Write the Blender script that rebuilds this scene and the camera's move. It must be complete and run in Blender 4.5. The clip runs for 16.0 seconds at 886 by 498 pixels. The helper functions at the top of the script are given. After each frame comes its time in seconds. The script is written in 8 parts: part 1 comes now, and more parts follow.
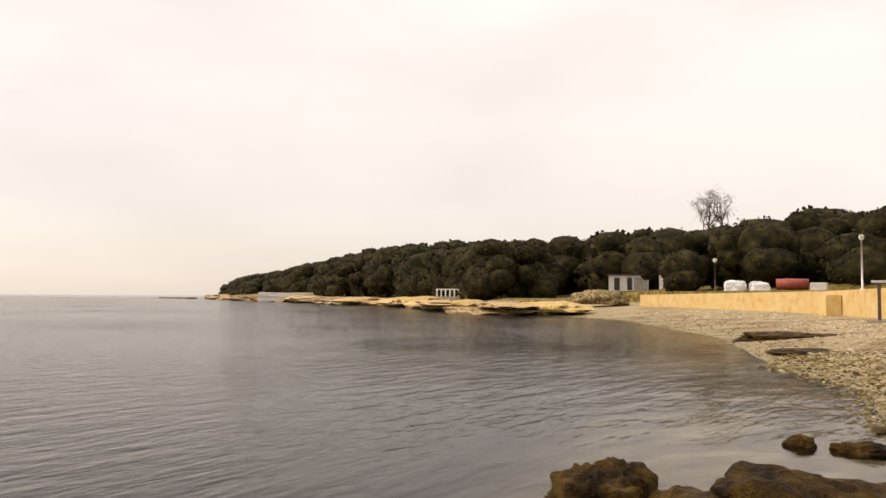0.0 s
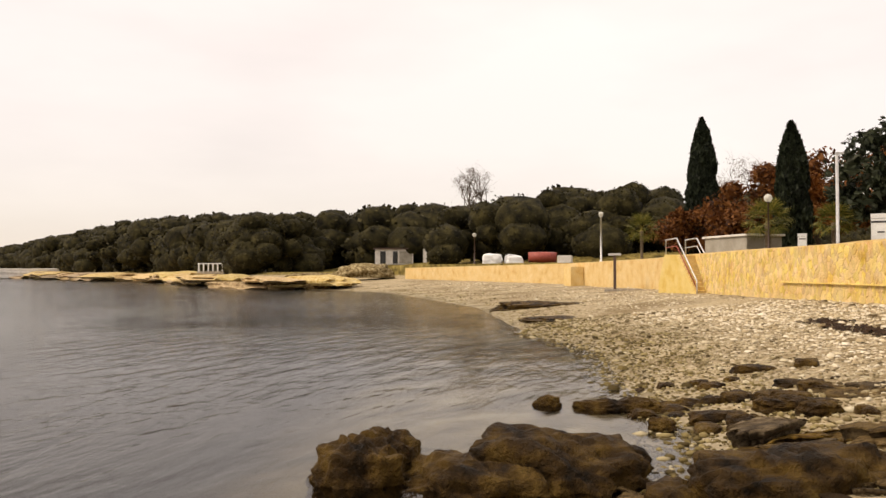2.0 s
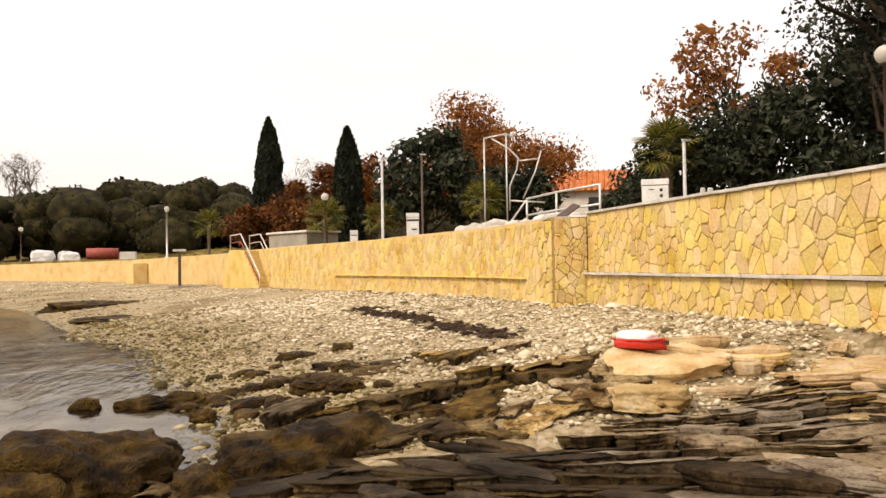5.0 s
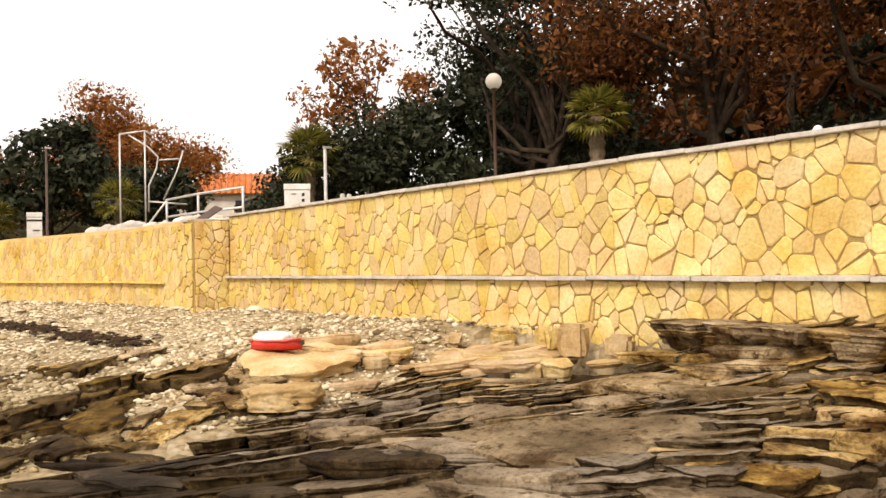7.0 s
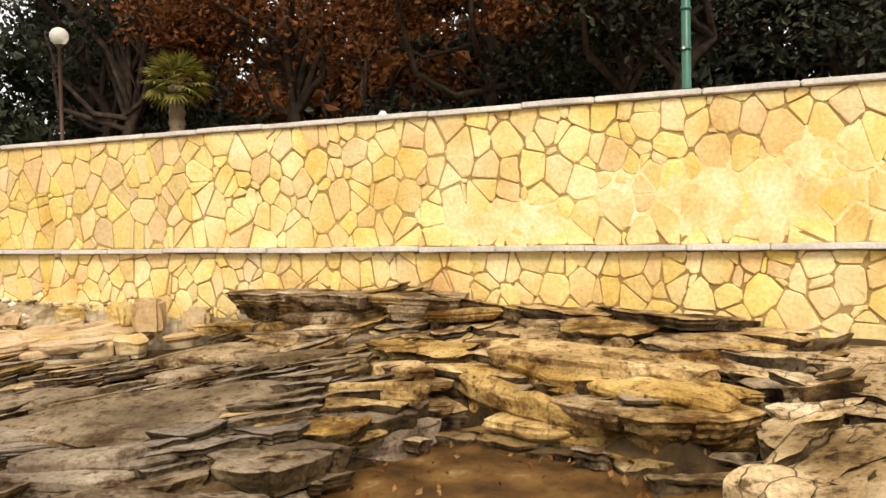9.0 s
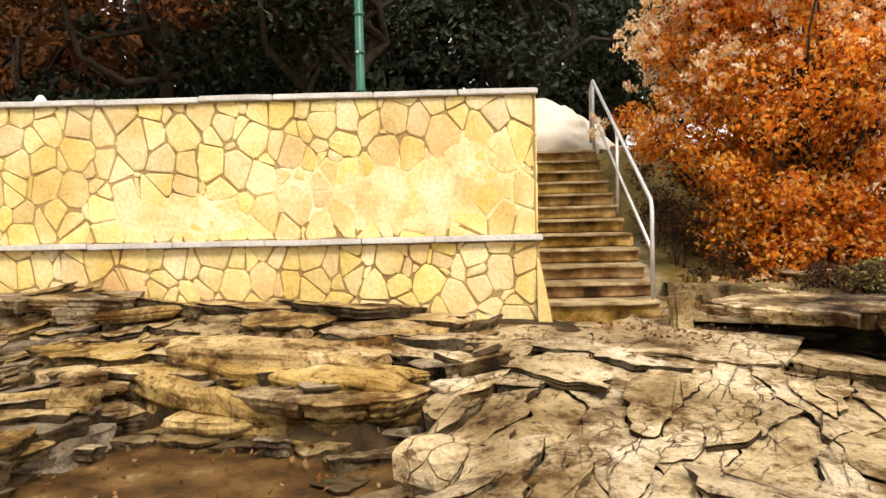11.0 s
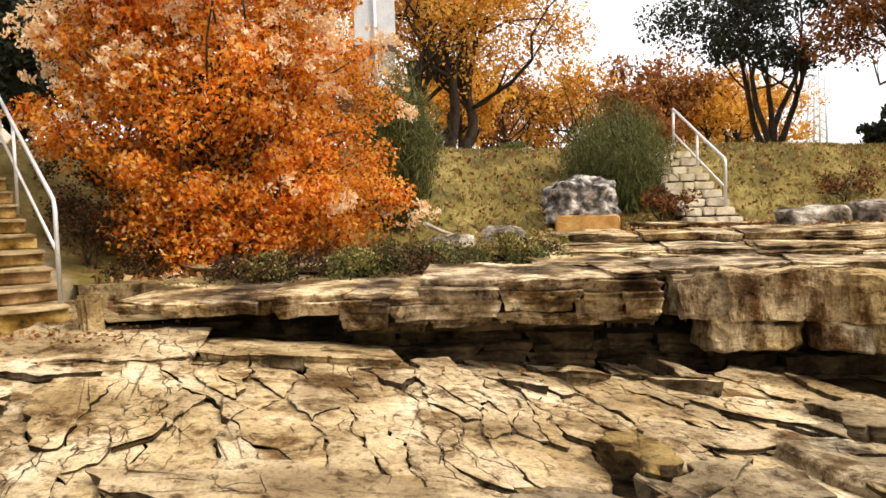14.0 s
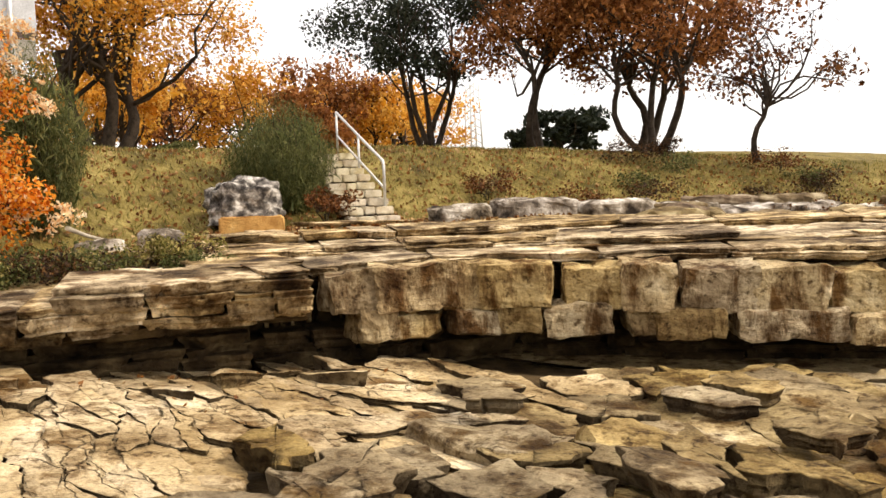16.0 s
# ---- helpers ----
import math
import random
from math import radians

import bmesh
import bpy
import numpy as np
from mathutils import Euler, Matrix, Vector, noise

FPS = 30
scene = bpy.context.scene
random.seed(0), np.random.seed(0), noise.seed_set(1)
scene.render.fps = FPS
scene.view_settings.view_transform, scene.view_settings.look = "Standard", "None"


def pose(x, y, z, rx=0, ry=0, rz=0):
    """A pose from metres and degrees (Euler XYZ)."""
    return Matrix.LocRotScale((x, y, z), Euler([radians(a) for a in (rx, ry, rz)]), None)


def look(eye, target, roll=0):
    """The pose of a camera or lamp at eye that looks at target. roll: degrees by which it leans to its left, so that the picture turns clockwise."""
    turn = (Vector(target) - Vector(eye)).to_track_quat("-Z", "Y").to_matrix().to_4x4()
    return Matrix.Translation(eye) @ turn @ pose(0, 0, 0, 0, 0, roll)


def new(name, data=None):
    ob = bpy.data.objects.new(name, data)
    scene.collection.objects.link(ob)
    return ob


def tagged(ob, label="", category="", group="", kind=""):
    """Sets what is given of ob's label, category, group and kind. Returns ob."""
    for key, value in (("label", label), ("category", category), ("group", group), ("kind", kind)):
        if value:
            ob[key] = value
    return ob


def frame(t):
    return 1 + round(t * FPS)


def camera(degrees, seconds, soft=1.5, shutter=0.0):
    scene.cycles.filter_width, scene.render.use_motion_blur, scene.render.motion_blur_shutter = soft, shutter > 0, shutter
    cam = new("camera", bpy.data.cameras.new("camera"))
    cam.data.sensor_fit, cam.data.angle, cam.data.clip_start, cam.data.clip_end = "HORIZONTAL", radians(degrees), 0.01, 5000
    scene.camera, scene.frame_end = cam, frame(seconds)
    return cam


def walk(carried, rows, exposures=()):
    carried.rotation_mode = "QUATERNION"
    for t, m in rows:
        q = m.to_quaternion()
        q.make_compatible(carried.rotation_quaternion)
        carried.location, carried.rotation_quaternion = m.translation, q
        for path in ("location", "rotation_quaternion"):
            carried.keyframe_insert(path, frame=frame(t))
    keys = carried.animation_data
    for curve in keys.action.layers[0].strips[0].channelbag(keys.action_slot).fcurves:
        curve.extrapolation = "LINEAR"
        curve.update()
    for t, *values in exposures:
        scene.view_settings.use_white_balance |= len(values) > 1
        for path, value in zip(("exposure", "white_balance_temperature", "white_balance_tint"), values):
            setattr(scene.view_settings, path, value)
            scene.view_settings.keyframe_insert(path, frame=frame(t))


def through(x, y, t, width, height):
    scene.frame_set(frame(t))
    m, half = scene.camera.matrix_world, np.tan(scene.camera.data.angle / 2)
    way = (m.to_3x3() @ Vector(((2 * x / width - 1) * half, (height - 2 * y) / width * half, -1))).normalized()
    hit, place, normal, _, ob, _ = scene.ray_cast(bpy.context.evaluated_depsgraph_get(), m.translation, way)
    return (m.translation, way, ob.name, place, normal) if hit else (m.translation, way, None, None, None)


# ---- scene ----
# ---- camera ----
cam = camera(56.97, 16.0)
PATH = [
    (0.0, pose(-0.441, 0.357, 2.266, 93.37, -0.44, 31.87)),
    (0.5, pose(-0.453, 0.411, 2.258, 93.05, -0.37, 28.18)),
    (1.0, pose(-0.454, 0.440, 2.249, 92.63, -0.31, 24.78)),
    (1.5, pose(-0.461, 0.431, 2.247, 92.02, -0.16, 20.47)),
    (2.0, pose(-0.458, 0.401, 2.257, 91.59, 0.05, 15.66)),
    (2.5, pose(-0.448, 0.322, 2.260, 91.50, 0.18, 10.54)),
    (3.0, pose(-0.393, 0.305, 2.258, 91.52, 0.39, 6.50)),
    (3.5, pose(-0.301, 0.220, 2.268, 91.30, 0.58, 1.16)),
    (3.7, pose(-0.252, 0.201, 2.270, 91.24, 0.61, -0.82)),
    (5.8, pose(0.043, 0.033, 2.193, 91.12, 0.95, -22.65)),
    (6.0, pose(0.000, 0.000, 2.200, 91.17, 0.94, -25.14)),
    (6.5, pose(-0.020, -0.026, 2.197, 91.25, 1.21, -31.81)),
    (7.0, pose(0.092, -0.023, 2.188, 90.91, 1.23, -37.93)),
    (7.5, pose(0.070, -0.065, 2.189, 90.04, 1.31, -45.80)),
    (8.0, pose(0.043, -0.100, 2.189, 89.50, 1.31, -52.90)),
    (8.5, pose(0.034, -0.144, 2.183, 89.03, 1.27, -60.05)),
    (8.7, pose(0.033, -0.168, 2.179, 88.77, 1.19, -62.72)),
    (10.8, pose(-0.159, -0.254, 2.189, 87.69, 1.17, -85.69)),
    (11.0, pose(-0.162, -0.269, 2.192, 87.58, 1.24, -88.33)),
    (11.5, pose(-0.165, -0.253, 2.198, 87.36, 1.29, -96.54)),
    (12.0, pose(-0.161, -0.249, 2.200, 87.33, 1.42, -102.67)),
    (12.5, pose(-0.182, -0.258, 2.203, 87.04, 1.46, -110.83)),
    (13.0, pose(-0.216, -0.255, 2.202, 86.46, 1.48, -117.84)),
    (13.5, pose(-0.270, -0.300, 2.213, 86.14, 1.61, -122.29)),
    (14.0, pose(-0.333, -0.378, 2.216, 86.25, 1.77, -127.12)),
    (14.5, pose(-0.443, -0.443, 2.216, 85.99, 1.93, -132.54)),
    (15.0, pose(-0.540, -0.487, 2.209, 85.56, 2.05, -138.36)),
    (15.5, pose(-0.595, -0.490, 2.212, 85.47, 2.11, -143.53)),
    (16.0, pose(-0.593, -0.496, 2.209, 85.55, 2.08, -149.28)),
]
EXPOSURES = [(0.0, -0.1, 7400, 17), (3.5, 0.0, 7400, 17), (6.0, 0.15, 7400, 17), (8.5, 0.3, 7150, 14), (11.0, 0.38, 6600, 13), (13.5, 0.5, 6650, 13), (16.0, 0.5, 6850, 13)]
walk(cam, PATH, EXPOSURES)

# ---- light: a bright overcast sky, the sun behind thin cloud over the sea ----
SUN_EL, SUN_AZ = 44.0, 206.0
world = bpy.data.worlds.new("overcast_sky")
scene.world = world
world.use_nodes = True
wt = world.node_tree
wt.nodes.clear()
w_out = wt.nodes.new("ShaderNodeOutputWorld")
w_add = wt.nodes.new("ShaderNodeAddShader")
w_sky = wt.nodes.new("ShaderNodeTexSky")
w_sky.sky_type, w_sky.sun_disc = "NISHITA", False
w_sky.sun_elevation, w_sky.sun_rotation = radians(SUN_EL), radians(90 - SUN_AZ)
w_bg1 = wt.nodes.new("ShaderNodeBackground")
w_bg1.inputs["Strength"].default_value = 0.035
w_bg2 = wt.nodes.new("ShaderNodeBackground")
w_co = wt.nodes.new("ShaderNodeTexCoord")
w_map = wt.nodes.new("ShaderNodeMapping")
w_map.inputs["Scale"].default_value = (1.0, 1.0, 3.2)
w_no = wt.nodes.new("ShaderNodeTexNoise")
w_no.inputs["Scale"].default_value = 1.7
w_no.inputs["Detail"].default_value = 5.0
w_ra = wt.nodes.new("ShaderNodeValToRGB")
w_ra.color_ramp.elements[0].position, w_ra.color_ramp.elements[0].color = 0.30, (0.80, 0.77, 0.75, 1)
w_ra.color_ramp.elements[1].position, w_ra.color_ramp.elements[1].color = 0.66, (1.0, 0.975, 0.95, 1)
w_sep = wt.nodes.new("ShaderNodeSeparateXYZ")
w_up = wt.nodes.new("ShaderNodeMapRange")
w_up.inputs["From Min"].default_value, w_up.inputs["From Max"].default_value = 0.0, 0.9
w_up.inputs["To Min"].default_value, w_up.inputs["To Max"].default_value = 0.81, 1.45
wt.links.new(w_co.outputs["Generated"], w_sep.inputs[0])
wt.links.new(w_sep.outputs["Z"], w_up.inputs["Value"])
w_side = wt.nodes.new("ShaderNodeMapRange")
w_side.inputs["From Min"].default_value, w_side.inputs["From Max"].default_value = -1.0, 0.1
w_side.inputs["To Min"].default_value, w_side.inputs["To Max"].default_value = 0.95, 1.0
w_mul = wt.nodes.new("ShaderNodeMath")
w_mul.operation = "MULTIPLY"
wt.links.new(w_sep.outputs["X"], w_side.inputs["Value"])
wt.links.new(w_up.outputs["Result"], w_mul.inputs[0])
wt.links.new(w_side.outputs["Result"], w_mul.inputs[1])
wt.links.new(w_mul.outputs[0], w_bg2.inputs["Strength"])
for a, b in ((w_co.outputs["Generated"], w_map.inputs["Vector"]), (w_map.outputs["Vector"], w_no.inputs["Vector"]),
             (w_no.outputs["Fac"], w_ra.inputs["Fac"]), (w_ra.outputs["Color"], w_bg2.inputs["Color"]),
             (w_sky.outputs["Color"], w_bg1.inputs["Color"]), (w_bg1.outputs[0], w_add.inputs[0]),
             (w_bg2.outputs[0], w_add.inputs[1]), (w_add.outputs[0], w_out.inputs["Surface"])):
    wt.links.new(a, b)
sun = new("sun", bpy.data.lights.new("sun", "SUN"))
sun.data.energy, sun.data.angle, sun.data.color = 2.6, radians(14), (1.0, 0.92, 0.78)
_az = radians(SUN_AZ)
sun.matrix_world = look((60 * math.cos(_az), 60 * math.sin(_az), 60 * math.tan(radians(SUN_EL))), (0, 0, 0))

# ---- materials ----


def node(nt, kind, **values):
    n = nt.nodes.new(kind)
    for key, value in values.items():
        n.inputs[key.replace("_", " ")].default_value = value
    return n


def ramp(nt, fac, stops):
    n = nt.nodes.new("ShaderNodeValToRGB")
    els = n.color_ramp.elements
    while len(els) < len(stops):
        els.new(0.5)
    for e, (p, c) in zip(els, stops):
        e.position, e.color = p, (*c, 1)
    nt.links.new(fac, n.inputs["Fac"])
    return n.outputs["Color"]


def blend(nt, kind, fac, a, b):
    n = nt.nodes.new("ShaderNodeMix")
    n.data_type, n.blend_type = "RGBA", kind
    for sock, value in ((n.inputs[0], fac), (n.inputs[6], a), (n.inputs[7], b)):
        if isinstance(value, (int, float)):
            sock.default_value = value
        elif isinstance(value, tuple):
            sock.default_value = (*value, 1)
        else:
            nt.links.new(value, sock)
    return n.outputs[2]


def math_node(nt, op, a, b=0.0, clamp=False):
    n = nt.nodes.new("ShaderNodeMath")
    n.operation, n.use_clamp = op, clamp
    for sock, value in ((n.inputs[0], a), (n.inputs[1], b)):
        if isinstance(value, (int, float)):
            sock.default_value = value
        else:
            nt.links.new(value, sock)
    return n.outputs[0]


def noise_at(nt, vec, scale, detail=5.0, rough=0.55):
    n = node(nt, "ShaderNodeTexNoise", Scale=scale, Detail=detail, Roughness=rough)
    nt.links.new(vec, n.inputs["Vector"])
    return n.outputs["Fac"]


def start(name, rough=0.85, metal=0.0):
    m = bpy.data.materials.new(name)
    m.use_nodes = True
    nt = m.node_tree
    b = nt.nodes["Principled BSDF"]
    b.inputs["Roughness"].default_value, b.inputs["Metallic"].default_value = rough, metal
    if rough > 0.7 or name == "algae_rock":      # dusty, porous surfaces have little gloss
        b.inputs["Specular IOR Level"].default_value = 0.12
    geo = nt.nodes.new("ShaderNodeNewGeometry")
    return m, nt, b, geo.outputs["Position"], geo


def finish(nt, b, col, height=None, strength=0.4, distance=0.02):
    nt.links.new(col, b.inputs["Base Color"])
    if height is not None:
        bu = node(nt, "ShaderNodeBump", Strength=strength, Distance=distance)
        nt.links.new(height, bu.inputs["Height"])
        nt.links.new(bu.outputs["Normal"], b.inputs["Normal"])


def mottled(name, stops, scale=3.0, fine=40.0, rough=0.85, bump=0.4, dist=0.01, vary="", amount=0.35, metal=0.0):
    """A surface with coarse patches, fine grain and relief; vary: 'object' or 'island' shifts each piece."""
    m, nt, b, pos, geo = start(name, rough, metal)
    col = ramp(nt, noise_at(nt, pos, scale), stops)
    fine_n = noise_at(nt, pos, fine, 4.0, 0.65)
    grain = ramp(nt, fine_n, [(0.3, (0.72, 0.72, 0.72)), (0.7, (1.12, 1.12, 1.12))])
    col = blend(nt, "MULTIPLY", 0.8, col, grain)
    if vary:
        r = geo.outputs["Random Per Island"]
        if vary == "object":
            r = nt.nodes.new("ShaderNodeObjectInfo").outputs["Random"]
        h = nt.nodes.new("ShaderNodeHueSaturation")
        nt.links.new(math_node(nt, "ADD", 1 - amount * 0.55, math_node(nt, "MULTIPLY", r, amount)), h.inputs["Value"])
        r2 = math_node(nt, "FRACT", math_node(nt, "MULTIPLY", r, 7.31))
        nt.links.new(math_node(nt, "ADD", 0.5 - amount * 0.04, math_node(nt, "MULTIPLY", r2, amount * 0.08)), h.inputs["Hue"])
        nt.links.new(math_node(nt, "ADD", 1 - amount * 0.4, math_node(nt, "MULTIPLY", r2, amount * 0.7)), h.inputs["Saturation"])
        nt.links.new(col, h.inputs["Color"])
        col = h.outputs["Color"]
    finish(nt, b, col, fine_n, bump, dist)
    return m


def leafy(name, stops, through=0.35, rough=0.55):
    """Leaves: a colour of its own for each one, with some light passing through."""
    m, nt, b, pos, geo = start(name, rough)
    b.inputs["Specular IOR Level"].default_value = 0.12
    r = geo.outputs["Random Per Island"]
    col = ramp(nt, r, stops)
    col = blend(nt, "MULTIPLY", 0.7, col, ramp(nt, noise_at(nt, pos, 0.9, 3.0), [(0.3, (0.6, 0.6, 0.6)), (0.7, (1.2, 1.2, 1.2))]))
    finish(nt, b, col)
    tr = nt.nodes.new("ShaderNodeBsdfTranslucent")
    nt.links.new(col, tr.inputs["Color"])
    mix = nt.nodes.new("ShaderNodeMixShader")
    mix.inputs[0].default_value = through
    nt.links.new(b.outputs[0], mix.inputs[1])
    nt.links.new(tr.outputs[0], mix.inputs[2])
    nt.links.new(mix.outputs[0], nt.nodes["Material Output"].inputs["Surface"])
    return m


def bedrock(name, stops, stain=(0.40, 0.30, 0.19), cover=0.42, scale=0.9, hair=0.5, bump=1.0, vary=0.3, turn=-38.0, dist=0.055, streak=1.0):
    """Bedded limestone: broad drift of tone, lichen and soil stains, hairline cracks, pitted grain."""
    m, nt, b, pos, geo = start(name, 0.82)
    rand = nt.nodes.new("ShaderNodeObjectInfo").outputs["Random"]
    col = ramp(nt, noise_at(nt, pos, scale, 6.0, 0.6), stops)
    tone = math_node(nt, "ADD", 1.0 - 0.5 * vary, math_node(nt, "MULTIPLY", rand, vary))
    hs = nt.nodes.new("ShaderNodeHueSaturation")
    nt.links.new(tone, hs.inputs["Value"])
    nt.links.new(math_node(nt, "ADD", 1.0 - 0.5 * vary, math_node(nt, "MULTIPLY", math_node(nt, "FRACT", math_node(nt, "MULTIPLY", rand, 13.7)), vary)), hs.inputs["Saturation"])
    nt.links.new(col, hs.inputs["Color"])
    col = hs.outputs["Color"]
    # soil and lichen in ragged patches
    down = nt.nodes.new("ShaderNodeMapping")
    down.inputs["Scale"].default_value = (1.0, 1.0, streak)
    nt.links.new(pos, down.inputs["Vector"])
    patch = noise_at(nt, down.outputs[0], 1.9 + 1.6 * (1 - streak), 9.0, 0.68)
    col = blend(nt, "MULTIPLY", 1.0, col, ramp(nt, patch, [(cover - 0.07, stain), (cover, tuple(0.5 + 0.5 * c for c in stain)), (cover + 0.035, (1, 1, 1))]))
    # thin layers of the bed, seen on its broken edges
    mp = nt.nodes.new("ShaderNodeMapping")
    mp.inputs["Scale"].default_value = (2.2, 2.2, 15.0)
    mp.inputs["Rotation"].default_value = (0.03, 0.05, 0.5)
    nt.links.new(pos, mp.inputs["Vector"])
    leaf = noise_at(nt, mp.outputs[0], 1.0, 3.0, 0.5)
    side = math_node(nt, "MULTIPLY", math_node(nt, "SUBTRACT", 0.80, math_node(nt, "ABSOLUTE", normal_z(nt, geo))), 5.0, True)
    layers = ramp(nt, leaf, [(0.38, (0.58, 0.51, 0.43)), (0.50, (1, 1, 1)), (0.66, (1.08, 1.07, 1.05))])
    col = blend(nt, "MULTIPLY", math_node(nt, "MULTIPLY", side, 0.55), col, layers)
    # grain and pits
    fine_n = noise_at(nt, pos, 34.0, 6.0, 0.68)
    col = blend(nt, "MULTIPLY", 0.75, col, ramp(nt, fine_n, [(0.32, (0.40, 0.36, 0.31)), (0.45, (0.95, 0.95, 0.95)), (0.66, (1.25, 1.25, 1.24))]))
    pits = noise_at(nt, pos, 10.0, 7.0, 0.66)
    col = blend(nt, "MULTIPLY", 0.95, col, ramp(nt, pits, [(0.35, (0.20, 0.155, 0.11)), (0.42, (0.80, 0.78, 0.75)), (0.47, (1, 1, 1)), (0.58, (1, 1, 1)), (0.68, (1.32, 1.31, 1.29))]))
    pock = noise_at(nt, pos, 4.6, 8.0, 0.72)
    col = blend(nt, "MULTIPLY", 0.85, col, ramp(nt, pock, [(0.36, (0.30, 0.23, 0.15)), (0.42, (0.80, 0.75, 0.68)), (0.46, (1, 1, 1))]))
    # hairline cracks
    warp = node(nt, "ShaderNodeTexNoise", Scale=2.2, Detail=5.0)
    nt.links.new(pos, warp.inputs["Vector"])
    wob = nt.nodes.new("ShaderNodeVectorMath")
    wob.operation = "MULTIPLY_ADD"
    wob.inputs[1].default_value = (0.35, 0.35, 0.35)
    mpc = nt.nodes.new("ShaderNodeMapping")
    mpc.vector_type = "TEXTURE"
    mpc.inputs["Scale"].default_value = (1.7, 0.6, 1.0)
    mpc.inputs["Rotation"].default_value = (0, 0, radians(turn))
    nt.links.new(pos, mpc.inputs["Vector"])
    nt.links.new(warp.outputs["Color"], wob.inputs[0])
    nt.links.new(mpc.outputs[0], wob.inputs[2])
    vo = node(nt, "ShaderNodeTexVoronoi", Scale=3.4)
    vo.feature = "DISTANCE_TO_EDGE"
    nt.links.new(wob.outputs[0], vo.inputs["Vector"])
    line = math_node(nt, "MULTIPLY", vo.outputs["Distance"], 38.0, True)
    some = math_node(nt, "MULTIPLY", math_node(nt, "SUBTRACT", noise_at(nt, pos, 1.5, 3.0), 1.0 - hair), 10.0, True)
    crack = math_node(nt, "MAXIMUM", line, math_node(nt, "SUBTRACT", 1.0, some))
    col = blend(nt, "MULTIPLY", 0.9, col, ramp(nt, crack, [(0.0, (0.12, 0.085, 0.05)), (0.85, (1, 1, 1))]))
    hgt = math_node(nt, "ADD", math_node(nt, "MULTIPLY", crack, 0.5), math_node(nt, "ADD", math_node(nt, "MULTIPLY", fine_n, 0.35), math_node(nt, "ADD", math_node(nt, "MULTIPLY", pits, 0.9), math_node(nt, "MULTIPLY", patch, 0.8))))
    finish(nt, b, col, hgt, bump, dist)
    return m


def normal_z(nt, geo):
    sep = nt.nodes.new("ShaderNodeSeparateXYZ")
    nt.links.new(geo.outputs["True Normal"], sep.inputs[0])
    return sep.outputs["Z"]


CREAM = [(0.30, (0.188, 0.122, 0.053)), (0.42, (0.350, 0.250, 0.125)), (0.54, (0.562, 0.431, 0.244)), (0.68, (0.825, 0.688, 0.463))]
M_CREAM = bedrock("cream_limestone", CREAM, (0.30, 0.22, 0.13), 0.44, 1.1, 0.50, vary=0.14, turn=160)
# lichen plus the shade of broken edges, mixed into one dark colour
M_EDGE = bedrock("lichened_shaded_edge", [(0.30, (0.026, 0.017, 0.008)), (0.45, (0.074, 0.050, 0.024)), (0.60, (0.155, 0.114, 0.060)), (0.74, (0.36, 0.285, 0.175))], (0.4, 0.3, 0.2), 0.42, 2.4, 0.3)
M_YELLOW = bedrock("yellow_bedded_limestone", [(0.30, (0.189, 0.116, 0.042)), (0.45, (0.378, 0.254, 0.104)), (0.58, (0.555, 0.401, 0.183)), (0.70, (0.732, 0.590, 0.342))], (0.28, 0.20, 0.12), 0.45, 1.3, 0.4, turn=-100)
M_GREYBED = bedrock("grey_bedded_limestone", [(0.30, (0.086, 0.063, 0.037)), (0.45, (0.188, 0.143, 0.091)), (0.58, (0.291, 0.231, 0.154)), (0.72, (0.473, 0.392, 0.280))], (0.36, 0.29, 0.21), 0.43, 1.4, 0.42, vary=0.45)
M_BROWNBED = bedrock("brown_bedded_limestone", [(0.30, (0.123, 0.078, 0.034)), (0.45, (0.280, 0.196, 0.095)), (0.58, (0.448, 0.336, 0.185)), (0.72, (0.650, 0.538, 0.347))], (0.28, 0.21, 0.13), 0.45, 1.6, 0.4, vary=0.45)
M_CRUST = bedrock("dark_crusted_limestone", [(0.30, (0.012, 0.008, 0.004)), (0.48, (0.042, 0.029, 0.015)), (0.60, (0.085, 0.060, 0.033)), (0.74, (0.19, 0.145, 0.09))], (0.4, 0.32, 0.22), 0.45, 1.8, 0.35, vary=0.4)
M_OLIVE = bedrock("ochre_damp_limestone", [(0.30, (0.084, 0.054, 0.022)), (0.45, (0.240, 0.170, 0.078)), (0.58, (0.408, 0.306, 0.150)), (0.72, (0.648, 0.528, 0.312))], (0.28, 0.20, 0.10), 0.45, 1.6, 0.4, vary=0.4, turn=-20)
M_LEDGE = bedrock("weathered_ledge_limestone", [(0.34, (0.069, 0.044, 0.021)), (0.44, (0.230, 0.161, 0.081)), (0.54, (0.506, 0.385, 0.218)), (0.66, (0.828, 0.690, 0.460))], (0.22, 0.16, 0.10), 0.46, 1.7, 0.3, bump=0.9, vary=0.3, turn=45)
M_JOINTED = bedrock("jointed_block_limestone", [(0.30, (0.147, 0.092, 0.039)), (0.45, (0.313, 0.221, 0.106)), (0.58, (0.460, 0.350, 0.184)), (0.72, (0.626, 0.515, 0.322))], (0.26, 0.17, 0.09), 0.47, 1.5, 0.2, vary=0.35, turn=70, streak=0.3)
# dark brown for the sheet that shows in the joints between plates
M_CREVICE = mottled("dark_crevice_fill", [(0.33, (0.020, 0.012, 0.005)), (0.5, (0.060, 0.038, 0.016)), (0.7, (0.15, 0.10, 0.045))], 2.4, 24, bump=1.0, dist=0.03)
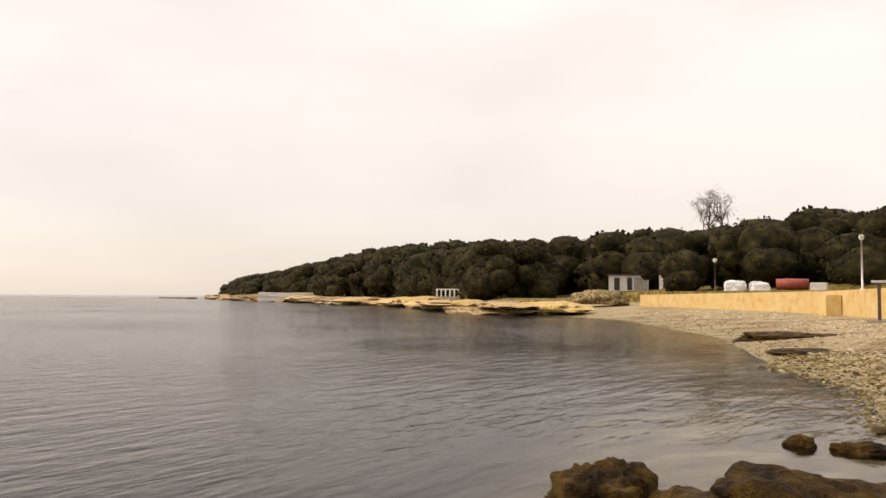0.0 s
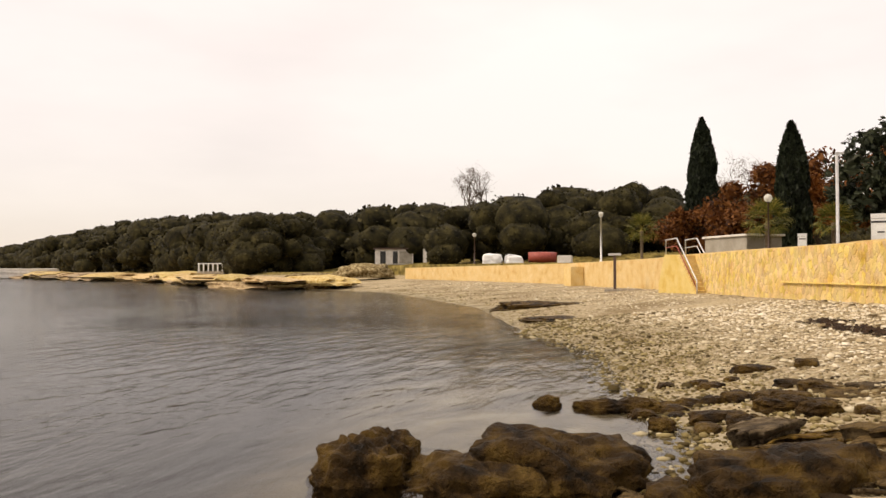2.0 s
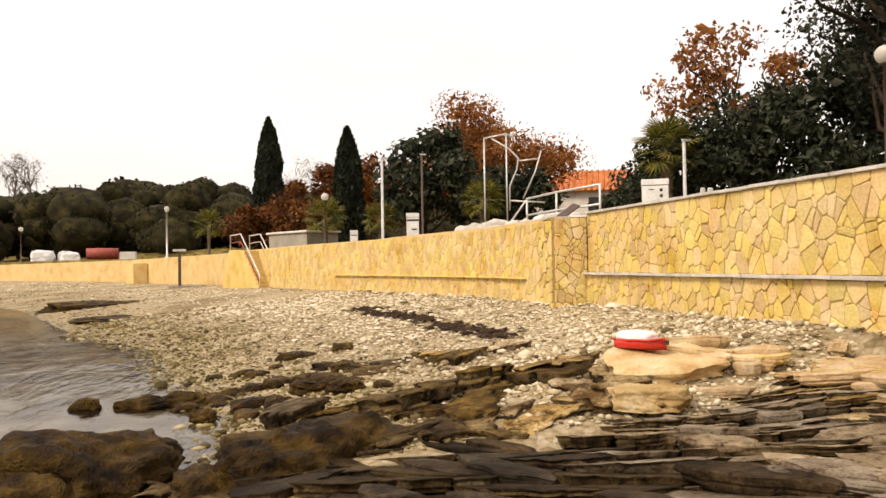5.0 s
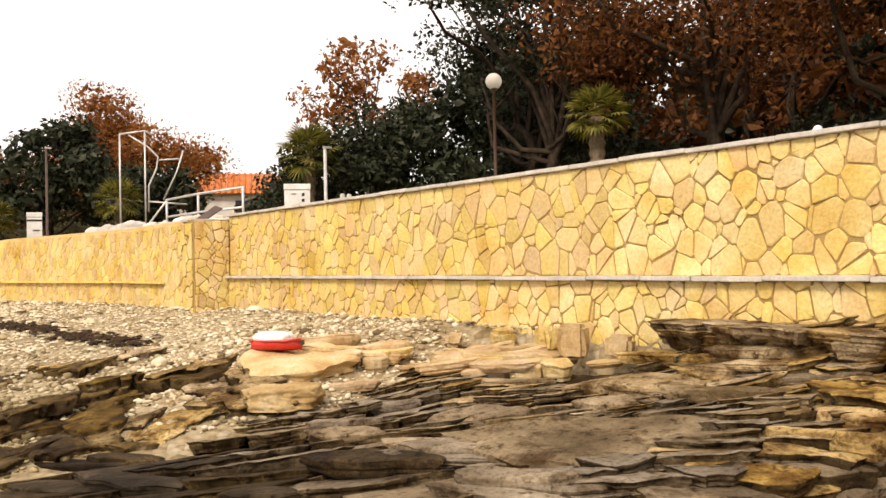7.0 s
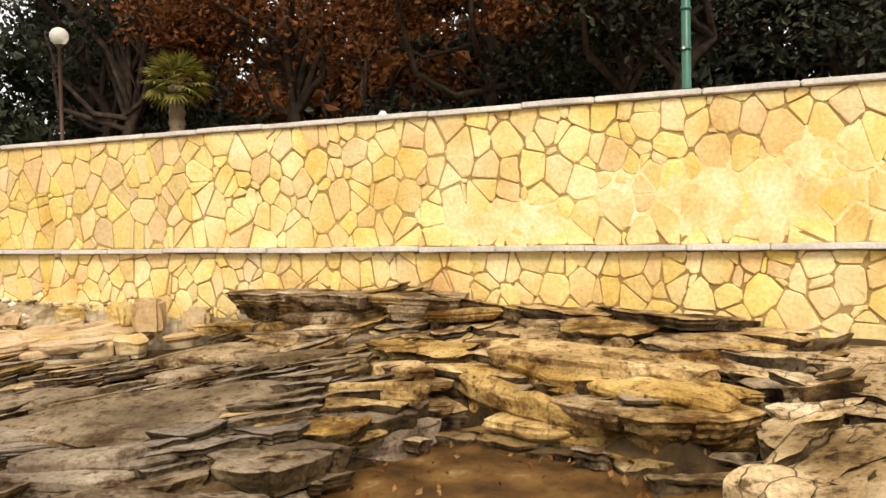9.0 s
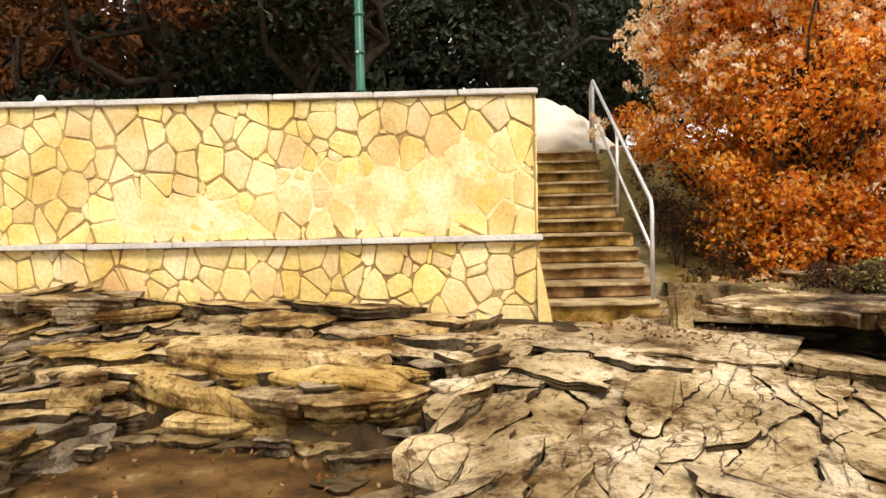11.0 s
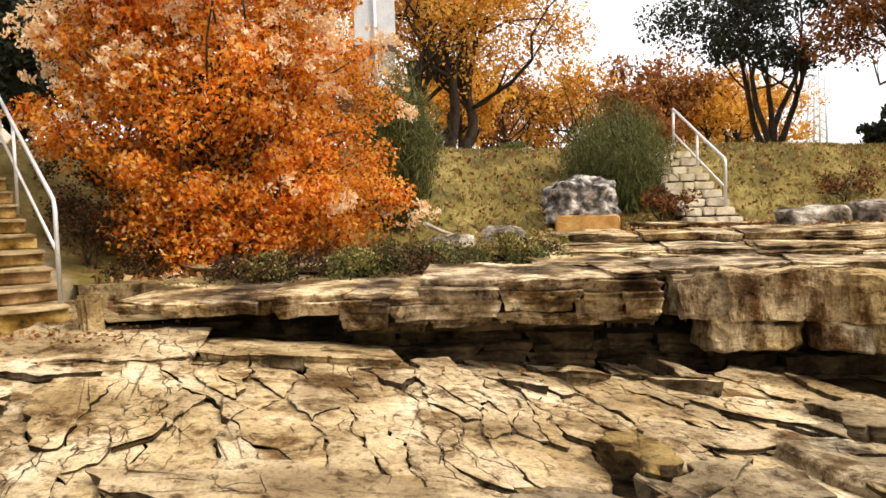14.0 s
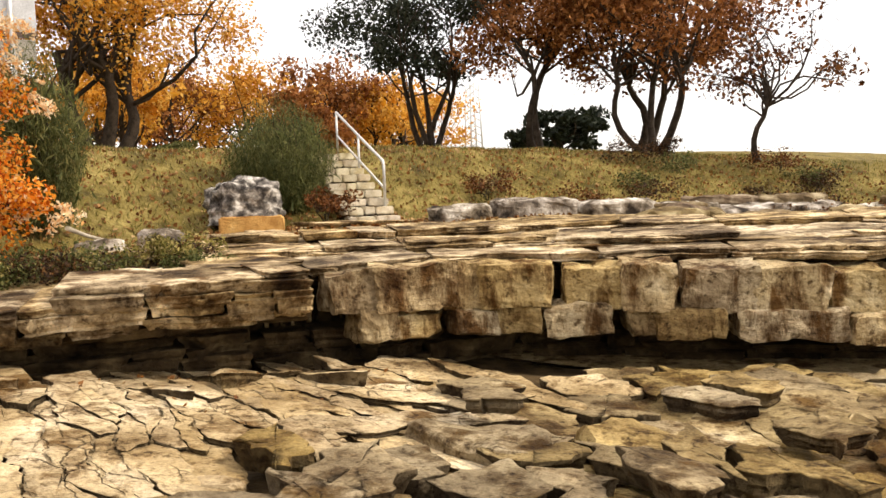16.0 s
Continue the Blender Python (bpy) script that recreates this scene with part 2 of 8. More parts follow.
M_MUD = mottled("brown_mud", [(0.30, (0.030, 0.014, 0.004)), (0.5, (0.085, 0.042, 0.010)), (0.66, (0.155, 0.085, 0.026)), (0.76, (0.30, 0.21, 0.10))], 3.0, 20, bump=1.0, dist=0.02)
M_WETROCK = mottled("algae_rock", [(0.33, (0.007, 0.004, 0.001)), (0.46, (0.036, 0.019, 0.004)), (0.60, (0.086, 0.049, 0.009)), (0.76, (0.158, 0.104, 0.029))], 2.6, 13, rough=0.6, bump=1.0, dist=0.12)
M_BLOCK = mottled("weathered_block", [(0.32, (0.065, 0.040, 0.018)), (0.48, (0.20, 0.14, 0.07)), (0.68, (0.44, 0.36, 0.22))], 2.6, 18, bump=0.9, dist=0.03, vary="object", amount=0.3)
# browns kept dark to paint in the shade of the recesses
M_DARKBED = mottled("shaded_recess_beds", [(0.33, (0.022, 0.014, 0.007)), (0.5, (0.075, 0.048, 0.022)), (0.7, (0.18, 0.125, 0.06))], 3.0, 16, bump=1.0, dist=0.05)
M_GREYROCK = mottled("grey_boulder", [(0.36, (0.022, 0.018, 0.015)), (0.48, (0.13, 0.115, 0.10)), (0.56, (0.30, 0.27, 0.23)), (0.66, (0.60, 0.56, 0.50))], 6.0, 22, bump=1.0, dist=0.04)
M_WHITEROCK = mottled("white_grey_rock", [(0.36, (0.025, 0.018, 0.012)), (0.46, (0.17, 0.135, 0.095)), (0.55, (0.42, 0.37, 0.30)), (0.66, (0.72, 0.67, 0.58))], 2.4, 16, bump=1.0, dist=0.05, vary="object", amount=0.2)
M_SAND = mottled("pale_sand", [(0.3, (0.55, 0.48, 0.36)), (0.7, (0.72, 0.66, 0.54))], 2.0, 60, bump=0.5)
M_STONE = mottled("yellow_limestone", [(0.25, (0.60, 0.36, 0.095)), (0.45, (0.71, 0.52, 0.20)), (0.6, (0.77, 0.62, 0.30)), (0.8, (0.79, 0.69, 0.42))], 1.7, 26, bump=0.5, dist=0.012, vary="object", amount=0.24)
M_STONE_FAR = mottled("yellow_limestone_joined", [(0.25, (0.54, 0.33, 0.085)), (0.45, (0.64, 0.46, 0.17)), (0.8, (0.70, 0.56, 0.28))], 1.2, 20, bump=0.5, dist=0.012, vary="island", amount=0.32)
M_MORTAR = mottled("lime_mortar", [(0.35, (0.27, 0.175, 0.065)), (0.6, (0.43, 0.30, 0.125))], 1.2, 50, bump=0.5)
M_SMEAR = mottled("smeared_lime_plaster", [(0.34, (0.66, 0.48, 0.18)), (0.5, (0.74, 0.61, 0.31)), (0.66, (0.79, 0.71, 0.46))], 2.6, 26, bump=0.5)
M_COPING = mottled("pale_coping_stone", [(0.3, (0.44, 0.41, 0.36)), (0.7, (0.66, 0.63, 0.58))], 2.5, 30, bump=0.4, vary="object", amount=0.08)
M_CONCRETE = mottled("stained_concrete", [(0.3, (0.20, 0.17, 0.13)), (0.7, (0.40, 0.36, 0.30))], 2.0, 30, bump=0.5)
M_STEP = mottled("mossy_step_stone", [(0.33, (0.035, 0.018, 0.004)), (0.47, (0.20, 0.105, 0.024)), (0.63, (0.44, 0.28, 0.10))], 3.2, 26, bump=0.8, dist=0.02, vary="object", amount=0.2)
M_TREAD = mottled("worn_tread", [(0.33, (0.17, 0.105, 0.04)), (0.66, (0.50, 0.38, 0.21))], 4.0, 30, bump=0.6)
M_STEP2 = mottled("cream_step_stone", [(0.3, (0.40, 0.31, 0.18)), (0.7, (0.66, 0.60, 0.46))], 3.0, 26, bump=0.6, vary="object", amount=0.25)
M_STEEL = mottled("dull_galvanised_steel", [(0.3, (0.50, 0.49, 0.47)), (0.7, (0.70, 0.69, 0.67))], 5, 60, rough=0.45, bump=0.1, metal=0.5)
M_DARKSTEEL = mottled("brown_painted_steel", [(0.3, (0.05, 0.028, 0.02)), (0.7, (0.10, 0.055, 0.04))], 6, 40, rough=0.5, bump=0.1)
M_GREENPAINT = mottled("green_painted_steel", [(0.3, (0.008, 0.085, 0.05)), (0.7, (0.015, 0.14, 0.085))], 4, 40, rough=0.4, bump=0.1)
M_WHITE = mottled("white_paint", [(0.3, (0.68, 0.68, 0.66)), (0.7, (0.82, 0.82, 0.80))], 3, 30, rough=0.45, bump=0.1)
M_GREYPANEL = mottled("grey_panel", [(0.3, (0.50, 0.50, 0.50)), (0.7, (0.62, 0.62, 0.62))], 3, 30, rough=0.5, bump=0.1)
M_BLACK = mottled("black_plastic", [(0.3, (0.012, 0.012, 0.012)), (0.7, (0.03, 0.03, 0.03))], 4, 40, rough=0.5, bump=0.1)
M_RED = mottled("red_gelcoat", [(0.3, (0.50, 0.022, 0.012)), (0.7, (0.66, 0.035, 0.02))], 3, 30, rough=0.35, bump=0.1)
M_REDPAINT = mottled("faded_red_paint", [(0.3, (0.22, 0.035, 0.022)), (0.7, (0.36, 0.07, 0.045))], 3, 30, rough=0.6, bump=0.2)
M_ROOF = mottled("terracotta_tile", [(0.3, (0.42, 0.12, 0.04)), (0.7, (0.62, 0.22, 0.085))], 1.5, 20, bump=0.3, vary="object", amount=0.25)
M_PLASTER = mottled("pale_wall_plaster", [(0.3, (0.60, 0.56, 0.50)), (0.7, (0.76, 0.73, 0.68))], 1.5, 30, bump=0.3)
M_SHED = mottled("grey_shed_panel", [(0.3, (0.28, 0.25, 0.20)), (0.7, (0.40, 0.37, 0.31))], 1.5, 30, bump=0.3)
M_BARK = mottled("dark_bark", [(0.3, (0.022, 0.016, 0.011)), (0.7, (0.075, 0.055, 0.038))], 5, 26, bump=1.0, dist=0.03)
M_GREYBARK = mottled("grey_bark", [(0.3, (0.07, 0.055, 0.04)), (0.7, (0.20, 0.165, 0.13))], 5, 22, bump=1.0, dist=0.03)
M_PALMBARK = mottled("fibrous_palm_bark", [(0.3, (0.10, 0.07, 0.04)), (0.7, (0.26, 0.20, 0.14))], 7, 30, bump=1.0, dist=0.03)
M_WEED = mottled("dry_seaweed", [(0.3, (0.012, 0.007, 0.004)), (0.7, (0.055, 0.030, 0.014))], 6, 40, bump=0.8)
M_ORANGEROCK = mottled("ochre_cut_stone", [(0.3, (0.36, 0.17, 0.045)), (0.6, (0.58, 0.34, 0.11)), (0.8, (0.62, 0.46, 0.22))], 4, 30, bump=0.8, dist=0.02)
M_RUBBLE = mottled("ochre_rubble", [(0.3, (0.34, 0.20, 0.07)), (0.5, (0.50, 0.36, 0.17)), (0.75, (0.62, 0.52, 0.34))], 2.2, 24, bump=0.8, dist=0.02, vary="object", amount=0.3)
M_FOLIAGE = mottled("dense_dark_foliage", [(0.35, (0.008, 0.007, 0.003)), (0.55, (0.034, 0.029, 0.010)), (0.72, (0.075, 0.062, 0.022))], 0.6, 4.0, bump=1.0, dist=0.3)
M_WOOD = mottled("bleached_driftwood", [(0.3, (0.30, 0.25, 0.18)), (0.7, (0.50, 0.44, 0.34))], 6, 40, bump=0.6)
L_HOLM = leafy("holm_oak_leaf", [(0.0, (0.010, 0.013, 0.007)), (0.5, (0.024, 0.031, 0.016)), (0.85, (0.048, 0.056, 0.030)), (1.0, (0.10, 0.105, 0.075))], 0.12)
L_WOODS = leafy("woodland_leaf", [(0.0, (0.012, 0.0105, 0.004)), (0.6, (0.036, 0.031, 0.010)), (1.0, (0.078, 0.064, 0.022))], 0.1)
L_RUST = leafy("rust_brown_leaf", [(0.0, (0.038, 0.013, 0.004)), (0.5, (0.125, 0.043, 0.011)), (1.0, (0.26, 0.11, 0.034))], 0.25)
L_ORANGE = leafy("orange_rust_leaf", [(0.0, (0.11, 0.036, 0.009)), (0.5, (0.29, 0.105, 0.024)), (1.0, (0.47, 0.22, 0.075))], 0.4)
L_GOLD = leafy("golden_leaf", [(0.0, (0.34, 0.12, 0.012)), (0.5, (0.72, 0.345, 0.034)), (1.0, (0.80, 0.52, 0.13))], 0.5)
L_SUMAC = leafy("flame_orange_leaf", [(0.0, (0.30, 0.045, 0.008)), (0.36, (0.80, 0.25, 0.022)), (0.68, (0.87, 0.42, 0.045)), (0.90, (0.87, 0.54, 0.13)), (1.0, (0.80, 0.62, 0.42))], 0.62)
L_PLUME = leafy("pale_seed_plume", [(0.0, (0.80, 0.40, 0.13)), (0.5, (0.86, 0.66, 0.38)), (1.0, (0.88, 0.80, 0.62))], 0.45)
L_BROOM = leafy("broom_green", [(0.0, (0.045, 0.055, 0.016)), (0.6, (0.12, 0.13, 0.04)), (1.0, (0.24, 0.22, 0.08))], 0.35)
L_PALM = leafy("palm_frond_green", [(0.0, (0.035, 0.042, 0.008)), (0.6, (0.13, 0.135, 0.024)), (1.0, (0.28, 0.22, 0.05))], 0.25)
L_CYPRESS = leafy("cypress_green", [(0.0, (0.006, 0.009, 0.005)), (1.0, (0.026, 0.034, 0.017))], 0.08)
L_GRASS = leafy("dry_grass", [(0.0, (0.085, 0.085, 0.016)), (0.5, (0.22, 0.185, 0.045)), (0.8, (0.34, 0.27, 0.085)), (1.0, (0.50, 0.40, 0.18))], 0.3)
L_LITTER = leafy("fallen_leaf", [(0.0, (0.10, 0.035, 0.012)), (0.6, (0.28, 0.12, 0.03)), (1.0, (0.44, 0.30, 0.14))], 0.2)
L_DEAD = leafy("dead_brown_leaf", [(0.0, (0.016, 0.009, 0.005)), (0.6, (0.055, 0.028, 0.012)), (1.0, (0.15, 0.07, 0.022))], 0.15)
L_TWIG = mottled("bare_twig", [(0.3, (0.12, 0.085, 0.065)), (0.7, (0.22, 0.17, 0.13))], 5, 30, bump=0.2)


def ground_material():
    """Pebbles on the beach, dry grass and litter on the park ground above it, weed on the bed under the water, darkened
    with depth for the light lost there.
    """
    m, nt, b, pos, geo = start("shore_ground", 0.9)
    sep = nt.nodes.new("ShaderNodeSeparateXYZ")
    nt.links.new(pos, sep.inputs[0])
    vo = node(nt, "ShaderNodeTexVoronoi", Scale=9.0)
    nt.links.new(pos, vo.inputs["Vector"])
    shade = math_node(nt, "FRACT", math_node(nt, "MULTIPLY", vo.outputs["Color"], 1.0))
    peb = ramp(nt, shade, [(0.0, (0.26, 0.20, 0.11)), (0.5, (0.44, 0.37, 0.24)), (1.0, (0.56, 0.50, 0.38))])
    peb = blend(nt, "MULTIPLY", 0.55, peb, ramp(nt, vo.outputs["Distance"], [(0.0, (1, 1, 1)), (0.6, (0.45, 0.4, 0.33))]))
    peb = blend(nt, "MULTIPLY", 0.8, peb, ramp(nt, noise_at(nt, pos, 0.22, 7.0, 0.65), [(0.35, (0.5, 0.42, 0.3)), (0.5, (0.95, 0.93, 0.9)), (0.65, (1.2, 1.18, 1.12))]))
    park = ramp(nt, noise_at(nt, pos, 1.1, 8.0, 0.65), [(0.32, (0.045, 0.034, 0.010)), (0.5, (0.15, 0.112, 0.03)), (0.68, (0.28, 0.215, 0.07))])
    up = math_node(nt, "DIVIDE", math_node(nt, "SUBTRACT", sep.outputs["Z"], 1.62), 0.25, True)
    up = math_node(nt, "MAXIMUM", up, math_node(nt, "MULTIPLY", math_node(nt, "SUBTRACT", -2.3, sep.outputs["Y"]), 4.0, True))
    col = blend(nt, "MIX", up, peb, park)
    bed = ramp(nt, noise_at(nt, pos, 0.8, 6.0), [(0.35, (0.10, 0.082, 0.045)), (0.55, (0.27, 0.225, 0.145)), (0.75, (0.46, 0.41, 0.30))])
    # deep tone stands in for light that the water would absorb
    deep = ramp(nt, noise_at(nt, pos, 0.3, 4.0), [(0.35, (0.020, 0.020, 0.018)), (0.7, (0.050, 0.048, 0.042))])
    zz = math_node(nt, "ADD", sep.outputs["Z"], math_node(nt, "MULTIPLY", noise_at(nt, pos, 0.7), 0.3))
    bed = blend(nt, "MIX", math_node(nt, "DIVIDE", math_node(nt, "ADD", zz, 0.9), 0.7, True), deep, bed)
    col = blend(nt, "MIX", math_node(nt, "DIVIDE", math_node(nt, "SUBTRACT", zz, 0.10), 0.25, True), bed, col)
    finish(nt, b, col, math_node(nt, "SUBTRACT", noise_at(nt, pos, 14.0, 6.0), vo.outputs["Distance"]), 0.7, 0.05)
    return m


def pebble_material():
    """Rounded stones: cream and ochre when dry, brown and weedy by the water."""
    m, nt, b, pos, geo = start("beach_pebble", 0.75)
    r = geo.outputs["Random Per Island"]
    col = ramp(nt, r, [(0.0, (0.10, 0.07, 0.035)), (0.22, (0.36, 0.28, 0.16)), (0.55, (0.58, 0.49, 0.33)), (1.0, (0.74, 0.67, 0.53))])
    wet = ramp(nt, r, [(0.0, (0.05, 0.035, 0.012)), (0.5, (0.16, 0.12, 0.045)), (0.85, (0.30, 0.24, 0.11)), (1.0, (0.48, 0.42, 0.28))])
    sep = nt.nodes.new("ShaderNodeSeparateXYZ")
    nt.links.new(pos, sep.inputs[0])
    z = math_node(nt, "ADD", sep.outputs["Z"], math_node(nt, "MULTIPLY", math_node(nt, "SUBTRACT", noise_at(nt, pos, 0.7), 0.5), 0.9))
    col = blend(nt, "MIX", math_node(nt, "DIVIDE", math_node(nt, "SUBTRACT", z, 0.30), 0.42, True), wet, col)
    fine_n = noise_at(nt, pos, 45.0, 4.0)
    col = blend(nt, "MULTIPLY", 0.6, col, ramp(nt, fine_n, [(0.3, (0.7, 0.7, 0.7)), (0.7, (1.1, 1.1, 1.1))]))
    finish(nt, b, col, fine_n, 0.3, 0.01)
    return m


def water_material():
    """Clear sea water: mirror-like towards grazing, the bed showing through from above."""
    m = bpy.data.materials.new("sea_water")
    m.use_nodes = True
    nt = m.node_tree
    nt.nodes.clear()
    out = nt.nodes.new("ShaderNodeOutputMaterial")
    pos = nt.nodes.new("ShaderNodeNewGeometry").outputs["Position"]
    mp = nt.nodes.new("ShaderNodeMapping")
    mp.inputs["Scale"].default_value = (1.25, 0.36, 1.0)
    mp.inputs["Rotation"].default_value = (0, 0, radians(58))
    nt.links.new(pos, mp.inputs["Vector"])
    h = math_node(nt, "ADD", noise_at(nt, mp.outputs[0], 1.5, 3.0, 0.5), math_node(nt, "MULTIPLY", noise_at(nt, mp.outputs[0], 5.5, 2.0, 0.5), 0.28))
    calm = noise_at(nt, pos, 0.045, 2.0)
    h = math_node(nt, "MULTIPLY", h, math_node(nt, "MULTIPLY", math_node(nt, "SUBTRACT", calm, 0.28, True), 3.4))
    bu = node(nt, "ShaderNodeBump", Strength=0.42, Distance=0.2)
    nt.links.new(h, bu.inputs["Height"])
    fr = node(nt, "ShaderNodeFresnel", IOR=1.34)
    gl = node(nt, "ShaderNodeBsdfGlossy", Roughness=0.11)
    gl.inputs["Color"].default_value = (0.71, 0.70, 0.70, 1)
    tr = nt.nodes.new("ShaderNodeBsdfTransparent")
    tr.inputs["Color"].default_value = (0.78, 0.77, 0.71, 1)
    mix = nt.nodes.new("ShaderNodeMixShader")
    for a, c in ((bu.outputs[0], fr.inputs["Normal"]), (bu.outputs[0], gl.inputs["Normal"]), (fr.outputs[0], mix.inputs[0]),
                 (tr.outputs[0], mix.inputs[1]), (gl.outputs[0], mix.inputs[2]), (mix.outputs[0], out.inputs["Surface"])):
        nt.links.new(a, c)
    return m


def globe_material():
    m, nt, b, pos, geo = start("milky_lamp_globe", 0.15)
    b.inputs["Base Color"].default_value = (0.78, 0.76, 0.68, 1)
    b.inputs["Transmission Weight"].default_value = 0.45
    b.inputs["IOR"].default_value = 1.2
    return m


M_GROUND, M_WATER, M_GLOBE, M_PEBBLE = ground_material(), water_material(), globe_material(), pebble_material()

# ---- helpers for shapes ----


def mesh_object(name, verts, faces, material, parent=None, smooth=False):
    me = bpy.data.meshes.new(name)
    me.from_pydata([tuple(v) for v in verts], [], [tuple(f) for f in faces])
    me.materials.append(material)
    if smooth:
        me.polygons.foreach_set("use_smooth", [True] * len(me.polygons))
    ob = new(name, me)
    ob.parent = parent
    return ob


def quads_object(name, verts, quads, material, parent=None, smooth=False):
    """A mesh from numpy arrays of corners and four-sided faces."""
    me = bpy.data.meshes.new(name)
    verts, quads = np.asarray(verts, np.float32), np.asarray(quads, np.int32)
    n = len(quads)
    me.vertices.add(len(verts))
    me.vertices.foreach_set("co", verts.ravel())
    me.loops.add(n * 4)
    me.loops.foreach_set("vertex_index", quads.ravel())
    me.polygons.add(n)
    me.polygons.foreach_set("loop_start", np.arange(0, n * 4, 4, dtype=np.int32))
    me.polygons.foreach_set("use_smooth", np.full(n, smooth))
    me.materials.append(material)
    me.update(calc_edges=True)
    ob = new(name, me)
    ob.parent = parent
    return ob


def part(name, bm, material, parent, label=""):
    me = bpy.data.meshes.new(name)
    bm.to_mesh(me)
    bm.free()
    me.materials.append(material)
    ob = new(name, me)
    ob.parent = parent
    return tagged(ob, label)


def thing(name, x, y, z, label, category, group="", turn=0.0):
    ob = new(name)
    ob.empty_display_size = 0.2
    ob.matrix_world = pose(x, y, z, 0, 0, turn)
    return tagged(ob, label, category, group)


def box_bm(sx, sy, sz, at=(0, 0, 0), bevel=0.0, m=None):
    """A block whose base is centred on at."""
    bm = bmesh.new()
    bmesh.ops.create_cube(bm, size=1.0)
    for v in bm.verts:
        v.co = Vector((v.co.x * sx + at[0], v.co.y * sy + at[1], (v.co.z + 0.5) * sz + at[2]))
    if bevel:
        bmesh.ops.bevel(bm, geom=bm.edges[:], offset=bevel, segments=2, affect="EDGES")
    if m is not None:
        bm.transform(m)
    return bm


def rough_box_bm(sx, sy, sz, at=(0, 0, 0), amount=0.02, cuts=3, seed=0.0, bevel=0.03):
    """A hewn stone: a block with worn edges and an uneven face."""
    bm = box_bm(sx, sy, sz, at, bevel)
    bmesh.ops.subdivide_edges(bm, edges=[e for e in bm.edges if e.calc_length() > 0.12], cuts=cuts, use_grid_fill=True)
    for v in bm.verts:
        p = v.co * 3.1 + Vector((seed, seed * 1.7, seed * 0.6))
        v.co += noise.noise_vector(p) * amount + noise.noise_vector(p * 3.3) * amount * 0.45
    return bm


def worn_block_bm(sx, sy, sz, r=0.06, amount=0.03, seed=0.0, cuts=7):
    """A block with broadly rounded edges and a pitted, uneven face; its base is centred on the origin."""
    bm = bmesh.new()
    bmesh.ops.create_cube(bm, size=1.0)
    bmesh.ops.subdivide_edges(bm, edges=bm.edges[:], cuts=cuts, use_grid_fill=True)
    half = Vector((sx / 2, sy / 2, sz / 2))
    for v in bm.verts:
        p = Vector((v.co.x * sx, v.co.y * sy, v.co.z * sz))
        core = Vector([max(-h + r, min(h - r, c)) for c, h in zip(p, half)])
        d = p - core
        if d.length > r:
            p = core + d.normalized() * r
        q = p * 2.7 + Vector((seed, seed * 1.7, seed * 0.6))
        p += noise.noise_vector(q) * amount + noise.noise_vector(q * 3.1) * amount * 0.6 + noise.noise_vector(q * 7) * amount * 0.25
        v.co = p + Vector((0, 0, half.z))
    return bm


def tube_bm(points, radius, sides=10, radius_end=None):
    """A round bar along points."""
    bm = bmesh.new()
    pts = [Vector(p) for p in points]
    rings = []
    n = len(pts)
    for i, p in enumerate(pts):
        d = (pts[min(i + 1, n - 1)] - pts[max(i - 1, 0)]).normalized()
        side = d.orthogonal().normalized() if i == 0 else (prev - d * prev.dot(d)).normalized()
        prev = side
        up = d.cross(side)
        r = radius if radius_end is None else radius + (radius_end - radius) * i / (n - 1)
        rings.append([bm.verts.new(p + (side * math.cos(a) + up * math.sin(a)) * r) for a in (2 * math.pi * k / sides for k in range(sides))])
    for a, b in zip(rings, rings[1:]):
        for k in range(sides):
            bm.faces.new((a[k], a[(k + 1) % sides], b[(k + 1) % sides], b[k])).smooth = True
    bm.faces.new(rings[0][::-1])
    bm.faces.new(rings[-1])
    return bm


def turned_bm(profile, sides=20):
    """A body of revolution from (radius, height) pairs."""
    bm = bmesh.new()
    rings = []
    for r, z in profile:
        rings.append([bm.verts.new((max(r, 0.0005) * math.cos(a), max(r, 0.0005) * math.sin(a), z)) for a in (2 * math.pi * k / sides for k in range(sides))])
    for a, b in zip(rings, rings[1:]):
        for k in range(sides):
            bm.faces.new((a[k], a[(k + 1) % sides], b[(k + 1) % sides], b[k])).smooth = True
    bm.faces.new(rings[0][::-1])
    bm.faces.new(rings[-1])
    return bm


def boulder_bm(sx, sy, sz, seed, bumps=0.22, layers=0.0, detail=4, square=0.5):
    """A weathered rock, cut off flat at its foot; layers: thickness of its beds."""
    bm = bmesh.new()
    bmesh.ops.create_icosphere(bm, subdivisions=detail, radius=1.0)
    off = Vector((seed * 3.7, seed * 1.3, seed * 5.1))
    for v in bm.verts:
        d = v.co.normalized()
        box = d / max(abs(d.x), abs(d.y), abs(d.z)) ** square
        r = 1 + bumps * (noise.fractal(d * 1.4 + off, 1.0, 2.0, 3) + 0.45 * noise.noise(d * 4 + off) + 0.26 * noise.noise(d * 9 + off) + 0.16 * noise.noise(d * 19 + off) + 0.1 * noise.noise(d * 37 + off))
        p = Vector((box.x * sx, box.y * sy, box.z * sz)) * r
        if layers:
            k = p.z / layers + 0.6 * noise.noise(Vector((p.x, p.y, 0)) * 1.5 + off)
            s = 0.10 * (0.5 - abs((k % 1.0) - 0.5)) * 2
            p.x, p.y = p.x * (1 - s), p.y * (1 - s)
        p.z = max(p.z, -0.35 * sz)
        v.co = p
        
    return bm


# smooth lattice noise for the large surfaces
_table = np.random.RandomState(7).rand(256, 256)


